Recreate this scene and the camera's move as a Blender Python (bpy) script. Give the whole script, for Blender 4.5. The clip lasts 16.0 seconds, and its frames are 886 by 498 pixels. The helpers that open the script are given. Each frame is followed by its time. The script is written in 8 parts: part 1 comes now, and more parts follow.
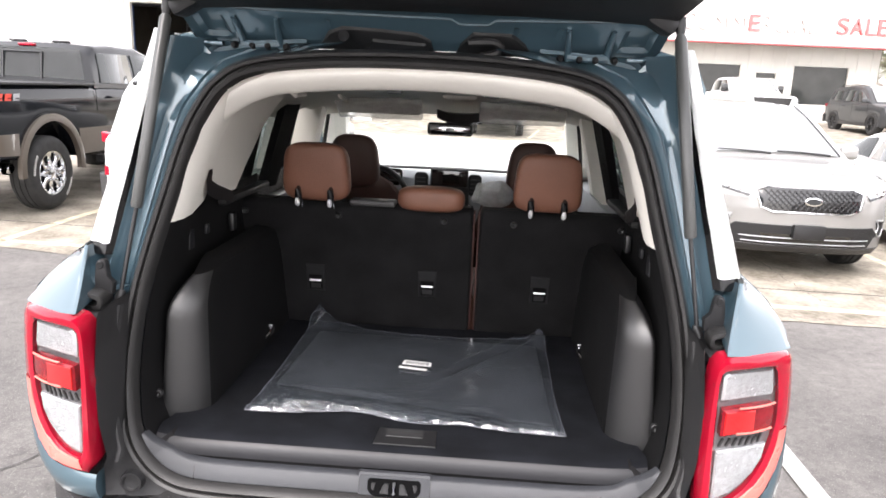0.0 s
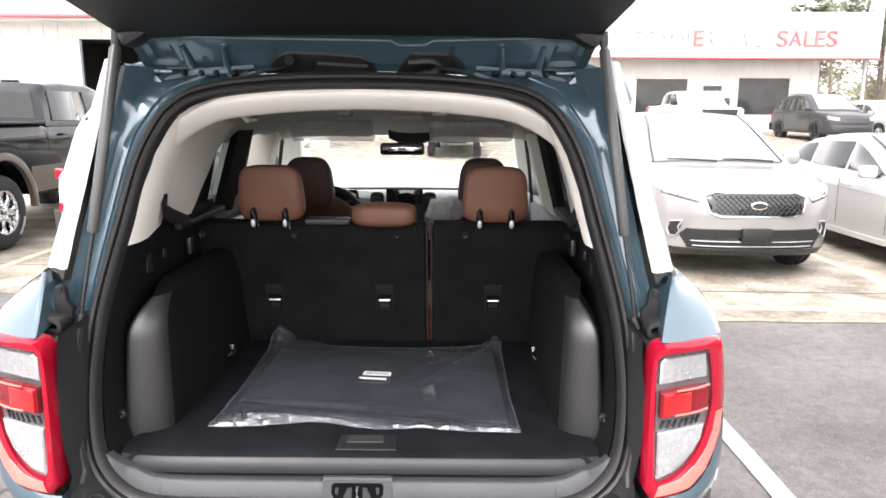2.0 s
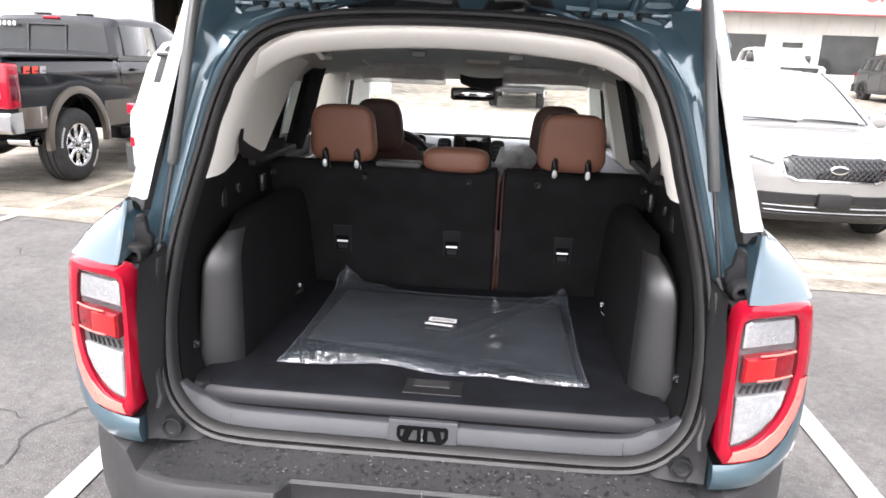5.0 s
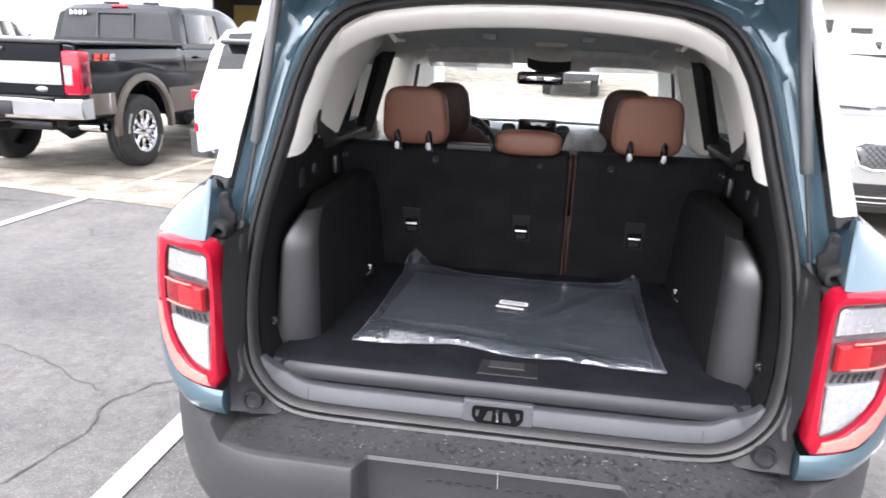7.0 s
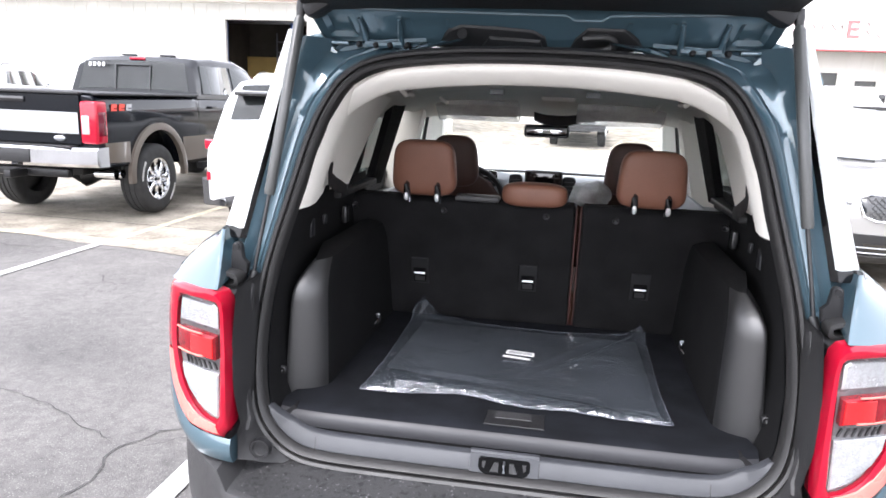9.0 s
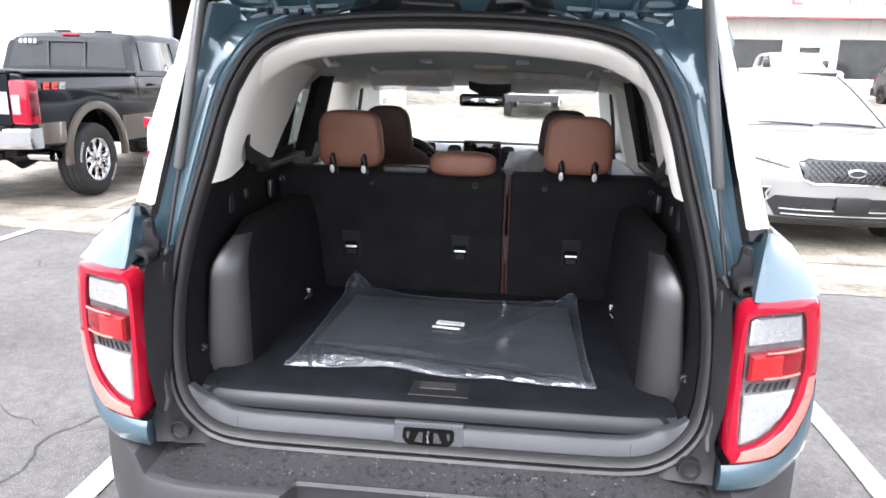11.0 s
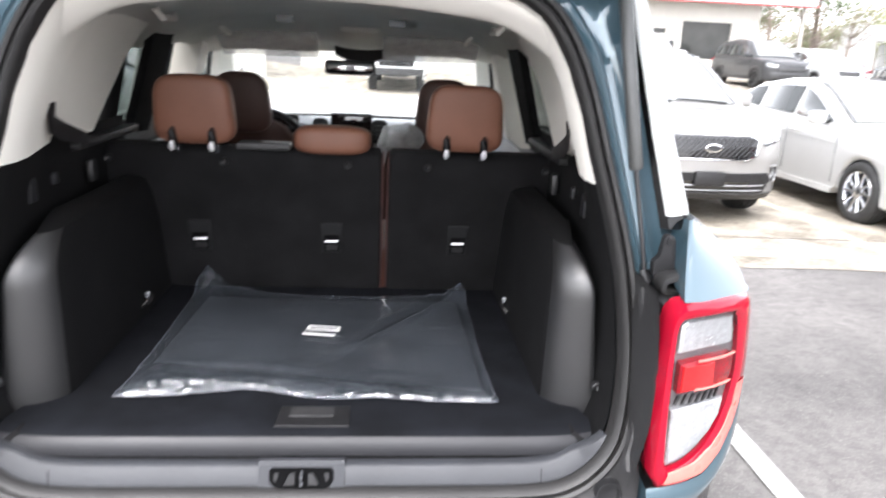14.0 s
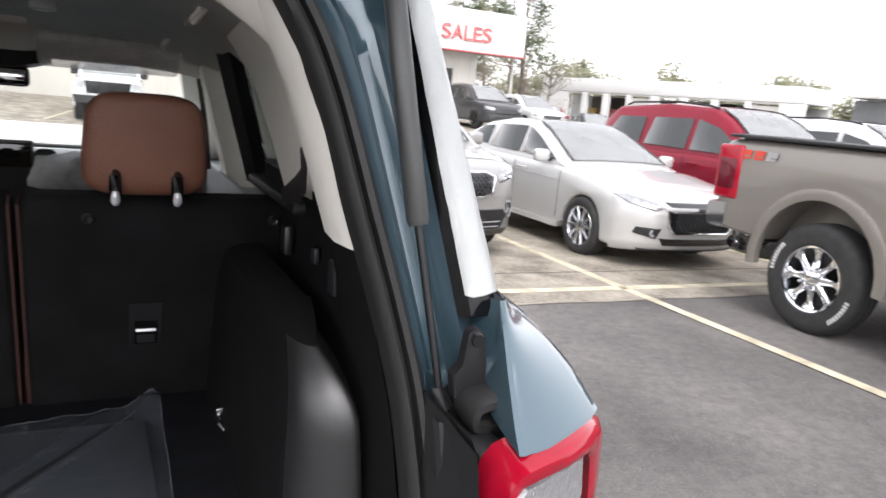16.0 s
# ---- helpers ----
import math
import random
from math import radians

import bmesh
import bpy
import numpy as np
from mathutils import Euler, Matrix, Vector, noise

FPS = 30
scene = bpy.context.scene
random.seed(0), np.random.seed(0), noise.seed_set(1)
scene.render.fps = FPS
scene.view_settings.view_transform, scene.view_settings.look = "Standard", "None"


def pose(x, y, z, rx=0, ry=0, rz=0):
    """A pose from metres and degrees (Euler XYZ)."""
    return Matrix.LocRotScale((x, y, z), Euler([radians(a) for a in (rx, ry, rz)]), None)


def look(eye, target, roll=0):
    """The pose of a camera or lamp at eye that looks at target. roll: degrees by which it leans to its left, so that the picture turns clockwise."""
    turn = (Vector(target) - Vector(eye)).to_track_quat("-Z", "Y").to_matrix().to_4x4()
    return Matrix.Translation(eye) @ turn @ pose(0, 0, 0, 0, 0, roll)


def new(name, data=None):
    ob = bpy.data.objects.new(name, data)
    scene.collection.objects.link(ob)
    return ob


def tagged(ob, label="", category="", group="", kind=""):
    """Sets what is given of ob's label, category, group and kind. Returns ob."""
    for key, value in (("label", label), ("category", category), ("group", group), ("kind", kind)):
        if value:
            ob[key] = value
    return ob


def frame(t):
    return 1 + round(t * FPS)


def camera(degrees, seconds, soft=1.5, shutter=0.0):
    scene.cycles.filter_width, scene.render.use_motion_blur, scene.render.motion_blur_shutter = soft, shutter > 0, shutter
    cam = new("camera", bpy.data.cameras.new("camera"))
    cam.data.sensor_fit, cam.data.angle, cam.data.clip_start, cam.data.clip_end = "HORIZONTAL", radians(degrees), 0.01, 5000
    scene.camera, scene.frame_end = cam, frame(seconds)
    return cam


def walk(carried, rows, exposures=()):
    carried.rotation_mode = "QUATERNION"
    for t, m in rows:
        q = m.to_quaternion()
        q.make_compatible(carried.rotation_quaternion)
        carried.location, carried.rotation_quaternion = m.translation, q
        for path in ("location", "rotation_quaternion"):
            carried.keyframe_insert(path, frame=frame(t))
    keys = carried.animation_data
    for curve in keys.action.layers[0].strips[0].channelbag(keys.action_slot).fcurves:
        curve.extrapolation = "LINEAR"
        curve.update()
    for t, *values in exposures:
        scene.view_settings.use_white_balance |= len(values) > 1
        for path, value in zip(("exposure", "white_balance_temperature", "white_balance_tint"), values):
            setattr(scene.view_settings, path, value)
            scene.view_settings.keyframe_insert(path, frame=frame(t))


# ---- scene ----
cam = camera(64.0, 16.0, soft=1.6, shutter=0.42)
PATH = [
    (0, (0.18, -1.448, 1.679), (0.073, 0.499, 1.234), 2.6),
    (0.5, (0.181, -1.477, 1.677), (0.056, 0.464, 1.211), 2.3),
    (1, (0.208, -1.513, 1.669), (0.143, 0.443, 1.259), 1.4),
    (1.5, (0.228, -1.537, 1.661), (0.226, 0.427, 1.281), 0.3),
    (2, (0.224, -1.539, 1.66), (0.213, 0.424, 1.282), 0.3),
    (2.5, (0.219, -1.535, 1.657), (0.176, 0.429, 1.283), 0.3),
    (3, (0.192, -1.528, 1.649), (0.09, 0.44, 1.309), 1.3),
    (3.5, (0.167, -1.513, 1.643), (0.001, 0.445, 1.268), 2.5),
    (4, (0.167, -1.506, 1.643), (-0.012, 0.441, 1.222), 2.8),
    (4.2, (0.168, -1.504, 1.644), (-0.016, 0.434, 1.184), 2.5),
    (6.3, (0.153, -1.503, 1.614), (0.037, 0.42, 1.075), 2.0),
    (6.5, (0.137, -1.509, 1.611), (-0.023, 0.408, 1.066), 2.4),
    (7, (0.094, -1.515, 1.614), (-0.197, 0.385, 1.064), 2.0),
    (7.5, (0.083, -1.528, 1.622), (-0.304, 0.361, 1.093), 1.3),
    (8, (0.086, -1.539, 1.627), (-0.28, 0.366, 1.139), 1.3),
    (8.5, (0.083, -1.549, 1.631), (-0.249, 0.374, 1.196), 2.0),
    (9, (0.098, -1.545, 1.63), (-0.224, 0.384, 1.209), 2.2),
    (9.2, (0.107, -1.544, 1.629), (-0.212, 0.384, 1.203), 1.9),
    (11.3, (0.216, -1.488, 1.609), (0.014, 0.433, 1.089), 1.2),
    (11.5, (0.226, -1.468, 1.6), (0.009, 0.44, 1.04), 1.4),
    (12, (0.26, -1.4, 1.571), (0.098, 0.432, 0.786), 1.5),
    (12.3, (0.256, -1.388, 1.573), (0.113, 0.39, 0.668), 1.9),
    (12.5, (0.253, -1.388, 1.566), (0.112, 0.366, 0.616), 2.0),
    (13, (0.286, -1.365, 1.561), (0.214, 0.434, 0.691), 2.5),
    (13.5, (0.256, -1.306, 1.56), (0.227, 0.544, 0.801), 2.0),
    (14, (0.16, -1.185, 1.579), (0.326, 0.733, 1.035), 2.6),
    (14.5, (0.167, -1.013, 1.575), (0.593, 0.883, 1.101), 1.8),
    (15, (0.292, -0.778, 1.573), (0.878, 1.081, 1.126), 4.0),
    (15.5, (0.346, -0.685, 1.543), (1.013, 1.155, 1.131), 4.7),
    (16, (0.319, -0.574, 1.507), (1.179, 1.187, 1.108), 5.0),
]
EXPO = [(0, 2.32, 6700, 15), (4, 2.32, 6650, 15), (6.5, 2.44, 6300, 15), (8, 2.48, 6250, 15), (11.5, 2.48, 6200, 14), (12.6, 2.52, 6200, 14), (13.4, 2.64, 6250, 14), (14.2, 2.50, 6400, 13), (14.6, 2.3, 6400, 13), (15.2, 2.08, 6500, 14), (16, 1.60, 6500, 14)]
walk(cam, [(t, look(eye, target, roll)) for t, eye, target, roll in PATH], EXPO)

# ---------------------------------------------------------------- world and sun
world = bpy.data.worlds.new("overcast")
world.use_nodes = True
scene.world = world
wn, wl = world.node_tree.nodes, world.node_tree.links
sky = wn.new("ShaderNodeTexSky")
sky.sky_type, sky.sun_disc = "NISHITA", False
SUN_EL, SUN_ROT = radians(50), radians(200)
sky.sun_elevation, sky.sun_rotation = SUN_EL, SUN_ROT
sky.air_density, sky.dust_density = 1.0, 1.0
grey = wn.new("ShaderNodeHueSaturation")
grey.inputs["Saturation"].default_value = 0.12
wl.new(sky.outputs[0], grey.inputs["Color"])
# overcast: brighter overhead than at the horizon
geo, axis, grad, mult = wn.new("ShaderNodeTexCoord"), wn.new("ShaderNodeSeparateXYZ"), wn.new("ShaderNodeMapRange"), wn.new("ShaderNodeVectorMath")
wl.new(geo.outputs["Generated"], axis.inputs[0])
wl.new(axis.outputs["Z"], grad.inputs["Value"])
grad.inputs["To Min"].default_value, grad.inputs["To Max"].default_value = 0.74, 1.66
mult.operation = "SCALE"
wl.new(grey.outputs[0], mult.inputs[0])
wl.new(grad.outputs[0], mult.inputs["Scale"])
wl.new(mult.outputs[0], wn["Background"].inputs["Color"])
wn["Background"].inputs["Strength"].default_value = 0.15
lamp = bpy.data.lights.new("sun", "SUN")
lamp.energy, lamp.angle, lamp.color = 0.7, radians(30), (1.0, 0.97, 0.93)
sun = new("sun", lamp)
sun.matrix_world = Matrix.Translation((0, 0, 30)) @ Vector((-math.sin(SUN_ROT) * math.cos(SUN_EL), -math.cos(SUN_ROT) * math.cos(SUN_EL), -math.sin(SUN_EL))).to_track_quat("-Z", "Y").to_matrix().to_4x4()

# ---------------------------------------------------------------- materials


def material(name, col, rough=0.5, metal=0.0, var=0.15, scale=6.0, bump=0.1, grain=120.0, coat=0.0, spec=0.5, col2=None, rvar=0.1, **kw):
    """Principled surface with broad stains and fine grain."""
    m = bpy.data.materials.new(name)
    m.use_nodes = True
    n, l = m.node_tree.nodes, m.node_tree.links
    b = n["Principled BSDF"]
    tc = n.new("ShaderNodeTexCoord")
    big, fine = n.new("ShaderNodeTexNoise"), n.new("ShaderNodeTexNoise")
    big.inputs["Scale"].default_value, big.inputs["Detail"].default_value = scale, 6
    fine.inputs["Scale"].default_value, fine.inputs["Detail"].default_value = grain, 3
    for t in (big, fine):
        l.new(tc.outputs["Object"], t.inputs["Vector"])
    mix = n.new("ShaderNodeMix")
    mix.data_type = "RGBA"
    c2 = col2 or tuple(c * (1 - var) for c in col)
    c1 = tuple(min(1, c * (1 + var * 0.6)) for c in col)
    mix.inputs["A"].default_value, mix.inputs["B"].default_value = (*c1, 1), (*c2, 1)
    add = n.new("ShaderNodeMath")
    add.operation = "MULTIPLY_ADD"
    l.new(fine.outputs["Fac"], add.inputs[0])
    add.inputs[1].default_value = 0.5
    l.new(big.outputs["Fac"], add.inputs[2])
    ramp = n.new("ShaderNodeMapRange")
    ramp.inputs["From Min"].default_value, ramp.inputs["From Max"].default_value = 0.5, 1.0
    l.new(add.outputs[0], ramp.inputs["Value"])
    l.new(ramp.outputs[0], mix.inputs["Factor"])
    l.new(mix.outputs["Result"], b.inputs["Base Color"])
    rr = n.new("ShaderNodeMapRange")
    rr.inputs["To Min"].default_value, rr.inputs["To Max"].default_value = max(0, rough - rvar), min(1, rough + rvar)
    l.new(big.outputs["Fac"], rr.inputs["Value"])
    l.new(rr.outputs[0], b.inputs["Roughness"])
    if bump:
        bp = n.new("ShaderNodeBump")
        bp.inputs["Strength"].default_value, bp.inputs["Distance"].default_value = bump, 0.004
        l.new(fine.outputs["Fac"], bp.inputs["Height"])
        l.new(bp.outputs[0], b.inputs["Normal"])
    b.inputs["Metallic"].default_value = metal
    b.inputs["Coat Weight"].default_value, b.inputs["Coat Roughness"].default_value = coat, 0.04
    b.inputs["Specular IOR Level"].default_value = spec
    for key, value in kw.items():
        b.inputs[key.replace("_", " ")].default_value = value
    return m


def paint(name, col, flake=0.25, coat=1.0):
    return material(name, col, 0.38, flake, 0.06, 3, 0.01, 900, coat=coat, rvar=0.05, spec=0.15)


BLUE = material("blue_grey_paint", (0.066, 0.115, 0.144), 0.30, 0.40, 0.06, 3, 0.01, 900, coat=1.0, rvar=0.05, spec=0.3, Coat_IOR=1.75)
WHITE_P = paint("white_paint", (0.50, 0.51, 0.51), 0.0)
SILVER_P = paint("silver_paint", (0.53, 0.53, 0.52), 0.4)
PEARL_P = paint("pearl_silver_paint", (0.31, 0.305, 0.297), 0.4)
BLACK_P = material("black_paint", (0.004, 0.005, 0.007), 0.08, 0, 0.1, 3, 0.0, spec=0.32, rvar=0.02)
STONE_P = paint("stone_grey_paint", (0.20, 0.185, 0.165), 0.3)
BRONZE_P = paint("dark_bronze_paint", (0.13, 0.11, 0.092), 0.35)
RED_P = paint("red_paint", (0.185, 0.006, 0.020), 0.10, 0.35)
GREY_P = paint("charcoal_paint", (0.040, 0.041, 0.043), 0.1, 0.6)
GLOSSBLACK = material("gloss_black_plastic", (0.008, 0.008, 0.009), 0.12, 0, 0.1, 4, 0.0, coat=0.5)
FILM = material("white_protective_film", (0.80, 0.82, 0.81), 0.32, 0, 0.05, 14, 0.55, 24, coat=0.3)
PLASTIC = material("charcoal_grained_plastic", (0.030, 0.0295, 0.0305), 0.47, 0, 0.2, 5, 0.35, 700)
SILL = material("bluish_charcoal_sill_plastic", (0.031, 0.033, 0.038), 0.42, 0, 0.15, 5, 0.3, 700)
PLASTIC_D = material("dark_trim_plastic", (0.0095, 0.0095, 0.0105), 0.5, 0, 0.2, 6, 0.35, 600)
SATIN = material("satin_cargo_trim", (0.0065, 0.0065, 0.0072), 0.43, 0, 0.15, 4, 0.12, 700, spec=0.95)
# darker copy of the satin for the shade on the moulding's side
SATIN_SHADE = material("shaded_satin_cargo_trim", (0.0048, 0.0048, 0.0053), 0.7, 0, 0.15, 4, 0.12, 700, spec=0.2)
RUBBER = material("seal_rubber", (0.018, 0.0175, 0.0175), 0.5, 0, 0.2, 10, 0.15, 300)
CARPET = material("black_carpet", (0.0082, 0.0080, 0.0086), 0.95, 0, 0.4, 9, 0.35, 500, spec=0.15)
CARPET_F = material("charcoal_floor_felt", (0.0066, 0.0073, 0.0096), 0.85, 0, 0.5, 9, 0.2, 400, spec=0.14)
LATCH = material("matt_anchor_plastic", (0.013, 0.013, 0.014), 0.7, 0, 0.15, 6, 0.3, 600, spec=0.2)
# grey of the clips, and a paler stand-in for the lit felt edge
SATIN_F = material("charcoal_clip_and_lit_edge", (0.0125, 0.0128, 0.0155), 0.5, 0, 0.15, 5, 0.1, 500)
LEATHER = material("brown_leather", (0.146, 0.061, 0.037), 0.50, 0, 0.15, 7, 0.45, 260, spec=0.45)
# matt black that stands in for the shade inside the latch holes
HOLE_SHADE = material("painted_hole_shade", (0.0042, 0.0042, 0.0046), 1.0, 0, 0.3, 9, 0.3, 500, spec=0.05)
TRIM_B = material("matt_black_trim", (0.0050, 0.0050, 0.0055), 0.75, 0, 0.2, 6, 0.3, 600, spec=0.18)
LEATHER_D = material("dark_brown_leather", (0.070, 0.036, 0.028), 0.5, 0, 0.15, 7, 0.4, 260)
PIPING = material("copper_piping", (0.062, 0.025, 0.021), 0.6, 0, 0.15, 9, 0.3, 300)
HEADLINER = material("light_grey_headliner", (0.76, 0.73, 0.675), 0.9, 0, 0.06, 5, 0.35, 700, spec=0.2)
IVORY = material("ivory_pillar_trim", (0.83, 0.80, 0.735), 0.8, 0, 0.05, 5, 0.2, 600, spec=0.2)
CHROME = material("chrome", (0.75, 0.76, 0.78), 0.08, 1.0, 0.05, 10, 0.0, rvar=0.04)
ALLOY = material("alloy", (0.55, 0.56, 0.58), 0.22, 1.0, 0.1, 12, 0.0)
STEEL = material("galvanised_steel", (0.35, 0.36, 0.38), 0.35, 1.0, 0.2, 20, 0.1, 200)
BAR = material("bright_satin_steel", (0.82, 0.83, 0.85), 0.42, 0.6, 0.05, 20, 0.0)
BLACKMET = material("black_coated_steel", (0.012, 0.012, 0.013), 0.35, 0.2, 0.2, 8, 0.1, 200)
STRUT = material("grey_strut_paint", (0.055, 0.057, 0.056), 0.32, 0, 0.15, 8, 0.05, 200)
HITCH = material("black_painted_iron", (0.007, 0.007, 0.007), 0.4, 0, 0.2, 8, 0.2, 200, spec=0.25)
TYRE = material("tyre_rubber", (0.022, 0.022, 0.022), 0.8, 0, 0.25, 14, 0.4, 200)
TYRE_L = material("tyre_letters", (0.5, 0.5, 0.48), 0.7, 0, 0.1, 20, 0.1)
LENS_RED = material("red_lamp_lens", (0.30, 0.004, 0.018), 0.10, 0, 0.12, 18, 0.02, 260, coat=0.4, spec=0.3)
LENS_REFL = material("red_reflector_lens", (0.20, 0.004, 0.010), 0.15, 0, 0.3, 60, 0.2, 300, coat=0.3, spec=0.3)
LENS_DEEP = material("deep_red_lens", (0.10, 0.003, 0.012), 0.12, 0, 0.2, 14, 0.05, 120, coat=0.4, spec=0.3)
LENS_CORE = material("bright_red_lens", (0.52, 0.010, 0.012), 0.15, 0, 0.2, 30, 0.1, 200, coat=0.6)
LENS_PINK = material("pale_red_lens", (0.66, 0.17, 0.14), 0.3, 0, 0.12, 18, 0.1, 260, coat=0.25, spec=0.3)
LENS_WHITE = material("clear_lamp_reflector", (0.35, 0.36, 0.37), 0.24, 0.3, 0.2, 60, 0.7, 200, coat=0.4)
LENS_FRAME = material("grey_lamp_bezel", (0.16, 0.155, 0.16), 0.3, 0.2, 0.2, 30, 0.1, 200, coat=1.0)
CAR_GLASS = material("tinted_car_glass", (0.03, 0.034, 0.034), 0.04, 0, 0.1, 3, 0.0, spec=0.5, rvar=0.03, coat=0.4, Coat_IOR=1.5)
SHOP_GLASS = material("dark_shop_window", (0.035, 0.037, 0.036), 0.06, 0, 0.3, 1.2, 0.0, spec=0.4)
# pale base colour carries the sky reflected in the parked cars' windshields
SCREEN_GLASS = material("glare_painted_windshield_glass", (0.34, 0.355, 0.35), 0.05, 0, 0.1, 3, 0.0, spec=1.0, rvar=0.03, coat=1.0, Coat_IOR=4.0)
HEADLAMP = material("clear_headlamp_glass", (0.30, 0.31, 0.32), 0.12, 0.3, 0.45, 22, 0.2, 90, coat=1.0)
DASH = material("light_grey_dash_vinyl", (0.30, 0.31, 0.325), 0.6, 0, 0.08, 5, 0.25, 500)
WHITE_PL = material("white_wall_panel", (0.52, 0.51, 0.47), 0.6, 0, 0.12, 0.6, 0.1, 40)
FASCIA = material("white_fascia_metal", (0.66, 0.655, 0.64), 0.5, 0, 0.05, 0.4, 0.05, 40)
RED_TRIM = material("red_fascia_stripe", (0.45, 0.10, 0.10), 0.5, 0, 0.1, 2, 0.05)
RED_LET = material("red_sign_letter", (0.55, 0.11, 0.11), 0.45, 0, 0.1, 2, 0.05)
FADED_LET = material("faded_sign_letter", (0.50, 0.40, 0.39), 0.5, 0, 0.12, 3, 0.05)
YELLOW_W = material("yellow_workshop_wall", (0.60, 0.42, 0.14), 0.7, 0, 0.15, 1.5, 0.1)
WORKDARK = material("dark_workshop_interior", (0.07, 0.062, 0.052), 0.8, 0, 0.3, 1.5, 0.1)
LIFTBLUE = material("blue_lift_post", (0.02, 0.06, 0.20), 0.4, 0, 0.1, 4, 0.05)
CORR = material("grey_corrugated_metal", (0.30, 0.31, 0.31), 0.5, 0.2, 0.1, 1, 0.05)
BARK = material("pine_bark", (0.19, 0.155, 0.13), 0.9, 0, 0.35, 5, 0.6, 60)
TWIG = material("bare_twigs", (0.23, 0.19, 0.16), 0.9, 0, 0.25, 4, 0.2, 60)
NEEDLE = material("pine_needles", (0.095, 0.118, 0.062), 0.75, 0, 0.4, 3, 0.2, 60)
BUDS = material("spring_leaves", (0.17, 0.175, 0.10), 0.8, 0, 0.4, 3, 0.2, 60)
LABEL_W = material("white_paper_label", (0.8, 0.8, 0.79), 0.6, 0, 0.05, 40, 0.0)
LABEL_INK = material("label_ink", (0.12, 0.12, 0.13), 0.7, 0, 0.1, 40, 0.0)
SCREEN = material("dark_glass_screen", (0.012, 0.010, 0.010), 0.06, 0, 0.1, 4, 0.0, coat=0.8, rvar=0.02)
SILVER_PL = material("silver_plastic", (0.42, 0.43, 0.44), 0.35, 0.5, 0.1, 9, 0.05)
MAT_RUB = material("rubber_cargo_mat", (0.024, 0.026, 0.030), 0.6, 0, 0.2, 7, 0.3, 300)
MARK_RED = material("red_decal", (0.55, 0.05, 0.03), 0.4, 0, 0.1, 20, 0.0)
MARK_GREY = material("grey_decal", (0.35, 0.35, 0.36), 0.4, 0.3, 0.1, 20, 0.0)


def glass(name, col, rough, f0):
    """Clear sheet: mostly see-through, with a glossy skin that grows towards grazing angles, alike from both sides."""
    m = bpy.data.materials.new(name)
    m.use_nodes = True
    n, l = m.node_tree.nodes, m.node_tree.links
    out = n["Material Output"]
    n.remove(n["Principled BSDF"])
    tr, gl, mx, lw = n.new("ShaderNodeBsdfTransparent"), n.new("ShaderNodeBsdfGlossy"), n.new("ShaderNodeMixShader"), n.new("ShaderNodeLayerWeight")
    tr.inputs["Color"].default_value = (*col, 1)
    gl.inputs["Roughness"].default_value = rough
    lw.inputs["Blend"].default_value = 0.5
    pw, ma = n.new("ShaderNodeMath"), n.new("ShaderNodeMath")
    pw.operation, ma.operation = "POWER", "MULTIPLY_ADD"
    pw.inputs[1].default_value = 5.0
    ma.inputs[1].default_value, ma.inputs[2].default_value = 1 - f0, f0
    l.new(lw.outputs["Facing"], pw.inputs[0])
    l.new(pw.outputs[0], ma.inputs[0])
    l.new(ma.outputs[0], mx.inputs[0])
    l.new(tr.outputs[0], mx.inputs[1])
    l.new(gl.outputs[0], mx.inputs[2])
    l.new(mx.outputs[0], out.inputs["Surface"])
    return m


WINDSHIELD = glass("clear_windshield_glass", (0.97, 0.99, 0.97), 0.02, 0.02)
TINT = glass("privacy_glass", (0.22, 0.25, 0.235), 0.03, 0.04)


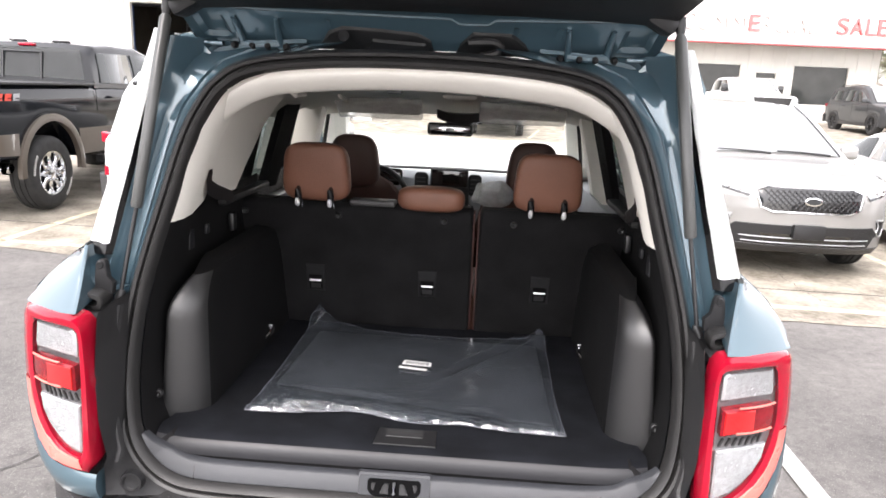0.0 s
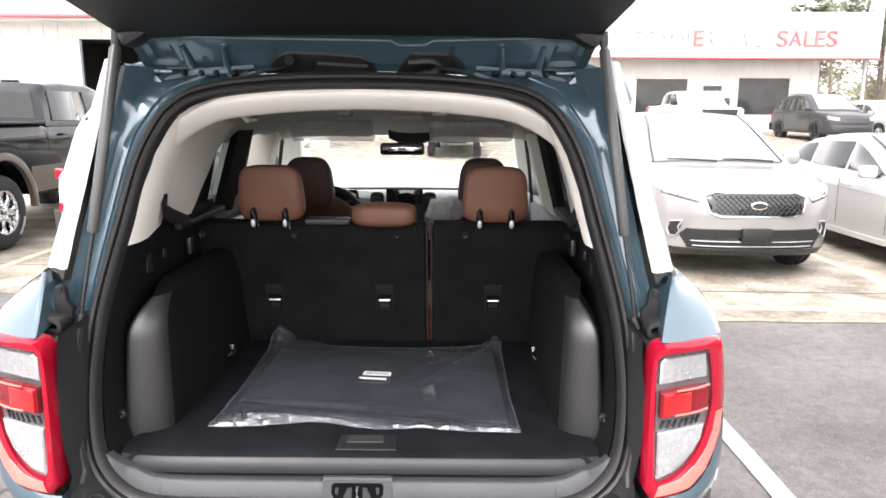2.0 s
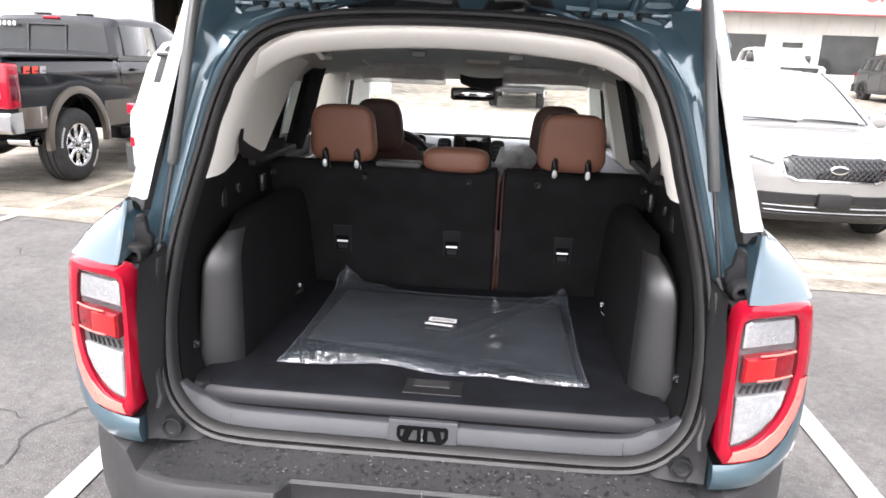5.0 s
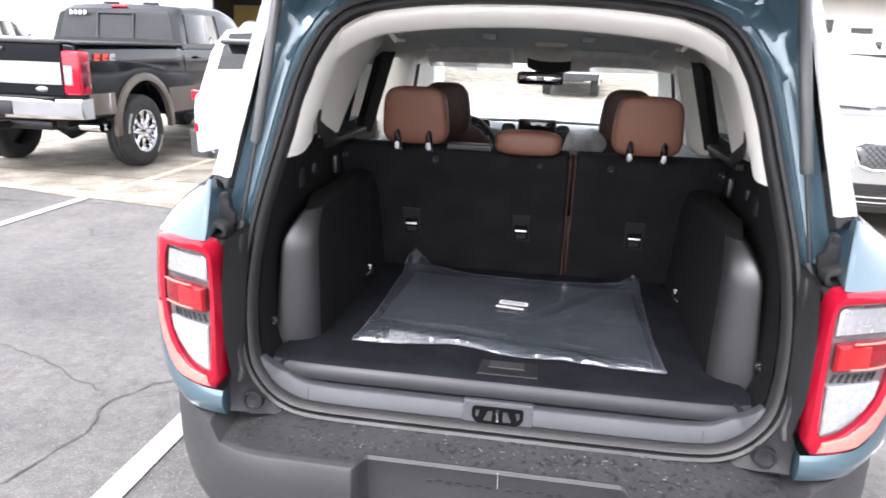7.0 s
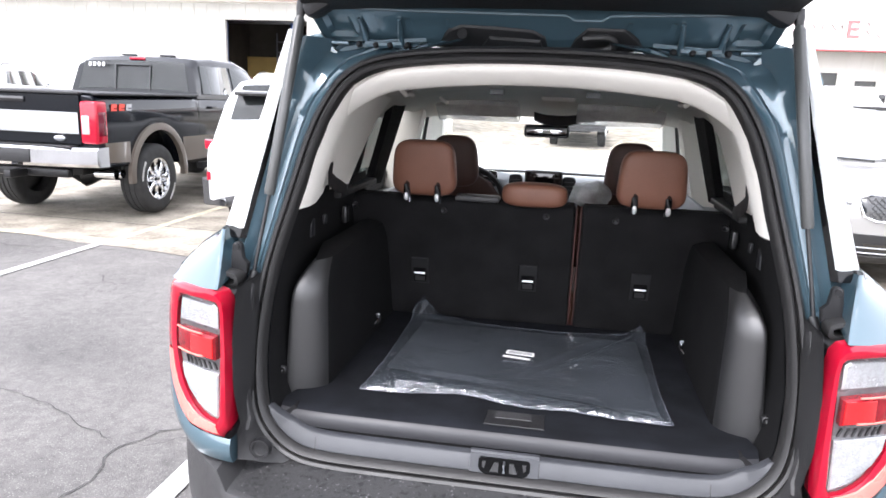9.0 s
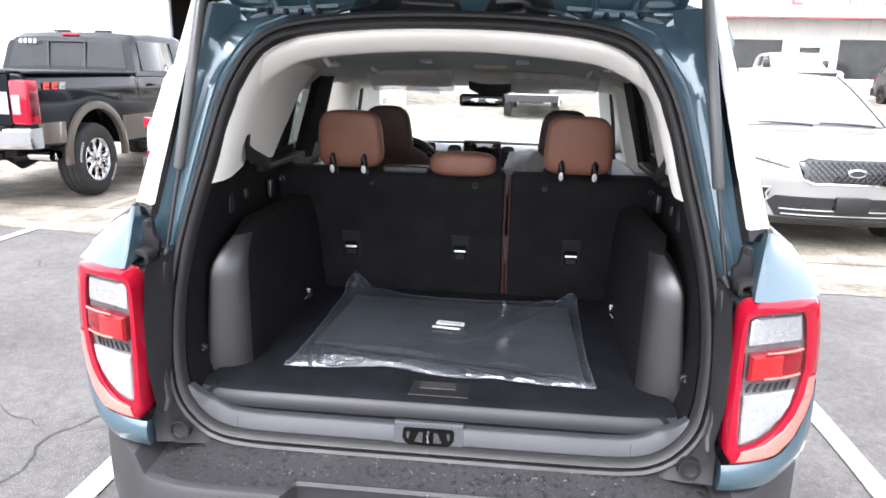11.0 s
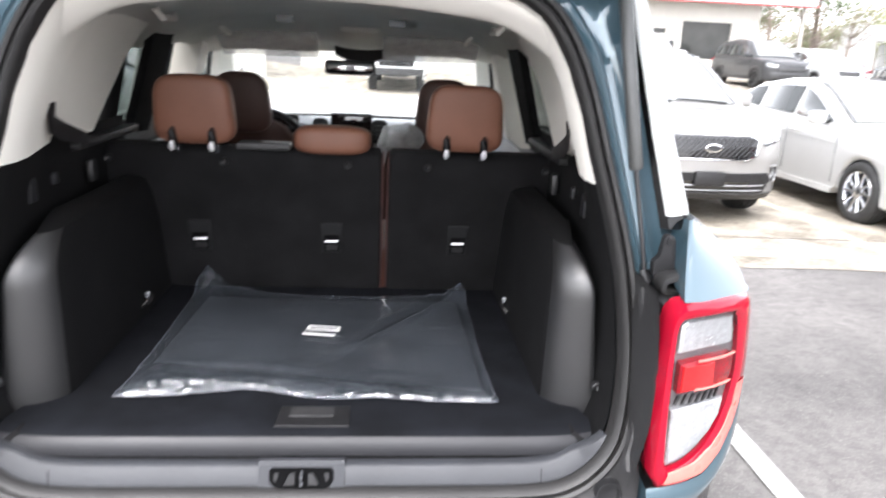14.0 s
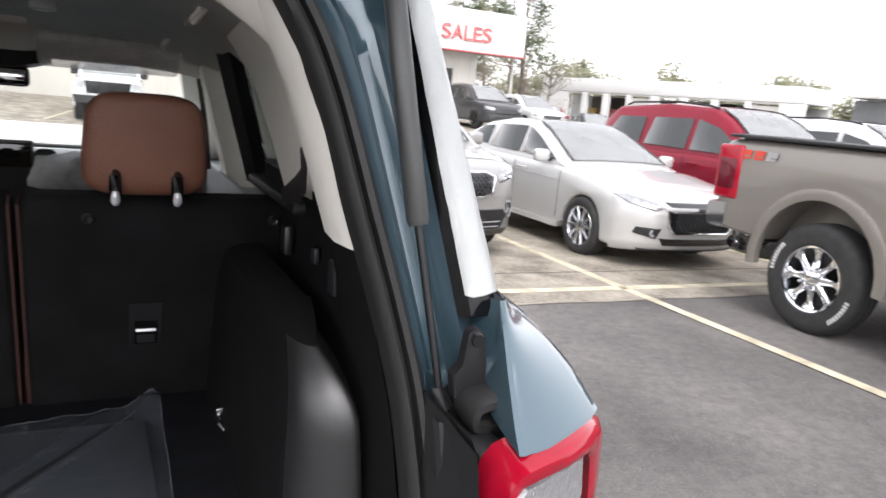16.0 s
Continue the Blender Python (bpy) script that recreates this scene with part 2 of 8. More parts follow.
def polybag():
    """Clear polythene: see-through and glossy, with soft folds and a faint milky veil."""
    m = glass("clear_polythene", (0.93, 0.945, 0.97), 0.075, 0.085)
    n, l = m.node_tree.nodes, m.node_tree.links
    tc, nz, n2, add, bp = n.new("ShaderNodeTexCoord"), n.new("ShaderNodeTexNoise"), n.new("ShaderNodeTexNoise"), n.new("ShaderNodeMath"), n.new("ShaderNodeBump")
    nz.inputs["Scale"].default_value, nz.inputs["Detail"].default_value, nz.inputs["Distortion"].default_value = 5, 2, 0.4
    n2.inputs["Scale"].default_value, n2.inputs["Detail"].default_value, n2.inputs["Distortion"].default_value = 34, 3, 0.6
    add.operation = "MULTIPLY_ADD"
    add.inputs[1].default_value = 0.10
    bp.inputs["Strength"].default_value, bp.inputs["Distance"].default_value = 0.6, 0.03
    for t in (nz, n2):
        l.new(tc.outputs["Object"], t.inputs["Vector"])
    l.new(n2.outputs["Fac"], add.inputs[0])
    l.new(nz.outputs["Fac"], add.inputs[2])
    # sharp crease lines between loose facets
    vo, wa, mr2, ad2 = n.new("ShaderNodeTexVoronoi"), n.new("ShaderNodeMix"), n.new("ShaderNodeMapRange"), n.new("ShaderNodeMath")
    vo.feature = "DISTANCE_TO_EDGE"
    vo.inputs["Scale"].default_value = 6
    wa.data_type = "RGBA"
    wa.inputs["Factor"].default_value = 0.16
    l.new(tc.outputs["Object"], wa.inputs["A"])
    l.new(n2.outputs["Color"], wa.inputs["B"])
    l.new(wa.outputs["Result"], vo.inputs["Vector"])
    mr2.inputs["From Max"].default_value = 0.12
    mr2.inputs["To Min"].default_value, mr2.inputs["To Max"].default_value = 0.06, 0.0
    l.new(vo.outputs["Distance"], mr2.inputs["Value"])
    ad2.operation = "ADD"
    l.new(add.outputs[0], ad2.inputs[0])
    l.new(mr2.outputs[0], ad2.inputs[1])
    l.new(ad2.outputs[0], bp.inputs["Height"])
    gl = [x for x in n if x.type == "BSDF_GLOSSY"][0]
    fr = [x for x in n if x.type == "LAYER_WEIGHT"][0]
    l.new(bp.outputs[0], gl.inputs["Normal"])
    l.new(bp.outputs[0], fr.inputs["Normal"])
    mx = [x for x in n if x.type == "MIX_SHADER"][0]
    df, m2, mr = n.new("ShaderNodeBsdfDiffuse"), n.new("ShaderNodeMixShader"), n.new("ShaderNodeMapRange")
    df.inputs["Color"].default_value = (0.64, 0.74, 0.86, 1)
    mr.inputs["From Min"].default_value, mr.inputs["From Max"].default_value = 0.35, 0.72
    mr.inputs["To Min"].default_value, mr.inputs["To Max"].default_value = 0.026, 0.052
    l.new(nz.outputs["Fac"], mr.inputs["Value"])
    # creases scatter more than the smooth film
    mr3, ad3 = n.new("ShaderNodeMapRange"), n.new("ShaderNodeMath")
    mr3.inputs["From Max"].default_value = 0.03
    mr3.inputs["To Min"].default_value, mr3.inputs["To Max"].default_value = 0.018, 0.0
    l.new(vo.outputs["Distance"], mr3.inputs["Value"])
    ad3.operation = "MULTIPLY_ADD"
    l.new(mr3.outputs[0], ad3.inputs[0])
    l.new(n2.outputs["Fac"], ad3.inputs[1])
    l.new(mr.outputs[0], ad3.inputs[2])
    l.new(ad3.outputs[0], m2.inputs[0])
    out = n["Material Output"]
    l.new(mx.outputs[0], m2.inputs[1])
    l.new(df.outputs[0], m2.inputs[2])
    l.new(m2.outputs[0], out.inputs["Surface"])
    return m


POLY = polybag()
POLY_MILK = material("milky_polythene", (0.80, 0.81, 0.80), 0.35, 0, 0.2, 20, 0.6, 60, spec=0.5)
POLY_MILK.node_tree.nodes["Principled BSDF"].inputs["Alpha"].default_value = 0.42
# pale colour for the light caught along the bag's edges
POLY_GLINT = material("painted_bag_edge_glint", (0.15, 0.16, 0.18), 0.22, 0, 0.5, 60, 0.3, 120, coat=0.6)


def asphalt():
    m = material("worn_asphalt", (0.106, 0.099, 0.094), 0.8, 0, 0.5, 0.8, 1.0, 150, col2=(0.056, 0.053, 0.051))
    n, l = m.node_tree.nodes, m.node_tree.links
    b = n["Principled BSDF"]
    old = b.inputs["Base Color"].links[0].from_socket
    tc = n.new("ShaderNodeTexCoord")
    # pale aggregate
    vo = n.new("ShaderNodeTexVoronoi")
    vo.inputs["Scale"].default_value = 95
    l.new(tc.outputs["Object"], vo.inputs["Vector"])
    mr = n.new("ShaderNodeMapRange")
    mr.inputs["From Min"].default_value, mr.inputs["From Max"].default_value = 0.34, 0.18
    l.new(vo.outputs["Distance"], mr.inputs["Value"])
    sep = n.new("ShaderNodeSeparateColor")
    l.new(vo.outputs["Color"], sep.inputs[0])
    gt = n.new("ShaderNodeMath")
    gt.operation = "GREATER_THAN"
    l.new(sep.outputs[0], gt.inputs[0])
    gt.inputs[1].default_value = 0.56
    mul = n.new("ShaderNodeMath")
    mul.operation = "MULTIPLY"
    l.new(mr.outputs[0], mul.inputs[0])
    l.new(gt.outputs[0], mul.inputs[1])
    mix = n.new("ShaderNodeMix")
    mix.data_type = "RGBA"
    mix.inputs["B"].default_value = (0.19, 0.18, 0.17, 1)
    l.new(mul.outputs[0], mix.inputs["Factor"])
    # worn patches and pits a hand wide
    nz, mr2, mu = n.new("ShaderNodeTexNoise"), n.new("ShaderNodeMapRange"), n.new("ShaderNodeMix")
    nz.inputs["Scale"].default_value, nz.inputs["Detail"].default_value, nz.inputs["Roughness"].default_value = 14, 9, 0.86
    l.new(tc.outputs["Object"], nz.inputs["Vector"])
    mr2.inputs["From Min"].default_value, mr2.inputs["From Max"].default_value = 0.34, 0.66
    mr2.inputs["To Min"].default_value, mr2.inputs["To Max"].default_value = 0.66, 1.46
    l.new(nz.outputs["Fac"], mr2.inputs["Value"])
    mu.data_type, mu.blend_type = "RGBA", "MULTIPLY"
    mu.inputs["Factor"].default_value = 1.0
    l.new(old, mu.inputs["A"])
    l.new(mr2.outputs[0], mu.inputs["B"])
    l.new(mu.outputs["Result"], mix.inputs["A"])
    l.new(mix.outputs["Result"], b.inputs["Base Color"])
    return m


ASPHALT = asphalt()
CONCRETE = material("stained_concrete", (0.30, 0.27, 0.225), 0.8, 0, 0.4, 2.2, 0.6, 26, col2=(0.105, 0.090, 0.068))
# the pale colour stands in for sky glare on the wet lane
CONCRETE_P = material("wet_concrete_painted_glare", (0.74, 0.73, 0.70), 0.4, 0, 0.12, 0.3, 0.2, 30)
LINE_W = material("white_line_paint", (0.41, 0.41, 0.395), 0.75, 0, 0.42, 7, 0.6, 90)
LINE_Y = material("yellow_line_paint", (0.52, 0.465, 0.34), 0.75, 0, 0.45, 5, 0.5, 90)
CRACK = material("crack_filler", (0.045, 0.044, 0.042), 0.9, 0, 0.2, 9, 0.3)


def wet_step():
    """Moulded step pad with water stains and grit."""
    m = material("wet_step_plastic", (0.034, 0.034, 0.035), 0.4, 0, 0.25, 7, 0.3, 500)
    n, l = m.node_tree.nodes, m.node_tree.links
    b = n["Principled BSDF"]
    old = b.inputs["Base Color"].links[0].from_socket
    tc, nz, nz2 = n.new("ShaderNodeTexCoord"), n.new("ShaderNodeTexNoise"), n.new("ShaderNodeTexNoise")
    nz.inputs["Scale"].default_value, nz.inputs["Detail"].default_value = 66, 3
    nz2.inputs["Scale"].default_value, nz2.inputs["Detail"].default_value = 110, 2
    l.new(tc.outputs["Object"], nz.inputs["Vector"])
    l.new(tc.outputs["Object"], nz2.inputs["Vector"])
    mr, mr2 = n.new("ShaderNodeMapRange"), n.new("ShaderNodeMapRange")
    mr.inputs["From Min"].default_value, mr.inputs["From Max"].default_value = 0.555, 0.625
    mr2.inputs["From Min"].default_value, mr2.inputs["From Max"].default_value = 0.66, 0.72
    l.new(nz.outputs["Fac"], mr.inputs["Value"])
    l.new(nz2.outputs["Fac"], mr2.inputs["Value"])
    a, c = n.new("ShaderNodeMix"), n.new("ShaderNodeMix")
    a.data_type = c.data_type = "RGBA"
    l.new(old, a.inputs["A"])
    a.inputs["B"].default_value = (0.010, 0.010, 0.011, 1)
    l.new(mr.outputs[0], a.inputs["Factor"])
    l.new(a.outputs["Result"], c.inputs["A"])
    c.inputs["B"].default_value = (0.17, 0.17, 0.17, 1)
    l.new(mr2.outputs[0], c.inputs["Factor"])
    l.new(c.outputs["Result"], b.inputs["Base Color"])
    return m


STEP = wet_step()

# ---------------------------------------------------------------- mesh helpers


def part(name, bm, mat, parent=None, label="", sharp=38):
    """One bmesh as one mesh object, under a thing or a part."""
    bmesh.ops.recalc_face_normals(bm, faces=bm.faces)
    for f in bm.faces:
        f.smooth = True
    for e in bm.edges:
        if len(e.link_faces) == 2 and e.calc_face_angle(0) > radians(sharp):
            e.smooth = False
    me = bpy.data.meshes.new(name)
    bm.to_mesh(me)
    bm.free()
    me.materials.append(mat)
    ob = new(name, me)
    if parent is not None:
        ob.parent = parent
    if label:
        tagged(ob, label)
    return ob


def empty(name, m, label, category, group=""):
    ob = new(name)
    ob.empty_display_size = 0.2
    ob.matrix_basis = m
    return tagged(ob, label, category, group)


def box(bm, c, s, bev=0.0, seg=2, rot=None):
    """A box with rounded edges."""
    m = Matrix.Translation(c) @ (rot or Matrix()) @ Matrix.Diagonal((*s, 1))
    r = bmesh.ops.create_cube(bm, size=1, matrix=m)
    if bev:
        es = list({e for v in r["verts"] for e in v.link_edges})
        bmesh.ops.bevel(bm, geom=es, offset=bev, segments=seg, profile=0.5, affect="EDGES")
    return bm


def B(c, s, bev=0.0, seg=2, rot=None):
    return box(bmesh.new(), c, s, bev, seg, rot)


def loft(bm, rings, closed=True, caps=True, loop=False):
    """Skin through rings of equal length."""
    vs = [[bm.verts.new(p) for p in r] for r in rings]
    k = len(rings[0])
    pairs = list(zip(vs, vs[1:])) + ([(vs[-1], vs[0])] if loop else [])
    for a, b in pairs:
        for i in range(k if closed else k - 1):
            j = (i + 1) % k
            q = [a[i], a[j], b[j], b[i]]
            try:
                bm.faces.new(q)
            except ValueError:
                pass
    if caps and closed and not loop:
        for r in (vs[0], vs[-1]):
            try:
                bm.faces.new(r)
            except ValueError:
                pass
    return bm


def tube(bm, pts, r, n=8, caps=True):
    """A round bar along points; r may be a list."""
    pts = [Vector(p) for p in pts]
    rs = r if isinstance(r, (list, tuple)) else [r] * len(pts)
    rings, up = [], Vector((0.13, 0.27, 0.95)).normalized()
    for i, p in enumerate(pts):
        d = (pts[min(i + 1, len(pts) - 1)] - pts[max(i - 1, 0)]).normalized()
        u = d.cross(up)
        u = u.normalized() if u.length > 1e-3 else d.orthogonal().normalized()
        v = d.cross(u)
        rings.append([p + rs[i] * (math.cos(a) * u + math.sin(a) * v) for a in (2 * math.pi * k / n for k in range(n))])
    return loft(bm, rings, True, caps)


def lathe(bm, prof, c, axis="x", n=28):
    """A turned solid: prof of (along, radius)."""
    rings = []
    for k in range(n):
        a = 2 * math.pi * k / n
        ring = []
        for h, r in prof:
            p, q = r * math.cos(a), r * math.sin(a)
            ring.append({"x": (c[0] + h, c[1] + p, c[2] + q), "y": (c[0] + p, c[1] + h, c[2] + q), "z": (c[0] + p, c[1] + q, c[2] + h)}[axis])
        rings.append(ring)
    return loft(bm, rings, False, False, True)


def slab(bm, poly, f, depth, bev=0.0):
    """A polygon (a, b) laid on the surface f(a, b) -> point and given a thickness along the surface's own outward way g."""
    front = [Vector(f(a, b, depth)) for a, b in poly]
    back = [Vector(f(a, b, 0.0)) for a, b in poly]
    if bev:
        ca, cb = sum(p[0] for p in poly) / len(poly), sum(p[1] for p in poly) / len(poly)
        inner = []
        for a, b in poly:
            d = math.hypot(a - ca, b - cb) or 1
            inner.append(Vector(f(a - (a - ca) / d * bev, b - (b - cb) / d * bev, depth + bev * 0.6)))
        loft(bm, [back, front, inner], True, True)
    else:
        loft(bm, [back, front], True, True)
    return bm


def smooth_path(pts, n, closed=False):
    """Catmull-Rom through points, n samples to a span."""
    pts = [Vector(p) for p in pts]
    out, k = [], len(pts)
    for i in range(k if closed else k - 1):
        p = [pts[(i + j) % k] if closed else pts[min(max(i + j, 0), k - 1)] for j in (-1, 0, 1, 2)]
        for s in range(n):
            t = s / n
            out.append(0.5 * (2 * p[1] + (p[2] - p[0]) * t + (2 * p[0] - 5 * p[1] + 4 * p[2] - p[3]) * t * t + (3 * p[1] - p[0] - 3 * p[2] + p[3]) * t ** 3))
    if not closed:
        out.append(pts[-1])
    return out


def lerp(a, b, t):
    return a + (b - a) * t


def ramp_at(x, table):
    return float(np.interp(x, [p[0] for p in table], [p[1] for p in table]))

# ---------------------------------------------------------------- ground


def gz(x, y):
    """Height of the lot: falls a little to the east, rises towards the buildings."""
    rise = 0.034 * max(0, min(60, y - 9)) * (1 / (1 + math.exp(-max(-20, min(20, (y - 12) / 2)))))
    flat = 1 / (1 + math.exp(max(-20, min(20, (x - 5) / 0.8)))) / (1 + math.exp(max(-20, min(20, (-6 - x) / 0.8))))
    rise = lerp(rise, 0.043 * max(0, min(30, y - 24.4)), flat)
    return -0.007 * max(-9, min(9, x)) + rise / (1 + math.exp(max(-20, min(20, (x - 21.5) / 1.2))))


def sheet(name, xs, ys, mat, lift=0.0, kind="structure", label="", category=""):
    bm = bmesh.new()
    vs = [[bm.verts.new((x, y, gz(x, y) + lift)) for x in xs] for y in ys]
    for a, b in zip(vs, vs[1:]):
        for i in range(len(xs) - 1):
            bm.faces.new((a[i], a[i + 1], b[i + 1], b[i]))
    return tagged(part(name, bm, mat), label, category, kind=kind)


XS = sorted(set([-900, -300, -120, -60, -40, -30, -25, 25, 30, 40, 60, 120, 300, 900] + list(np.arange(-20, 31, 1.0))))
YS = sorted(set([-900, -300, -100, -40, 50, 56, 63, 69, 80, 120, 300, 900] + list(np.arange(-20, 46, 1.0))))
sheet("ground", XS, YS, ASPHALT, 0, "structure", "grey worn asphalt of a car lot, patched and cracked", "ground")
PX = [x for x in np.arange(-30, 30.1, 1.0)]
bm, rnd, rows = bmesh.new(), random.Random(12), []
AX = list(np.arange(-30, 30.01, 0.25))
for k in range(10):
    # the asphalt meets the concrete along a slightly crooked, frayed edge
    edge = [ramp_at(x, [(-30, 5.1), (-6, 5.0), (-3.5, 4.64), (-0.5, 4.3), (1.0, 4.08), (30, 4.08)]) + rnd.uniform(-0.022, 0.022) for x in AX]
    rows.append([bm.verts.new((x, lerp(e, 12.9, k / 9), gz(x, lerp(e, 12.9, k / 9)) + 0.006)) for x, e in zip(AX, edge)])
for a, b in zip(rows, rows[1:]):
    for i in range(len(AX) - 1):
        bm.faces.new((a[i], a[i + 1], b[i + 1], b[i]))
tagged(part("pavement", bm, CONCRETE), "stained concrete apron with worn joints", "pavement", kind="structure")
sheet("pavement", PX, [y for y in np.linspace(12.9, 22.8, 12)], CONCRETE_P, 0.006, "structure", "wet concrete drive lane, sky glare painted as a pale colour", "pavement")
sheet("pavement", PX, [y for y in np.linspace(22.8, 34.4, 14)], CONCRETE, 0.006, "structure", "stained concrete before the buildings", "pavement")


def strip(name, pts, width, mat, label, lift=0.0085, parent=None):
    """A painted band along points on the ground, with slightly uneven edges."""
    bm = bmesh.new()
    path = [Vector((*p, 0)) for p in pts]
    rows, rnd = [], random.Random(len(pts) * 7 + int(width * 1000))
    for a, b in zip(path, path[1:]):
        k = max(2, int((b - a).length / 0.25))
        for i in range(k + (b is path[-1])):
            c, d = a.lerp(b, i / k), (b - a).normalized()
            s = Vector((d.y, -d.x, 0)) * width / 2
            row = []
            for q in (-1, 0, 1):
                p = c + s * q * (1 + rnd.uniform(-0.05, 0.05))
                row.append(bm.verts.new((p.x, p.y, gz(p.x, p.y) + lift)))
            rows.append(row)
    for a, b in zip(rows, rows[1:]):
        for i in (0, 1):
            bm.faces.new((a[i], a[i + 1], b[i + 1], b[i]))
    return tagged(part(name, bm, mat, parent), label, "line", kind="structure")


for x, y0, y1, w in ((-4.50, -1.0, 4.85, 0.10), (-1.40, -3.0, 4.2, 0.105), (1.72, -3.0, 4.2, 0.105)):
    strip("white_line", [(x, y0), (x, y1)], w, LINE_W, "white painted bay line on worn asphalt")
strip("expansion_joint", [(-1.0, 5.78), (-8, 5.95), (-30, 6.0)], 0.022, CRACK, "dark joint across the stained concrete")
strip("expansion_joint", [(0.6, 5.08), (17, 5.08)], 0.022, CRACK, "dark joint across the stained concrete")
strip("white_line", [(-1.6, 4.98), (-30, 5.2)], 0.10, LINE_Y, "faded line on concrete")
for x in (4.69, 7.75, 10.8, 13.9, 17):
    strip("yellow_line", [(x, -3.0), (x, 10.5)], 0.11, LINE_Y, "faded yellow bay line")
for x in (1.75, -1.4, -4.47, -7.5, -10.6):
    strip("yellow_line", [(x, 4.85 if x < -2 else 4.3), (x - 0.0, 10.5)], 0.10, LINE_Y, "faded yellow bay line on concrete")
strip("yellow_line", [(2.6, 4.50), (5.0, 4.47), (16, 4.36)], 0.12, LINE_Y, "faded yellow line closing the bays")
for y in (23.6,):
    for i in range(6):
        x = -7.5 + i * 3.0
        strip("yellow_line", [(x, y), (x + 0.8, y + 4.5)], 0.12, LINE_Y, "faded slanting bay line on concrete")


def crack(pts, width, seed):
    width *= 0.62
    rnd = random.Random(seed)
    path = []
    for a, b in zip(pts, pts[1:]):
        k = max(2, int(math.dist(a, b) / 0.05))
        for i in range(k):
            path.append((lerp(a[0], b[0], i / k) + rnd.gauss(0, 0.012), lerp(a[1], b[1], i / k) + rnd.gauss(0, 0.012)))
    bm = bmesh.new()
    prev = None
    for i, p in enumerate(path):
        q = path[min(i + 1, len(path) - 1)] if i + 1 < len(path) else (2 * p[0] - path[i - 1][0], 2 * p[1] - path[i - 1][1])
        d = Vector((q[0] - p[0], q[1] - p[1], 0)).normalized()
        w = width * rnd.uniform(0.12, 0.75)
        s = Vector((d.y, -d.x, 0)) * w / 2
        c = Vector((p[0], p[1], gz(*p) + 0.006))
        cur = (bm.verts.new(c - s), bm.verts.new(c + s))
        if prev:
            bm.faces.new((prev[0], prev[1], cur[1], cur[0]))
        prev = cur
    tagged(part("crack", bm, CRACK), "dark jagged crack in the asphalt", "crack", kind="structure")


crack([(-3.11, 1.61), (-2.99, 1.59), (-2.70, 1.52), (-2.38, 1.42), (-2.08, 1.26), (-1.84, 1.18)], 0.020, 1)
crack([(-1.86, 0.40), (-1.78, 0.59), (-1.77, 0.73), (-1.75, 0.91), (-1.80, 1.02), (-1.79, 1.14), (-1.72, 1.27), (-1.64, 1.36), (-1.50, 1.46)], 0.024, 2)
crack([(-1.80, 1.16), (-1.70, 1.17), (-1.60, 1.27), (-1.45, 1.30)], 0.012, 3)
crack([(-1.84, 1.22), (-1.76, 1.36), (-1.62, 1.46)], 0.010, 8)
crack([(1.16, 0.93), (1.24, 0.92), (1.36, 0.92), (1.42, 0.85), (1.51, 0.82), (1.65, 0.87), (1.80, 0.86), (2.4, 0.94)], 0.016, 4)
crack([(0.69, 0.25), (0.72, 0.20), (0.735, 0.185)], 0.012, 5)
crack([(-3.75, 3.75), (-3.62, 3.60), (-3.45, 3.52), (-3.30, 3.66)], 0.030, 9)
crack([(-5.9, 4.05), (-5.5, 4.12), (-5.1, 4.02)], 0.035, 10)
crack([(2.2, 4.28), (3.0, 4.22), (3.9, 4.1), (5.5, 4.25)], 0.03, 6)
crack([(-4.2, 4.62), (-5.2, 4.45), (-6.5, 4.6)], 0.04, 7)
for i, (a, b) in enumerate((((1.8, 7.4), (12, 7.2)), ((-12, 7.9), (-1.5, 7.7)), ((-12, 11), (12, 11.1)), ((-12, 14), (12, 14)), ((-3, 4.4), (-3.2, 12)), ((3.2, 4.5), (3.2, 12)), ((6.2, 4.5), (6.1, 12)))):
    crack([a, b], 0.03, 20 + i)

# ---------------------------------------------------------------- the blue SUV with its tailgate open
suv = empty("suv", pose(0, 0, 0), "blue-grey SUV with raised tailgate and white-filmed rear pillars", "car")

# opening of the tailgate: outer line of the rubber seal, east half from bottom to top
HALF = [(0.0, 0.652), (0.28, 0.652), (0.48, 0.655), (0.57, 0.672), (0.637, 0.716), (0.682, 0.783), (0.700, 0.88), (0.702, 1.0), (0.688, 1.13), (0.664, 1.24), (0.627, 1.375), (0.588, 1.515), (0.55, 1.606), (0.497, 1.68), (0.41, 1.727), (0.232, 1.752), (0.0, 1.759)]


def y_open(z):
    return 0.11 + 0.205 * (z - 0.7)


LINE = smooth_path([(x, 0, z) for x, z in HALF] + [(-x, 0, z) for x, z in HALF[-2:0:-1]], 6, True)
NORM = []
for i in range(len(LINE)):
    d = (LINE[(i + 1) % len(LINE)] - LINE[i - 1]).normalized()
    NORM.append(Vector((-d.z, 0, d.x)))  # inwards


def around(prof, keep=None):
    """Rings that follow the opening: prof of (inset, further forward)."""
    rings = []
    for p, n in zip(LINE, NORM):
        ring = []
        for d, e in prof:
            q = p + n * d
            ring.append((q.x, y_open(q.z) + e, q.z))
        rings.append(ring)
    return rings


bm = loft(bmesh.new(), around([(-0.004, 0.02), (-0.002, -0.004), (0.006, -0.016), (0.013, -0.012), (0.016, 0.0), (0.019, -0.010), (0.026, -0.018), (0.034, -0.012), (0.038, 0.0), (0.041, 0.02), (0.03, 0.028)]), True, False, True)
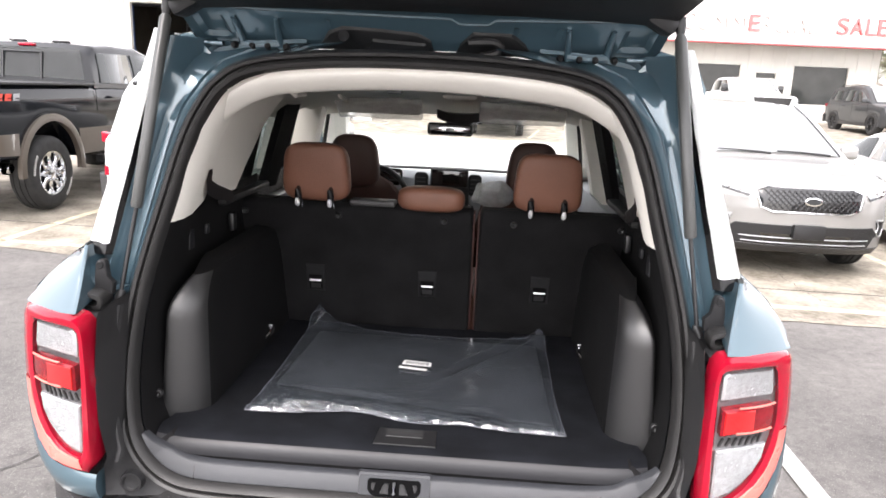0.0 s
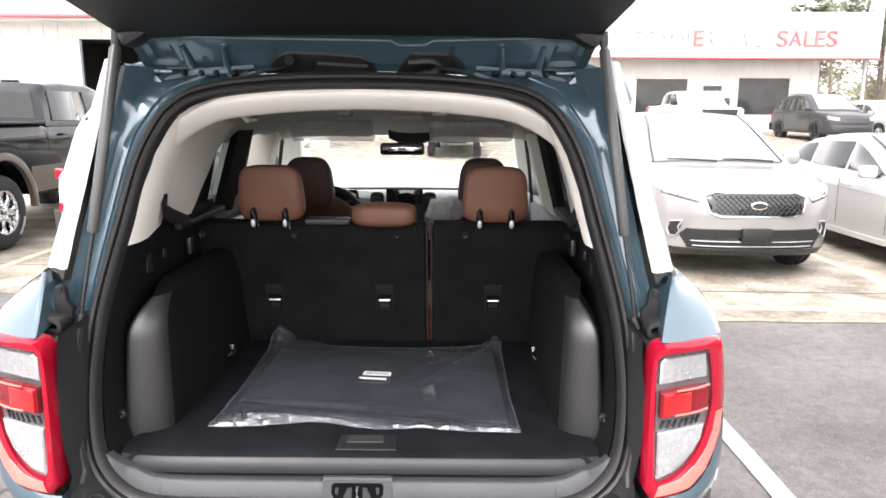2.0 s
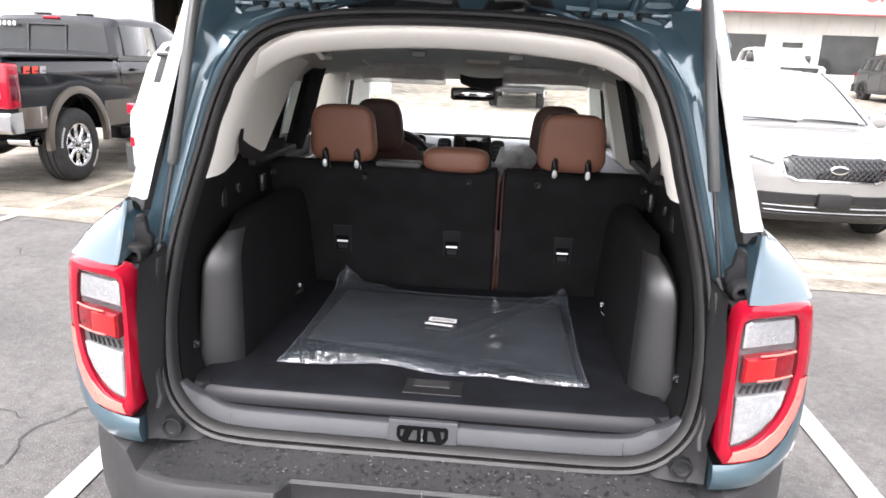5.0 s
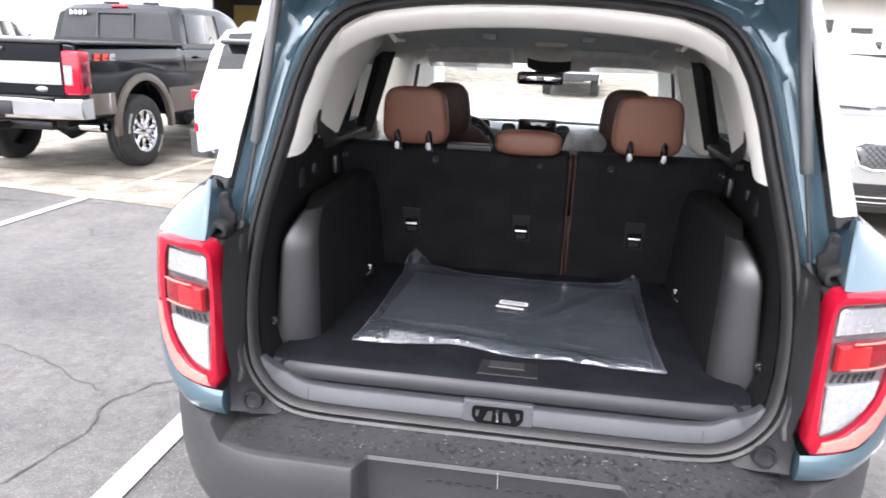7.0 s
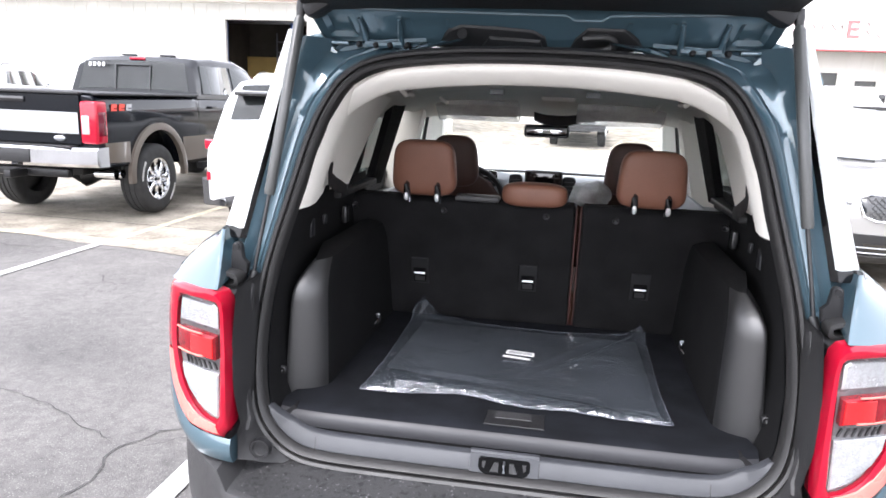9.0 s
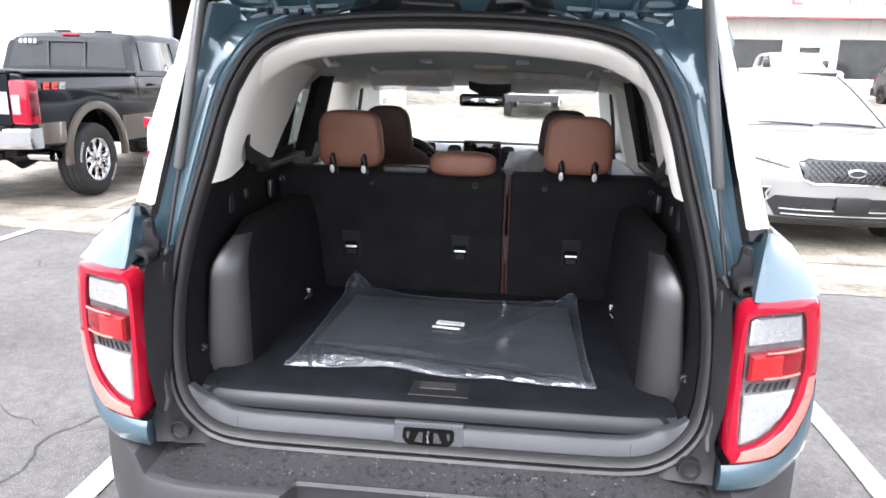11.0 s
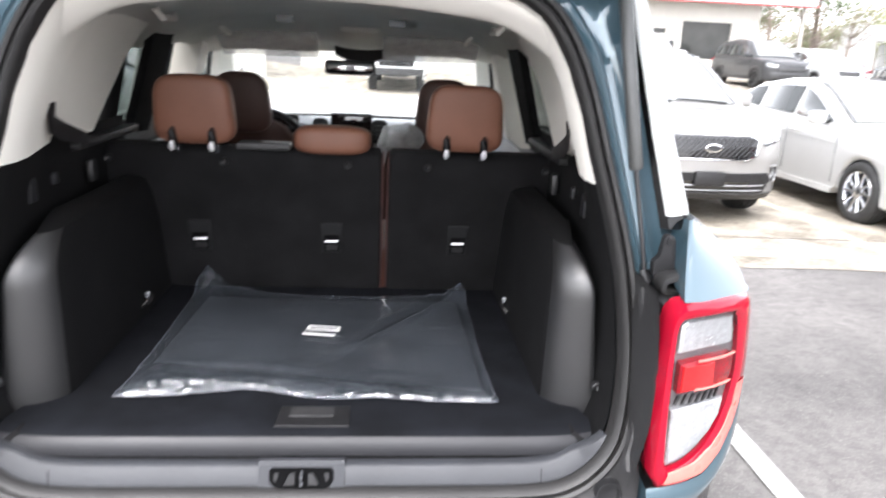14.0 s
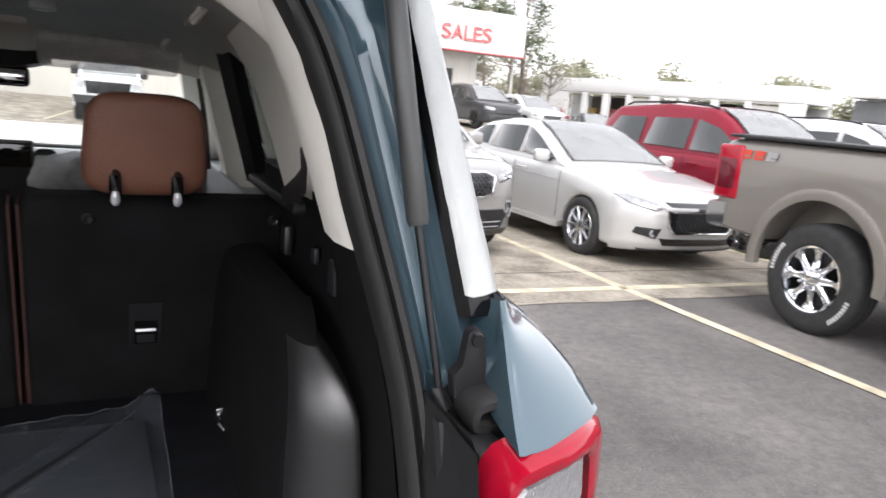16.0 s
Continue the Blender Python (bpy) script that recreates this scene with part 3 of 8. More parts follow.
seal = part("door_seal", bm, RUBBER, suv, "black double-lipped rubber seal round the opening")


def open_x(z):
    """Half width of the seal's outer line at a height above the widest point's foot."""
    return ramp_at(z, [(b, a) for a, b in HALF[3:]])


SIDES = ((-1, "west"), (1, "east"))


def rounded(poly):
    """A closed outline with its corners cut once, for softer mouldings."""
    out = []
    for (a, b), (c, d) in zip(poly, poly[1:] + poly[:1]):
        out += [(lerp(a, c, 0.2), lerp(b, d, 0.2)), (lerp(a, c, 0.8), lerp(b, d, 0.8))]
    return out


def corner_y(x):
    """How far forward the rear skin lies at a distance from the middle."""
    a = abs(x)
    return 0.0 if a < 0.70 else ((a - 0.70) / 0.21) ** 2 * 0.115


for s, _ in SIDES:
    # lower jamb, charcoal plastic between seal and lamp
    bm, rings = bmesh.new(), []
    for z in np.linspace(0.655, 1.150, 22):
        xs, ys = open_x(z), y_open(z)
        xl, yl = 0.679, 0.020
        pr = [(xs - 0.02, ys + 0.03), (xs + 0.002, ys + 0.004)]
        for t, dy in ((0.12, 0.012), (0.3, 0.018), (0.38, -0.004), (0.52, -0.012), (0.62, -0.010), (0.66, 0.004), (0.85, 0.006), (1.0, 0.0)):
            pr.append((lerp(xs, xl, t) if xl > xs else xs - 0.002 * t - 0.012 * t, lerp(ys, yl, t) + dy * min(1, abs(z - 0.64) * 8)))
        pr += [(xl + 0.004, 0.06), (xl + 0.004, 0.2)]
        rings.append([(s * x, y, max(z, lerp(0.655, 0.694, min(1, max(0, (x - 0.58) / 0.10))))) for x, y in pr])
    loft(bm, rings, False, False)
    jamb = part("lower_jamb", bm, PLASTIC, suv, "charcoal plastic jamb panel beside the lamp")
    rings = []
    for z in np.linspace(0.76, 1.135, 20):
        xm, ym = lerp(open_x(z), 0.679, 0.5), lerp(y_open(z), 0.020, 0.5) - 0.012
        if open_x(z) > 0.672:
            xm, ym = open_x(z) - 0.004, lerp(y_open(z), 0.020, 0.35) - 0.006
        rings.append([(s * (xm - 0.009), ym + 0.012, z), (s * (xm - 0.006), ym - 0.001, z), (s * (xm + 0.004), ym - 0.005, z), (s * (xm + 0.009), ym + 0.001, z), (s * (xm + 0.011), ym + 0.014, z)])
    part("moulded_rib", loft(bmesh.new(), rings, False, True), PLASTIC, jamb)
    bm = lathe(bmesh.new(), [(0.012, 0.0), (0.002, 0.0), (0.0, 0.018), (-0.003, 0.0205), (-0.006, 0.021), (-0.006, 0.026), (0.012, 0.028)], (s * 0.633, 0.055, 0.712), "y", 24)
    part("jamb_shelf", B((s * 0.717, 0.125, 1.118), (0.044, 0.13, 0.018), 0.006), PLASTIC_D, jamb)
    part("plug", bm, PLASTIC_D, jamb, "round access plug")

    # upper jamb in body colour: a channel for the strut
    bm, rings = bmesh.new(), []
    for z in np.linspace(1.10, 1.775, 26):
        zz = min(z, 1.755)
        xs, ys = min(open_x(zz), 0.70), y_open(z)
        if z > 1.6:
            xs = ramp_at(z, [(1.6, open_x(1.6)), (1.72, 0.42), (1.775, 0.2)])
        xp = lerp(0.742, 0.625, (z - 1.2) / 0.52)
        yb = ys + 0.055 + 0.08 * max(0, (z - 1.68) / 0.09)
        rings.append([(s * x, y, z) for x, y in ((xs - 0.015, ys + 0.02), (xs, ys + 0.006), (xs + 0.010, ys + 0.016), (lerp(xs, xp, 0.20), lerp(ys, yb, 0.75)), (lerp(xs, xp, 0.30), yb - 0.004), (lerp(xs, xp, 0.46), yb), (lerp(xs, xp, 0.50), yb - 0.007), (lerp(xs, xp, 0.70), yb - 0.005), (lerp(xs, xp, 0.82), yb - 0.012), (xp - 0.008, ys + 0.018), (xp + 0.004, ys + 0.004), (xp + 0.02, ys + 0.02), (xp + 0.055, ys + 0.06))])
    loft(bm, rings, False, False)
    part("upper_jamb", bm, BLUE, suv, "glossy blue-grey tailgate jamb")

    # rear pillar in gloss black, wrapped in white film
    def pillar(z, off):
        ys = y_open(z)
        xp = lerp(0.742, 0.632, (z - 1.2) / 0.52)
        k = 1 - 0.38 * max(0, (z - 1.25) / 0.5)
        return [(s * (xp + a * k + off * 0.3), ys + b - off, z) for a, b in ((0.0, 0.03), (0.004, 0.004), (0.02, -0.006), (0.055, 0.0), (0.072, 0.018), (0.082 + off, 0.05), (0.088 + off, 0.16), (0.088 + off, 0.45))]

    bm = loft(bmesh.new(), [pillar(z, 0.0) for z in np.linspace(1.235, 1.785, 12)], False, False)
    bmesh.ops.solidify(bm, geom=bm.faces[:], thickness=0.012)
    dp = part("rear_pillar", bm, GLOSSBLACK, suv, "gloss black rear pillar panel")
    bm, rings, rnd = bmesh.new(), [], random.Random(5 + s)
    for k, z in enumerate(np.linspace(1.265, 1.79, 30)):
        ring = []
        for a, b in ((0.012, -0.002), (0.022, -0.008), (0.04, -0.006), (0.056, 0.0), (0.073, 0.018), (0.084, 0.05), (0.09, 0.10), (0.092, 0.16), (0.092, 0.28), (0.092, 0.36)):
            xp = lerp(0.742, 0.632, (z - 1.2) / 0.52)
            j = 0.0022 * noise.noise(Vector((a * 60, b * 40, z * 16 + s * 9))) + rnd.gauss(0, 0.0004)
            ring.append((s * (xp + a * (1 - 0.38 * max(0, (z - 1.25) / 0.5)) + 0.003 + j), y_open(z) + b - 0.006 + j, z + (rnd.uniform(-0.004, 0.004) if k == 0 else 0)))
        rings.append(ring)
    loft(bm, rings, False, False)
    bmesh.ops.solidify(bm, geom=bm.faces[:], thickness=0.002)
    part("film", bm, FILM, dp, "white crinkled protective film", 60)

    # shoulder over the lamp and rear flank
    bm, rings = bmesh.new(), []
    def crest(t):
        return lerp(0.718, 0.796, t), lerp(0.006, 0.206, t ** 0.95), lerp(1.148, 1.254, t)

    for t in np.linspace(0, 1.03, 12):
        rx, ry, z = crest(t)
        pts = []
        for q in (1, 0.7, 0.4, 0.15):
            ax, ay, az = crest(t + (1.03 - t) * q)
            pts.append((ax - 0.004 - 0.32 * (az - z) - (0.012 if q == 1 else 0), ay + 0.002 + (0.03 if q == 1 else 0)))
        pts += [(rx - 0.003, ry + 0.002), (rx + 0.003, ry)]
        for u in np.linspace(0.08, 1, 12):
            x0 = lerp(0.712, 0.880, u)
            y0 = corner_y(x0) + 0.006
            x1 = lerp(0.796, 0.828, u)
            y1 = 0.206 + 0.10 * u * u
            m = t ** (1 + 0.9 * u)
            pts.append((lerp(x0, x1, m) + 0.004 * math.sin(min(1, t) * math.pi) * u, lerp(y0, y1, t ** 0.95)))
        for y, x0, x1 in ((0.15, 0.893, 0.830), (0.24, 0.902, 0.836), (0.40, 0.906, 0.844), (0.62, 0.906, 0.852)):
            pts.append((lerp(x0, x1, t ** 1.9) + 0.004 * math.sin(min(1, t) * math.pi), max(y + 0.02 * t, pts[-1][1] + 0.02)))
        rings.append([(s * x, y, z) for x, y in pts])
    loft(bm, rings, False, False)
    part("shoulder", bm, BLUE, suv, "glossy blue-grey rear shoulder panel", 50)

    # tail lamp
    def on_skin(a, b, d):
        return (s * a, corner_y(a) - d + 0.004, b)

    OUT = [(0.690, 1.120), (0.712, 1.146), (0.80, 1.150), (0.880, 1.147), (0.900, 1.06), (0.910, 0.98), (0.906, 0.91), (0.888, 0.850), (0.854, 0.803), (0.815, 0.776), (0.76, 0.766), (0.690, 0.764), (0.688, 0.90), (0.687, 1.02)]
    INN = [(0.703, 1.105), (0.715, 1.120), (0.79, 1.124), (0.838, 1.120), (0.853, 1.06), (0.862, 0.99), (0.853, 0.93), (0.832, 0.88), (0.798, 0.838), (0.775, 0.822), (0.75, 0.808), (0.714, 0.800), (0.709, 0.92), (0.705, 1.02)]
    OUT, INN = rounded(OUT), rounded(INN)
    bm = bmesh.new()
    lay = [[on_skin(a, b, -0.05) for a, b in OUT], [on_skin(a, b, 0.006) for a, b in OUT], [on_skin(lerp(a, c, 0.22), lerp(b, d, 0.22), 0.016) for (a, b), (c, d) in zip(OUT, INN)], [on_skin(lerp(a, c, 0.75), lerp(b, d, 0.75), 0.017) for (a, b), (c, d) in zip(OUT, INN)], [on_skin(a, b, 0.010) for a, b in INN], [on_skin(a, b, -0.008) for a, b in INN]]
    loft(bm, lay, True, False)
    lampn = part("tail_lamp", bm, LENS_RED, suv, "tall red tail lamp with clear and red inner lenses", 55)
    bm = slab(bmesh.new(), INN, lambda a, b, d: on_skin(a, b, d - 0.02), 0.012)
    part("housing", bm, LENS_FRAME, lampn, "smoked lamp housing")
    bm = slab(bmesh.new(), [(0.713, 1.104), (0.722, 1.112), (0.832, 1.113), (0.843, 1.062), (0.840, 1.052), (0.713, 1.049)], lambda a, b, d: on_skin(a, b, d - 0.008), 0.010, 0.006)
    part("reversing_lens", bm, LENS_WHITE, lampn, "clear ribbed reversing lens")
    bm = slab(bmesh.new(), [(0.717, 1.030), (0.76, 1.036), (0.838, 1.034), (0.846, 1.028), (0.848, 0.988), (0.840, 0.976), (0.80, 0.972), (0.717, 0.970)], lambda a, b, d: on_skin(a, b, d - 0.008), 0.020, 0.008)
    part("stop_lens", bm, LENS_REFL, lampn, "bright red stop lens block")
    for zz in (1.037, 0.978):
        bm = tube(bmesh.new(), [on_skin(a, zz, 0.018) for a in (0.752, 0.77, 0.80, 0.82, 0.842)], 0.0026, 6)
        part("lens_edge", bm, LENS_PINK, lampn)
    for k in range(7):
        a = 0.722 + k * 0.016
        bm = slab(bmesh.new(), [(a, 0.938), (a + 0.005, 0.938), (a + 0.012, 0.956), (a + 0.007, 0.956)], lambda a, b, d: on_skin(a, b, d - 0.008), 0.006)
        part("fin", bm, PLASTIC, lampn)
    bm = slab(bmesh.new(), [(0.716, 0.930), (0.842, 0.932), (0.838, 0.902), (0.818, 0.870), (0.788, 0.844), (0.756, 0.824), (0.719, 0.812)], lambda a, b, d: on_skin(a, b, d - 0.008), 0.010, 0.006)
    part("turn_lens", bm, LENS_WHITE, lampn, "clear lower lens")
    bm = slab(bmesh.new(), [(0.722, 1.028), (0.790, 1.030), (0.792, 0.980), (0.722, 0.976)], lambda a, b, d: on_skin(a, b, d + 0.014), 0.005, 0.002)
    part("stop_lens_core", bm, LENS_CORE, lampn, "bright red inner stop lens")
    A = [(0.872, 0.960), (0.866, 0.915), (0.848, 0.876), (0.818, 0.842), (0.778, 0.815), (0.722, 0.800)]
    C = [(0.900, 0.960), (0.898, 0.905), (0.882, 0.858), (0.852, 0.816), (0.806, 0.785), (0.712, 0.775)]
    rings = []
    for q in np.linspace(0, 5, 26):
        k = min(4, int(q))
        a, b = [(lerp(l[k][0], l[k + 1][0], q - k), lerp(l[k][1], l[k + 1][1], q - k)) for l in (A, C)]
        rings.append([on_skin(lerp(a[0], b[0], f), lerp(a[1], b[1], f), d) for f, d in ((0, 0.014), (0.06, 0.0185), (0.35, 0.0195), (0.65, 0.0195), (0.94, 0.0185), (1, 0.012))])
    bm = loft(bmesh.new(), rings, False, False)
    part("side_marker", bm, LENS_PINK, lampn, "pale red lower lens band")
    # painted corner below the lamp
    bm, rings = bmesh.new(), []
    for t in np.linspace(0, 1, 6):
        ring = []
        for u in np.linspace(0, 1, 12):
            x = lerp(0.686, 0.912, u)
            zt = ramp_at(x, [(0.686, 0.760), (0.82, 0.772), (0.862, 0.799), (0.890, 0.846), (0.905, 0.906), (0.93, 1.0)])
            zb = ramp_at(x, [(0.686, 0.690), (0.80, 0.698), (0.93, 0.75)])
            ring.append((s * x, corner_y(x) - 0.002 - 0.012 * math.sin(t * math.pi) + 0.01 * t, lerp(zt, zb, t)))
        ring.append((s * 0.918, 0.34, lerp(0.92, 0.75, t)))
        ring.insert(0, (s * 0.688, 0.05, lerp(0.760, 0.690, t)))
        rings.append(ring)
    loft(bm, rings, False, False)
    part("corner_panel", bm, BLUE, suv, "blue-grey painted corner below the lamp", 50)

    # bump stop bracket and strut foot
    arc = [(0.739 + 0.0125 * math.cos(a), 1.222 + 0.0125 * math.sin(a)) for a in np.linspace(0, math.pi, 9)]
    bm = slab(bmesh.new(), [(s * a, b) for a, b in arc + [(0.720, 1.192), (0.706, 1.180), (0.708, 1.152), (0.750, 1.152), (0.753, 1.190)]], lambda a, b, d: (a, 0.170 + (b - 1.15) * 0.18 - d, b), 0.016, 0.004)
    brk = part("bump_stop", bm, LATCH, suv, "black moulded tailgate bump stop")
    bm = lathe(bmesh.new(), [(-0.006, 0.0), (-0.006, 0.008), (0.002, 0.011), (0.01, 0.008)], (s * 0.739, 0.167, 1.222), "y", 14)
    part("bolt", bm, BLACKMET, brk)
    rings = []
    for w, h, y in ((0.034, 0.020, 0.175), (0.040, 0.022, 0.150), (0.041, 0.023, 0.122), (0.038, 0.021, 0.114), (0.028, 0.011, 0.113), (0.026, 0.010, 0.120), (0.022, 0.008, 0.150)):
        ring = []
        for a in np.linspace(0, 2 * math.pi, 25)[:-1]:
            cx, cz = math.copysign(abs(math.cos(a)) ** 0.6, math.cos(a)), math.copysign(abs(math.sin(a)) ** 0.6, math.sin(a))
            ring.append((s * (0.741 + 0.86 * w * cx), y - 0.012, 1.148 + 0.9 * h * cz + 0.10 * w * cx))
        rings.append(ring)
    part("rubber_buffer", loft(bmesh.new(), rings, True, True), RUBBER, brk)
    top, end, foot = Vector((s * 0.615, 0.318, 1.842)), Vector((s * 0.671, 0.222, 1.357)), Vector((s * 0.702, 0.178, 1.135))
    bm = tube(bmesh.new(), [top, top.lerp(end, 0.04), top.lerp(end, 0.06), top.lerp(end, 0.985), end], [0.009, 0.009, 0.0145, 0.0145, 0.012], 14)
    st = part("gas_strut", bm, STRUT, suv, "dark grey gas strut holding the tailgate")
    part("rod", tube(bmesh.new(), [end, end.lerp(foot, 0.97)], 0.0052, 10), BLACKMET, st)
    part("ball_joint", tube(bmesh.new(), [foot.lerp(end, 0.10), foot, foot + Vector((0, 0.02, -0.02))], [0.010, 0.014, 0.010], 10), BLACKMET, st)
    part("upper_joint", tube(bmesh.new(), [top + Vector((0, 0.0, 0.02)), top, top.lerp(end, 0.04)], [0.012, 0.014, 0.010], 10), BLACKMET, st)

# rear bumper with step and plate recess
STEPP = [(0.14, 0.668), (0.10, 0.660), (0.02, 0.640), (-0.056, 0.6335), (-0.068, 0.629), (-0.0745, 0.617), (-0.076, 0.56), (-0.074, 0.50), (-0.073, 0.476), (-0.064, 0.467), (-0.058, 0.430), (-0.046, 0.406), (0.02, 0.396), (0.2, 0.39)]
RECP = [(0.14, 0.668), (0.10, 0.660), (0.03, 0.642), (-0.012, 0.635), (-0.020, 0.628), (-0.014, 0.615), (-0.008, 0.56), (0.0, 0.49), (0.004, 0.455), (-0.012, 0.444), (-0.060, 0.4275), (-0.066, 0.408), (-0.02, 0.393), (0.2, 0.388)]


def bump_off(x):
    a = abs(x)
    return 0.0 if a < 0.52 else ((a - 0.52) / 0.42) ** 2.3 * 0.30


def bumper_ring(x):
    a = abs(x)
    m = min(1, max(0, (a - 0.306) / 0.026))
    m = m * m * (3 - 2 * m)
    lift = min(1, max(0, (a - 0.690) / 0.03)) * 0.045 + 0.055 * min(1, max(0, (a - 0.74) / 0.19)) ** 1.3
    out = []
    for k, ((y0, z0), (y1, z1)) in enumerate(zip(RECP, STEPP)):
        y, z = lerp(y0, y1, m), lerp(z0, z1, m)
        o = bump_off(x)
        z += lift * (1.0 if k <= 4 else 0.5 if k == 5 else 0) + (0.012 * max(0, (a - 0.62) / 0.3) ** 2 if k >= 8 else 0)
        out.append((x, y + o * (0.85 if k < 2 else 1), z))
    return out


bxs = sorted(set(list(np.linspace(-0.945, 0.945, 64)) + [q * w for q in (-1, 1) for w in (0.30, 0.306, 0.312, 0.319, 0.326, 0.332, 0.338, 0.688, 0.70, 0.712, 0.722)]))
bumper = part("rear_bumper", loft(bmesh.new(), [bumper_ring(x) for x in bxs], False, False), PLASTIC, suv, "charcoal moulded rear bumper with a recessed number plate bay", 30)
for s, _ in SIDES:
    bm = bmesh.new()
    box(bm, (s * 0.478, -0.064 + bump_off(0.478), 0.437), (0.120, 0.014, 0.034), 0.006, 2, Matrix.Rotation(s * 0.02, 4, "Z"))
    part("reflector", bm, LENS_REFL, bumper, "red reflector")
    bm = lathe(bmesh.new(), [(0.0, 0.0), (-0.001, 0.0075), (-0.004, 0.008), (-0.004, 0.0115), (0.004, 0.012)], (s * 0.362, -0.061, 0.424), "y", 18)
    part("parking_sensor", bm, PLASTIC, bumper)
bm = B((0.469, -0.0745, 0.502), (0.07, 0.006, 0.048), 0.004)
part("tow_eye_cover", bm, PLASTIC, bumper)
xs = list(np.linspace(-0.298, 0.298, 30))
rings = []
for x in sorted(set(list(np.linspace(-0.686, 0.686, 60)) + [q * w for q in (-1, 1) for w in (0.30, 0.306, 0.312, 0.319, 0.326, 0.332, 0.338)])):
    r = [Vector(p) for p in bumper_ring(x)]
    rings.append([tuple(p + Vector((0, 0, 0.0012))) for p in (r[1].lerp(r[2], 0.1), r[1].lerp(r[2], 0.55), r[2], r[2].lerp(r[3], 0.5), r[2].lerp(r[3], 0.93))])
part("step_pad", loft(bmesh.new(), rings, False, False), STEP, bumper, "wet gritty top of the bumper step")
part("lower_ledge", loft(bmesh.new(), [[(x, -0.004, 0.4482), (x, -0.014, 0.4452), (x, -0.057, 0.4300)] for x in xs], False, False), STEP, bumper, "wet gritty ledge below the plate bay")
for k in range(14):
    if k == 7:
        continue
    bm = B((-0.15 + k * 0.0245, -0.0115, 0.584 + 0.004 * (k % 2)), (0.017, 0.003, 0.007), 0.001)
    part("embossing", bm, PLASTIC_D, bumper)
bm = tube(bmesh.new(), [(0.017, -0.021, 0.634), (0.017, -0.017, 0.615), (0.018, -0.013, 0.585)], 0.0012, 5)
part("water_streak", bm, LENS_WHITE, bumper)
bm = lathe(bmesh.new(), [(0.004, 0.0), (-0.001, 0.006), (-0.003, 0.007), (-0.003, 0.011), (0.004, 0.012)], (0.012, -0.006, 0.545), "y", 16)
part("plate_screw_boss", bm, PLASTIC_D, bumper)

# tow hitch receiver
bm = bmesh.new()
W, T = 0.076, 0.009
for q in ((0, T / 2 - W / 2, W, T), (0, W / 2 - T / 2, W, T), (T / 2 - W / 2, 0, T, W), (W / 2 - T / 2, 0, T, W)):
    box(bm, (-0.012 + q[0], 0.01, 0.312 + q[1]), (q[2], 0.20, q[3]), 0.002)
hitch = part("tow_hitch", bm, HITCH, suv, "black square tow hitch receiver")
for q in ((0, 0.034, 0.086, 0.01), (0, -0.034, 0.086, 0.01), (-0.038, 0, 0.01, 0.078), (0.038, 0, 0.01, 0.078)):
    bm = B((-0.012 + q[0], -0.092, 0.312 + q[1]), (q[2], 0.016, q[3]), 0.004)
    part("collar", bm, HITCH, hitch)
part("crossbar", tube(bmesh.new(), [(-0.55, 0.16, 0.34), (0.55, 0.16, 0.34)], 0.03, 10), HITCH, hitch)
part("chain_loop", B((0.05, -0.01, 0.335), (0.05, 0.012, 0.055), 0.005), HITCH, hitch)
part("hitch_inner", B((-0.012, 0.09, 0.312), (0.058, 0.01, 0.058)), PLASTIC_D, hitch)

# sill of the opening: a band that follows the seal along the bottom
rings, gaps = [], []
for i in range(-40, 41):
    p, n = LINE[i % len(LINE)], NORM[i % len(LINE)]
    if p.z > 1.0:
        continue
    k = min(1, max(0.0, (0.782 - p.z) / 0.085))
    if p.z < 0.785:
        rings.append([(p.x + n.x * d, y_open(p.z + n.z * d) + e, p.z + n.z * d) for d, e in ((0.034, 0.016), (0.038, 0.006), (0.042, 0.003), (0.043 + 0.034 * k, 0.006), (0.045 + 0.037 * k, 0.011), (0.046 + 0.037 * k, 0.03))])
    if p.z < 0.74:
        gaps.append([(p.x + n.x * d, y_open(p.z + n.z * d) + e, p.z + n.z * d) for d, e in ((0.046 + 0.030 * k, 0.028), (0.094, 0.034), (0.098, 0.06))])
sill = part("sill_trim", loft(bmesh.new(), rings, False, False), SILL, suv, "charcoal plastic loading sill")
part("sill_gap", loft(bmesh.new(), gaps, False, False), CARPET, suv, "black gap strip behind the sill")
for x in (-0.505, -0.088, 0.088, 0.505):
    part("joint", tube(bmesh.new(), [(x, y_open(z) + e, z) for z, e in ((0.694, 0.0035), (0.712, 0.0045), (0.727, 0.006))], 0.0013, 5), GLOSSBLACK, sill)


def on_sill(a, b, d):
    return (a, y_open(b) + 0.0015 + (b - 0.694) * 0.09 - d, b)


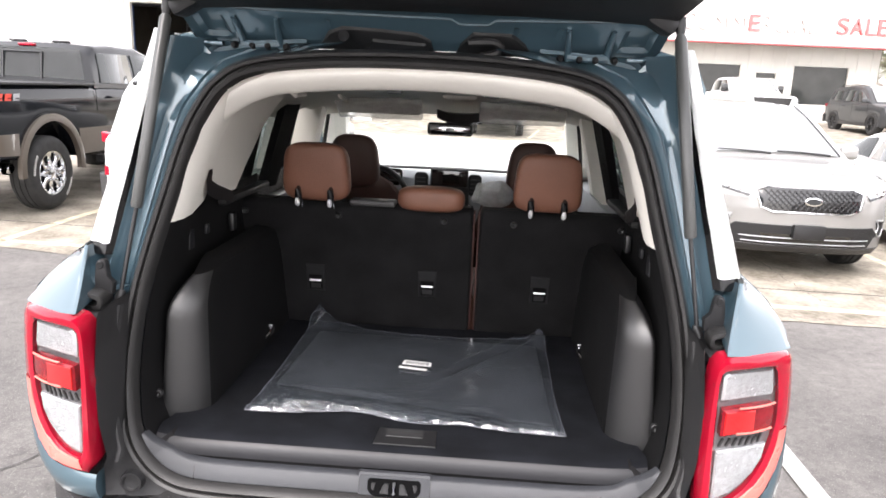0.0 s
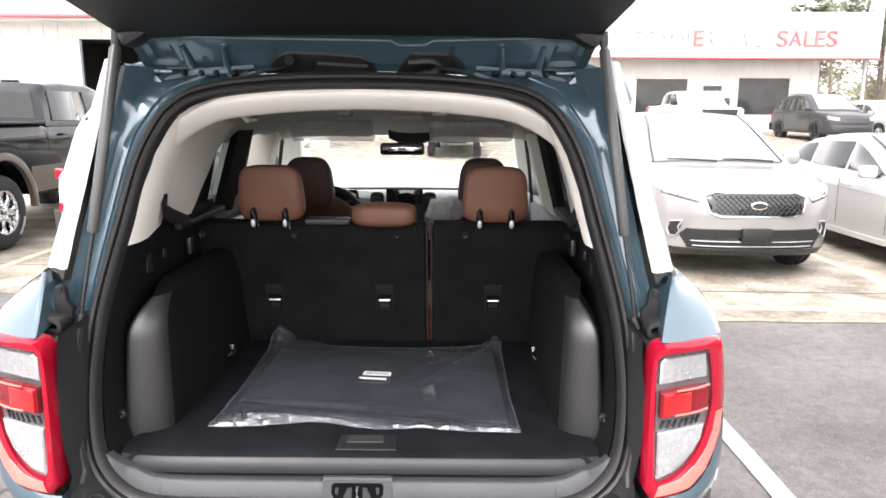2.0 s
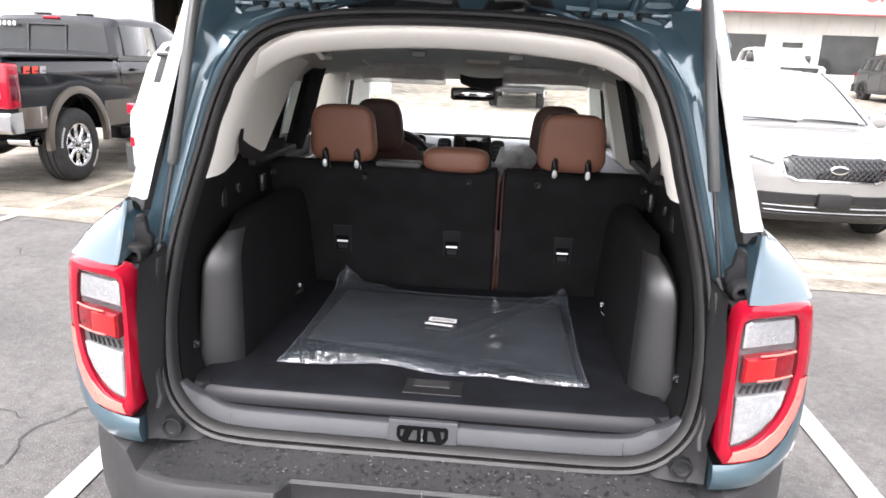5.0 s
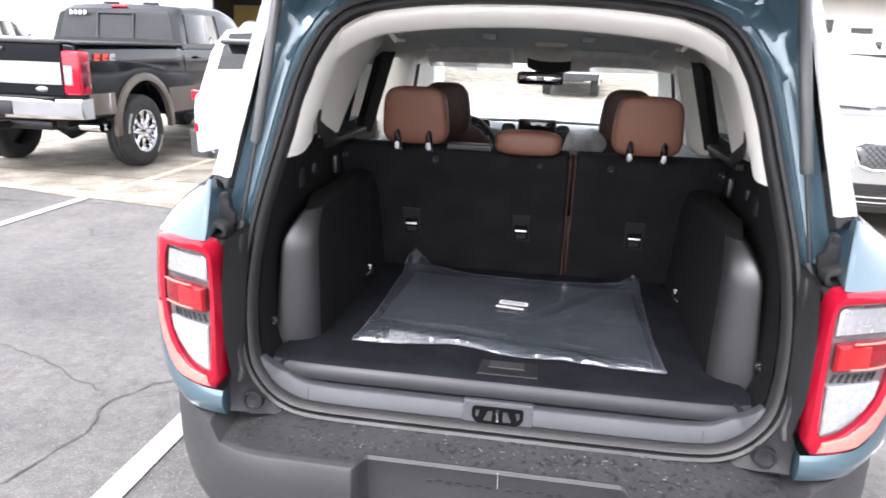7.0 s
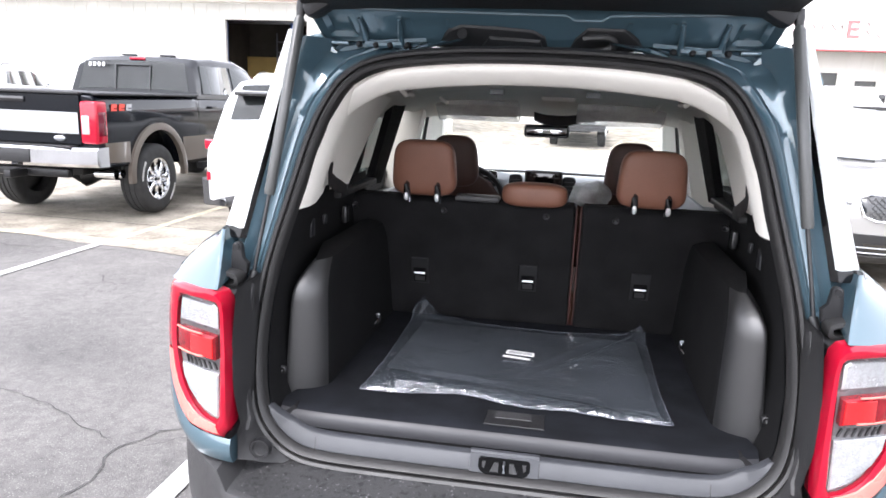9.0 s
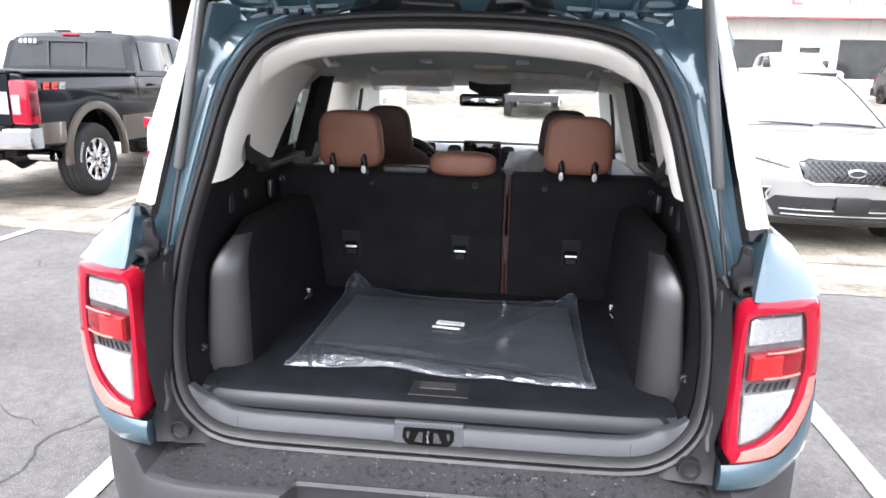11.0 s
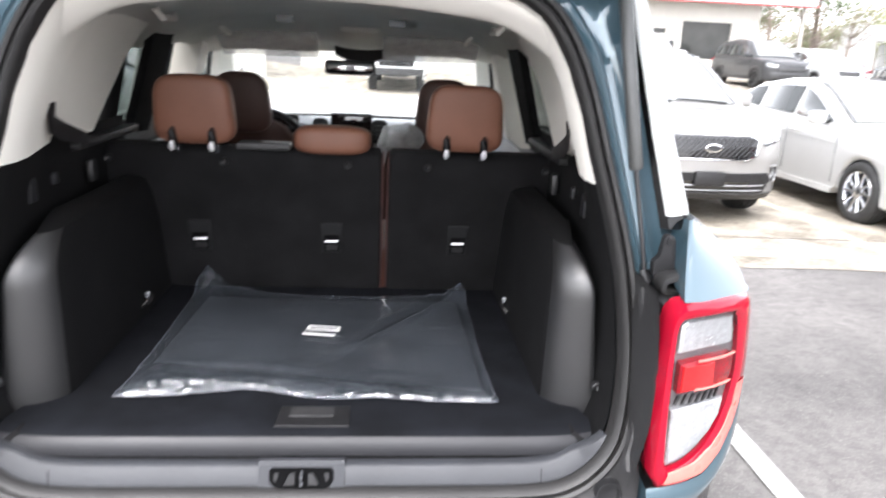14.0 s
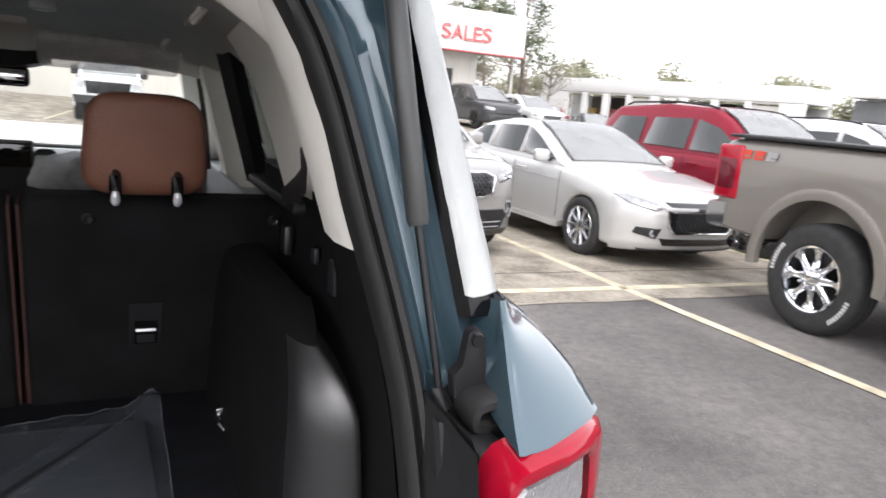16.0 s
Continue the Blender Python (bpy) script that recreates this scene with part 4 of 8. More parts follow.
bm = slab(bmesh.new(), [(-0.088, 0.7375), (-0.088, 0.692), (0.088, 0.692), (0.088, 0.7375)], on_sill, 0.0016)
part("latch_cover", bm, SILL, sill)
# the latch cavity is a raised plate with its shade painted on
bm = slab(bmesh.new(), [(-0.066, 0.726), (-0.066, 0.706), (-0.059, 0.696), (-0.048, 0.690), (0.048, 0.690), (0.059, 0.696), (0.066, 0.706), (0.066, 0.726), (0.060, 0.732), (-0.060, 0.732)], on_sill, 0.003)
sp = part("striker_plate", bm, HOLE_SHADE, sill, "black plate painted for the shade of the latch opening, with a steel striker")
for s in (-1, 1):
    bm = slab(bmesh.new(), [(s * 0.024, 0.722), (s * 0.014, 0.722), (s * 0.014, 0.699), (s * 0.035, 0.699)], lambda a, b, d: on_sill(a, b, d + 0.002), 0.004)
    part("guide", bm, PLASTIC_D, sp)
    bm = slab(bmesh.new(), [(s * 0.056, 0.722), (s * 0.046, 0.722), (s * 0.051, 0.705), (s * 0.056, 0.710)], lambda a, b, d: on_sill(a, b, d + 0.002), 0.004)
    part("tooth", bm, PLASTIC_D, sp)
part("striker", tube(bmesh.new(), [on_sill(0.0, 0.699, 0.003), on_sill(0.0, 0.702, 0.012), on_sill(0.0, 0.720, 0.012), on_sill(0.0, 0.724, 0.003)], 0.0032, 8), STEEL, sp, "steel latch striker")
bm = loft(bmesh.new(), [[(x, 0.1235, 0.736), (x, 0.127, 0.7435), (x, 0.137, 0.7445)] for x in np.linspace(-0.088, 0.088, 7)], False, False)
part("sill_lip", bm, SILL, sill)

# cargo floor
def board(rows):
    rings = []
    for y, z, w in rows:
        rings.append([(x, y + 0.02 * (abs(x) / 0.62) ** 12 * (y < 0.25), z) for x in np.linspace(-w, w, 49)])
    return loft(bmesh.new(), rings, False, False)


floor_b = part("cargo_floor", board(((0.1535, 0.7840, 0.622), (0.162, 0.7885, 0.624), (0.178, 0.7918, 0.626), (0.196, 0.7925, 0.626), (0.26, 0.7925, 0.615), (0.45, 0.7925, 0.575), (0.75, 0.7925, 0.555), (1.10, 0.7925, 0.55), (1.10, 0.765, 0.55), (0.30, 0.765, 0.57))), CARPET_F, suv, "black felt cargo floor board")
# same felt board: the light on its front is put into a paler material
part("floor_edge", board(((0.30, 0.741, 0.605), (0.150, 0.741, 0.612), (0.141, 0.746, 0.616), (0.140, 0.756, 0.619), (0.1425, 0.770, 0.621), (0.1485, 0.780, 0.622), (0.1535, 0.7841, 0.622))), SATIN_F, floor_b, "front edge of the felt floor board, the light on it painted as a paler material")
bm = slab(bmesh.new(), [(-0.064, 0.176), (0.094, 0.176), (0.092, 0.262), (-0.060, 0.262)], lambda a, b, d: (a, b, 0.7932 + d), 0.002, 0.002)
hb = part("handle_bezel", bm, PLASTIC_D, floor_b, "black floor handle surround")
bm = slab(bmesh.new(), [(-0.038, 0.215), (0.058, 0.215), (0.057, 0.254), (-0.036, 0.254)], lambda a, b, d: (a, b, 0.7958 + d), 0.002, 0.0015)
part("handle", bm, PLASTIC, hb)

for s, _ in SIDES:
    # wheel arch moulding: a satin back, the side's shade put into a darker, duller copy
    rows = []
    for t in np.linspace(0, 1, 19):
        z = lerp(0.770, 1.156, t)
        over = max(0, (t - 0.74) / 0.26)
        xi, yo = 0.534 + 0.012 * t + 0.012 * over ** 2, 0.262 + 0.02 * t + 0.075 * over ** 2.2
        xo = lerp(0.651, 0.625, t) - 0.036 * over ** 2
        arc = [(xo - (xo - xi) * math.sin(a), yo + 0.085 * (1 - math.cos(a))) for a in np.linspace(0, math.pi / 2, 18)]
        side = [(xi - 0.001, 0.60), (xi - 0.002, 0.85), (xi - 0.002, 1.12)]
        rows.append([(s * x, y, z) for x, y in [(xo + 0.02, yo + 0.10), (xo + 0.006, yo + 0.014), (xo + 0.002, yo + 0.002)] + arc + side])
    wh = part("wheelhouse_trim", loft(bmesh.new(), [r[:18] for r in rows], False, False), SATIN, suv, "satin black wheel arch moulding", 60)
    part("arch_side", loft(bmesh.new(), [r[17:] for r in rows], False, False), SATIN_SHADE, wh, "side of the moulding, its shade put into a darker copy of the satin", 60)
    # the moulding's shaded top is painted too, as a matt black cap
    crown = [Vector(p) for p in rows[-1]]
    bm = loft(bmesh.new(), [crown] + [[p.lerp(Vector((s * 0.640, max(0.60, p.y), 1.168)), f) + Vector((0, 0, 0.010 * math.sin(f * 3))) for p in crown] for f in (0.15, 0.4, 0.8)], False, False)
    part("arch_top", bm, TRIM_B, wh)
    part("fastener", lathe(bmesh.new(), [(0.006, 0.0), (-0.002, 0.008), (0.0, 0.011), (0.01, 0.012)], (s * 0.645, 0.235, 0.86), "y", 10), PLASTIC_D, wh)
    # side trim behind and above it
    bm, rings = bmesh.new(), []
    for z in np.linspace(0.70, 1.335, 16):
        xs = ramp_at(z, [(0.70, 0.585), (0.76, 0.625), (0.83, 0.650), (0.95, 0.661), (1.1, 0.650), (1.24, 0.624), (1.335, 0.598)])
        yo = y_open(z) + 0.018
        rings.append([(s * x, y, z) for x, y in ((xs, yo), (xs - 0.004, yo + 0.03), (xs - 0.004, yo + 0.08), (min(xs, 0.648), 0.36), (0.655 - 0.03 * max(0, z - 1.2), 0.55), (0.668 - 0.05 * max(0, z - 1.2), 0.80), (0.67, 1.15))])
    loft(bm, rings, False, False)
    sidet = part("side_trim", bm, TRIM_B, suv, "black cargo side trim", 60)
    bm = bmesh.new()
    box(bm, (s * 0.652, 0.83, 1.212), (0.02, 0.035, 0.06), 0.006)
    part("bag_hook", bm, SATIN, sidet, "grey folding bag hook")
    part("clip", B((s * 0.644, 0.47, 1.226), (0.014, 0.034, 0.056), 0.005), SATIN_F, sidet, "grey blanking clip")
    part("clip", B((s * 0.648, 0.60, 1.232), (0.012, 0.022, 0.030), 0.004), SATIN_F, sidet)
    bm = tube(bmesh.new(), [(s * 0.540, 0.80, 0.815), (s * 0.528, 0.815, 0.828), (s * 0.528, 0.84, 0.843), (s * 0.532, 0.875, 0.84), (s * 0.54, 0.89, 0.82)], 0.005, 8)
    part("tie_down", bm, CHROME, sidet, "chrome tie-down ring")
    part("tie_down_plate", B((s * 0.533, 0.838, 0.850), (0.022, 0.008, 0.011), 0.003), STEEL, sidet, "bright plated tie-down bracket")
    bm = B((s * 0.545, 0.86, 0.826), (0.035, 0.05, 0.03), 0.008)
    part("tie_down_base", bm, PLASTIC, sidet)
    # ivory trim from belt to roof, with the quarter window in it
    def xin(z):
        return ramp_at(z, [(1.30, 0.648), (1.42, 0.640), (1.52, 0.622), (1.60, 0.585), (1.68, 0.50)])

    bm, rings = bmesh.new(), []
    for z in np.linspace(1.318, 1.70, 14):
        xo = open_x(min(z, 1.745)) - 0.040
        if z > 1.655:
            xo = ramp_at(z, [(1.655, open_x(1.655) - 0.04), (1.70, 0.36)])
        yo = y_open(z) + 0.012
        yw = ramp_at(z, [(1.318, 0.87), (1.44, 1.03), (1.57, 1.15), (1.70, 1.22)])
        xi = xin(z)
        rings.append([(s * x, y, z) for x, y in ((xo, yo), (xo - 0.006, yo + 0.02), (xo - 0.012, yo + 0.06), (min(xo - 0.005, xi + 0.03), yo + 0.13), (xi + 0.012, lerp(yo + 0.13, yw, 0.5)), (xi, yw - 0.02), (xi + 0.012, yw), (xi + 0.06, yw + 0.01))])
    loft(bm, rings, False, False)
    dtrim = part("pillar_trim", bm, IVORY, suv, "ivory rear pillar trim", 60)
    bm = bmesh.new()
    pts = [(s * 0.592, 0.505, 1.420), (s * 0.594, 0.488, 1.378), (s * 0.600, 0.56, 1.352), (s * 0.618, 0.735, 1.312)]
    loft(bm, [[(p[0], p[1] - 0.012, p[2] - w), (p[0], p[1] + 0.012, p[2] - w), (p[0], p[1] + 0.012, p[2] + w), (p[0], p[1] - 0.012, p[2] + w)] for p, w in zip(pts, (0.004, 0.020, 0.020, 0.014))])
    part("belt_guide", bm, PLASTIC_D, dtrim, "black seat belt and guide")
    # belt line shelf
    bm = B((s * 0.685, 0.96, 1.292), (0.10, 0.46, 0.024), 0.008)
    part("belt_shelf", bm, PLASTIC_D, suv)

    # outer greenhouse
    def xout(z):
        return ramp_at(z, [(1.14, 0.865), (1.27, 0.835), (1.72, 0.715), (1.80, 0.66)])

    def on_side(y, z, d):
        return (s * (xout(z) - 0.02 + d), y, z)

    win = [("quarter_window", [(0.74, 1.30), (1.12, 1.30), (1.08, 1.64), (0.98, 1.64), (0.86, 1.5)]), ("door_window", [(1.24, 1.29), (1.98, 1.25), (1.94, 1.66), (1.22, 1.655)]), ("door_window", [(2.10, 1.24), (2.95, 1.18), (2.86, 1.24), (2.30, 1.63), (2.06, 1.655)])]
    for nm, poly in win:
        bm = slab(bmesh.new(), poly, on_side, 0.005)
        g = part(nm, bm, TINT if nm == "quarter_window" or poly[0][0] == 1.24 else WINDSHIELD, suv, "side window glass")
        g.visible_shadow = False
    bm = slab(bmesh.new(), [(0.60, 1.12), (3.0, 1.12), (2.96, 1.185), (1.98, 1.255), (1.24, 1.295), (0.74, 1.306), (0.60, 1.306)], lambda a, b, d: on_side(a, b, d - 0.030), 0.022)
    part("belt_panel", bm, PLASTIC_D, suv, "dark panel under the side windows")
    # pillars with their inner ivory faces
    for nm, poly, mt in (("centre_pillar", [(1.98, 1.14), (2.10, 1.14), (2.06, 1.70), (1.94, 1.70)], GLOSSBLACK), ("rear_door_pillar", [(1.12, 1.14), (1.24, 1.14), (1.22, 1.70), (1.08, 1.70)], GLOSSBLACK), ("windshield_pillar", [(2.95, 1.12), (3.02, 1.12), (2.30, 1.72), (2.18, 1.72)], BLUE)):
        bm = bmesh.new()
        loft(bm, [[on_side(a, b, 0.004) for a, b in poly], [on_side(a, b, -0.02) for a, b in poly]])
        pl = part(nm, bm, mt, suv)
        bm = bmesh.new()
        w = 0.03
        inner = [(a + (w if k in (1, 2) else -w), b) for k, (a, b) in enumerate(poly)]
        deep = {"windshield_pillar": 0.15, "rear_door_pillar": 0.06}.get(nm, 0.125)
        loft(bm, [[on_side(a, b, -0.022) for a, b in inner], [on_side(a, b, -0.07) for a, b in inner], [on_side(a, b, -deep) for a, b in poly]])
        part("inner_trim", bm, PLASTIC_D if nm == "rear_door_pillar" else IVORY, pl, "black pillar trim" if nm == "rear_door_pillar" else "ivory pillar trim")
    bm = slab(bmesh.new(), [(1.20, 1.275), (1.36, 1.262), (1.50, 1.61), (1.30, 1.605)], lambda a, b, d: (s * (xin(b) + 0.045 - d), a, b), 0.03)
    part("window_seal", bm, CARPET, suv, "black window surround")
    # cant rail and roof side
    bm, rings = bmesh.new(), []
    for y in np.linspace(0.42, 2.35, 20):
        dz = -0.10 * max(0, (y - 1.7) / 0.65) ** 2
        rings.append([(s * x, y, z + dz) for x, z in ((0.715, 1.66), (0.722, 1.70), (0.70, 1.745), (0.655, 1.775), (0.60, 1.79), (0.55, 1.74), (0.60, 1.66))])
    loft(bm, rings)
    part("cant_rail", bm, BLUE, suv)
    bm = tube(bmesh.new(), [(s * 0.60, 0.62, 1.785), (s * 0.605, 0.66, 1.83), (s * 0.605, 1.2, 1.84), (s * 0.60, 1.75, 1.825), (s * 0.595, 1.80, 1.775)], 0.016, 8)
    part("roof_rail", bm, BLACKMET, suv, "black roof rail")
    # flank with wheel arches
    bm, rings = bmesh.new(), []
    for y in np.linspace(0.20, 3.4, 90):
        low = 0.34 if y > 0.40 else 0.58
        for ya in (0.80,):
            if abs(y - ya) < 0.41:
                low = max(low, 0.36 + math.sqrt(0.41 ** 2 - (y - ya) ** 2))
        w = 0.925 - 0.02 * max(0, (0.4 - y) / 0.2)
        zt = 1.15
        rings.append([(s * x, y, z) for x, z in ((0.715, low), (w - 0.02, low), (w, low + 0.03), (w, 0.9), (w - 0.008, 1.04), (w - 0.045, 1.13), (w - 0.075, zt), (0.715, zt))])
    loft(bm, rings)
    part("flank", bm, BLUE, suv, "blue-grey side with doors")
    part("sill_cladding", B((s * 0.925, 2.15, 0.38), (0.04, 1.75, 0.16), 0.015), PLASTIC, suv)
    for y0, y1 in ((1.22, 2.02), (2.06, 3.02)):
        bm = slab(bmesh.new(), [(y0, 0.48), (y1, 0.48), (y1, 1.12), (y0, 1.12)], lambda a, b, d: (s * (0.921 - 0.03 * max(0, (b - 1.0) / 0.12) + d), a, b), 0.007, 0.004)
        dr = part("door", bm, BLUE, suv)
        part("door_handle", B((s * 0.935, y0 + 0.12, 1.0), (0.03, 0.20, 0.03), 0.01), BLUE, dr)
    bm = bmesh.new()
    box(bm, (s * 0.99, 2.78, 1.21), (0.17, 0.10, 0.15), 0.04, 3)
    mr = part("door_mirror", bm, GLOSSBLACK, suv, "black door mirror")
    part("mirror_foot", B((s * 0.90, 2.80, 1.16), (0.10, 0.05, 0.05), 0.012), GLOSSBLACK, mr)
    part("mirror_glass", B((s * 0.99, 2.727, 1.21), (0.14, 0.004, 0.11), 0.002), CHROME, mr)

# roof, headliner, header trim
rings = []
for q, n in zip(LINE, NORM):
    if q.z > 1.66:
        rings.append([(q.x, y_open(q.z) + 0.016, q.z - 0.004), (q.x, 0.40, q.z + 0.003), (q.x, 0.475, q.z + 0.010)])
for s in (-1, 1):
    bm = loft(bmesh.new(), [[(s * x, y, z) for x, z in ((0.30, 1.752 + e), (0.42, 1.744 + e), (0.53, 1.722 + e), (0.585, 1.69 + e))] for y, e in ((0.455, -0.05), (0.452, 0.012), (0.446, 0.020), (0.430, 0.022), (0.428, 0.032))], False, False)
    part("gutter_panel", bm, BLUE, suv, "painted roof gutter above the opening", 30)
part("roof_flange", loft(bmesh.new(), rings, False, False), BLUE, suv, "blue-grey painted flange over the opening")
bm, rings = bmesh.new(), []
for y in np.linspace(0.44, 2.38, 22):
    dz = -0.10 * max(0, (y - 1.7) / 0.65) ** 2
    rings.append([(x, y, 1.795 + 0.012 * (1 - (x / 0.62) ** 2) + dz - 0.02 * max(0, (0.5 - y) / 0.06)) for x in np.linspace(-0.62, 0.62, 15)])
loft(bm, rings, False, False)
bmesh.ops.solidify(bm, geom=bm.faces[:], thickness=0.01)
part("roof", bm, BLUE, suv, "blue-grey roof panel")
bm = bmesh.new()
prof = [(1.752, 0.350), (1.716, 0.343), (1.698, 0.354), (1.672, 0.40), (1.664, 0.43), (1.672, 0.47)]
for _ in range(2):
    prof = prof[:1] + [(lerp(a[0], b[0], f), lerp(a[1], b[1], f)) for a, b in zip(prof, prof[1:]) for f in (0.25, 0.75)] + prof[-1:]
rings = []
for x in np.linspace(-0.53, 0.53, 65):
    dz = -0.03 * (x / 0.41) ** 2 - 0.055 * max(0, (abs(x) - 0.36) / 0.17) ** 2
    rings.append([(x, y, z + dz) for z, y in prof])
loft(bm, rings, False, False)
part("header_trim", bm, IVORY, suv, "ivory trim over the tailgate opening", 60)
bm, rings = bmesh.new(), []
for y, z in ((0.46, 1.672), (0.60, 1.690), (0.9, 1.692), (1.4, 1.668), (1.8, 1.645), (2.02, 1.590), (2.13, 1.545)):
    rings.append([(x, y, z - (0.10 if y < 1.5 else 0.10 - 0.075 * (y - 1.5) / 0.62) * abs(x / 0.62) ** 5 - (0.025 * (x / 0.41) ** 2 if y < 0.5 else 0)) for x in np.linspace(-0.66, 0.66, 29)])
loft(bm, rings, False, False)
bmesh.ops.solidify(bm, geom=bm.faces[:], thickness=-0.02)
head = part("headliner", bm, HEADLINER, suv, "light grey fabric headliner", 60)
for x in (-0.20, 0.19):
    part("dome_lamp", B((x, 1.44, 1.656), (0.058, 0.05, 0.024), 0.005), LENS_WHITE, head, "small reading lamp")
part("roof_console", B((0.045, 1.90, 1.648), (0.16, 0.20, 0.05), 0.02, 3), HEADLINER, head)
for x in (-0.34, 0.34):
    bm = B((x, 1.97, 1.580), (0.38, 0.14, 0.018), 0.008, 3, Matrix.Rotation(-0.52, 4, "X"))
    vi = part("sun_visor", bm, HEADLINER, head, "grey sun visor in a clear sleeve")
    bm = B((x, 1.96, 1.570), (0.41, 0.16, 0.040), 0.016, 2, Matrix.Rotation(-0.54, 4, "X"))
    bmesh.ops.subdivide_edges(bm, edges=bm.edges[:], cuts=3, use_grid_fill=True)
    for v in bm.verts:
        v.co += Vector((0, noise.noise(v.co * 30), noise.noise(v.co * 26 + Vector((5, 2, 8))))) * 0.007
    part("sleeve", bm, POLY_MILK, vi)
for s in (-1, 1):
    bm = tube(bmesh.new(), [(s * 0.50, 0.98, 1.655), (s * 0.485, 1.0, 1.63), (s * 0.485, 1.12, 1.63), (s * 0.50, 1.14, 1.655)], 0.010, 8)
    part("grab_handle", bm, HEADLINER, head, "grey grab handle")
    bm = tube(bmesh.new(), [(s * 0.50, 1.75, 1.64), (s * 0.485, 1.77, 1.615), (s * 0.485, 1.9, 1.60), (s * 0.50, 1.92, 1.62)], 0.010, 8)
    part("grab_handle", bm, HEADLINER, head, "grey grab handle")
bm = bmesh.new()
box(bm, (-0.005, 2.08, 1.478), (0.225, 0.035, 0.062), 0.016, 3)
mirror = part("rear_view_mirror", bm, PLASTIC_D, suv, "black rear-view mirror")
part("mirror_glass", B((-0.005, 2.0605, 1.477), (0.20, 0.004, 0.046), 0.001), CHROME, mirror)
part("mirror_stem", tube(bmesh.new(), [(-0.02, 2.1, 1.49), (-0.01, 2.12, 1.515), (0.0, 2.12, 1.54)], 0.016, 8), PLASTIC_D, mirror)
bm, rings = bmesh.new(), []
for x in np.linspace(-0.070, 0.165, 15):
    q = abs(x - 0.047) / 0.1175
    rings.append([(x, y, z + 0.016 * q ** 3) for y, z in ((2.02, 1.556), (2.035, 1.508 + 0.012 * q), (2.09, 1.498 + 0.014 * q), (2.15, 1.51), (2.16, 1.56))])
loft(bm, rings)
part("sensor_pod", bm, PLASTIC_D, mirror, "black sensor housing above the mirror")
part("sticker", B((-0.005, 2.057, 1.477), (0.04, 0.003, 0.016)), LABEL_W, mirror)

# windshield, cowl, bonnet and nose
bm, rings = bmesh.new(), []
for t in np.linspace(0, 1, 8):
    y, z, w = lerp(2.22, 2.98, t), lerp(1.665, 1.16, t), lerp(0.60, 0.74, t)
    rings.append([(x, y - 0.10 * (x / w) ** 2, z) for x in np.linspace(-w, w, 13)])
loft(bm, rings, False, False)
ws = part("windshield", bm, WINDSHIELD, suv, "clear windshield glass")
ws.visible_shadow = False
part("frit_band", tube(bmesh.new(), [(x, 2.945 - 0.10 * (x / 0.73) ** 2, 1.186) for x in np.linspace(-0.70, 0.70, 13)], 0.009, 6), PLASTIC_D, ws, "black band along the foot of the glass")
bm, rings = bmesh.new(), []
for y, z, w, e in ((2.95, 1.125, 0.80, 0.03), (3.1, 1.135, 0.86, 0.03), (3.4, 1.13, 0.90, 0.03), (3.8, 1.10, 0.91, 0.03), (4.1, 1.06, 0.90, 0.03), (4.24, 1.01, 0.86, 0.03), (4.32, 0.93, 0.80, 0.0), (4.36, 0.75, 0.78, 0.0), (4.36, 0.5, 0.76, 0), (4.30, 0.36, 0.70, 0)):
    rings.append([(x, y - 0.10 * (abs(x) / w) ** 3 * (y > 4.0), z + e * (1 - (x / w) ** 2) - 0.03 * (abs(x) / w) ** 8) for x in np.linspace(-w, w, 19)])
loft(bm, rings, False, False)
bon = part("bonnet", bm, BLUE, suv, "blue-grey bonnet and nose")
bm, rings = bmesh.new(), []
for y in np.linspace(3.02, 4.16, 30):
    z0, w = ramp_at(y, [(2.95, 1.125), (3.1, 1.135), (3.4, 1.13), (3.8, 1.10), (4.1, 1.06), (4.24, 1.01)]), ramp_at(y, [(2.95, 0.80), (3.1, 0.86), (3.4, 0.90), (3.8, 0.91), (4.1, 0.90)])
    rings.append([(x, y - 0.10 * (abs(x) / w) ** 3 * (y > 4.0), z0 + 0.034 + 0.0012 * noise.noise(Vector((x * 8, y * 8, 1))) - 0.03 * (x / w) ** 2 - 0.03 * (abs(x) / w) ** 8) for x in np.linspace(-w + 0.06, w - 0.06, 31)])
loft(bm, rings, False, False)
bmesh.ops.solidify(bm, geom=bm.faces[:], thickness=0.0015)
part("film", bm, FILM, bon, "white protective film over the bonnet")
for s in (-1, 1):
    bm, rings = bmesh.new(), []
    for y in np.linspace(3.0, 4.28, 40):
        low = 0.36
        if abs(y - 3.47) < 0.41:
            low = max(low, 0.36 + math.sqrt(0.41 ** 2 - (y - 3.47) ** 2))
        w = 0.925 - 0.12 * max(0, (y - 4.0) / 0.3) ** 2
        zt = ramp_at(y, [(3.0, 1.12), (3.8, 1.09), (4.28, 0.99)])
        rings.append([(s * x, y, z) for x, z in ((0.60, low), (w - 0.02, low), (w, low + 0.03), (w, zt - 0.12), (w - 0.03, zt - 0.02), (0.60, zt))])
    loft(bm, rings)
    part("front_wing", bm, BLUE, suv)
    bm = B((s * 0.70, 4.33, 0.86), (0.22, 0.05, 0.14), 0.03, 3)
    part("headlamp", bm, LENS_WHITE, suv, "round-cornered headlamp")
part("grille", B((0, 4.365, 0.86), (1.14, 0.03, 0.15), 0.012), GLOSSBLACK, suv, "black front grille bar")
part("underbody", B((0, 2.2, 0.40), (1.36, 4.0, 0.10), 0.03), PLASTIC_D, suv)
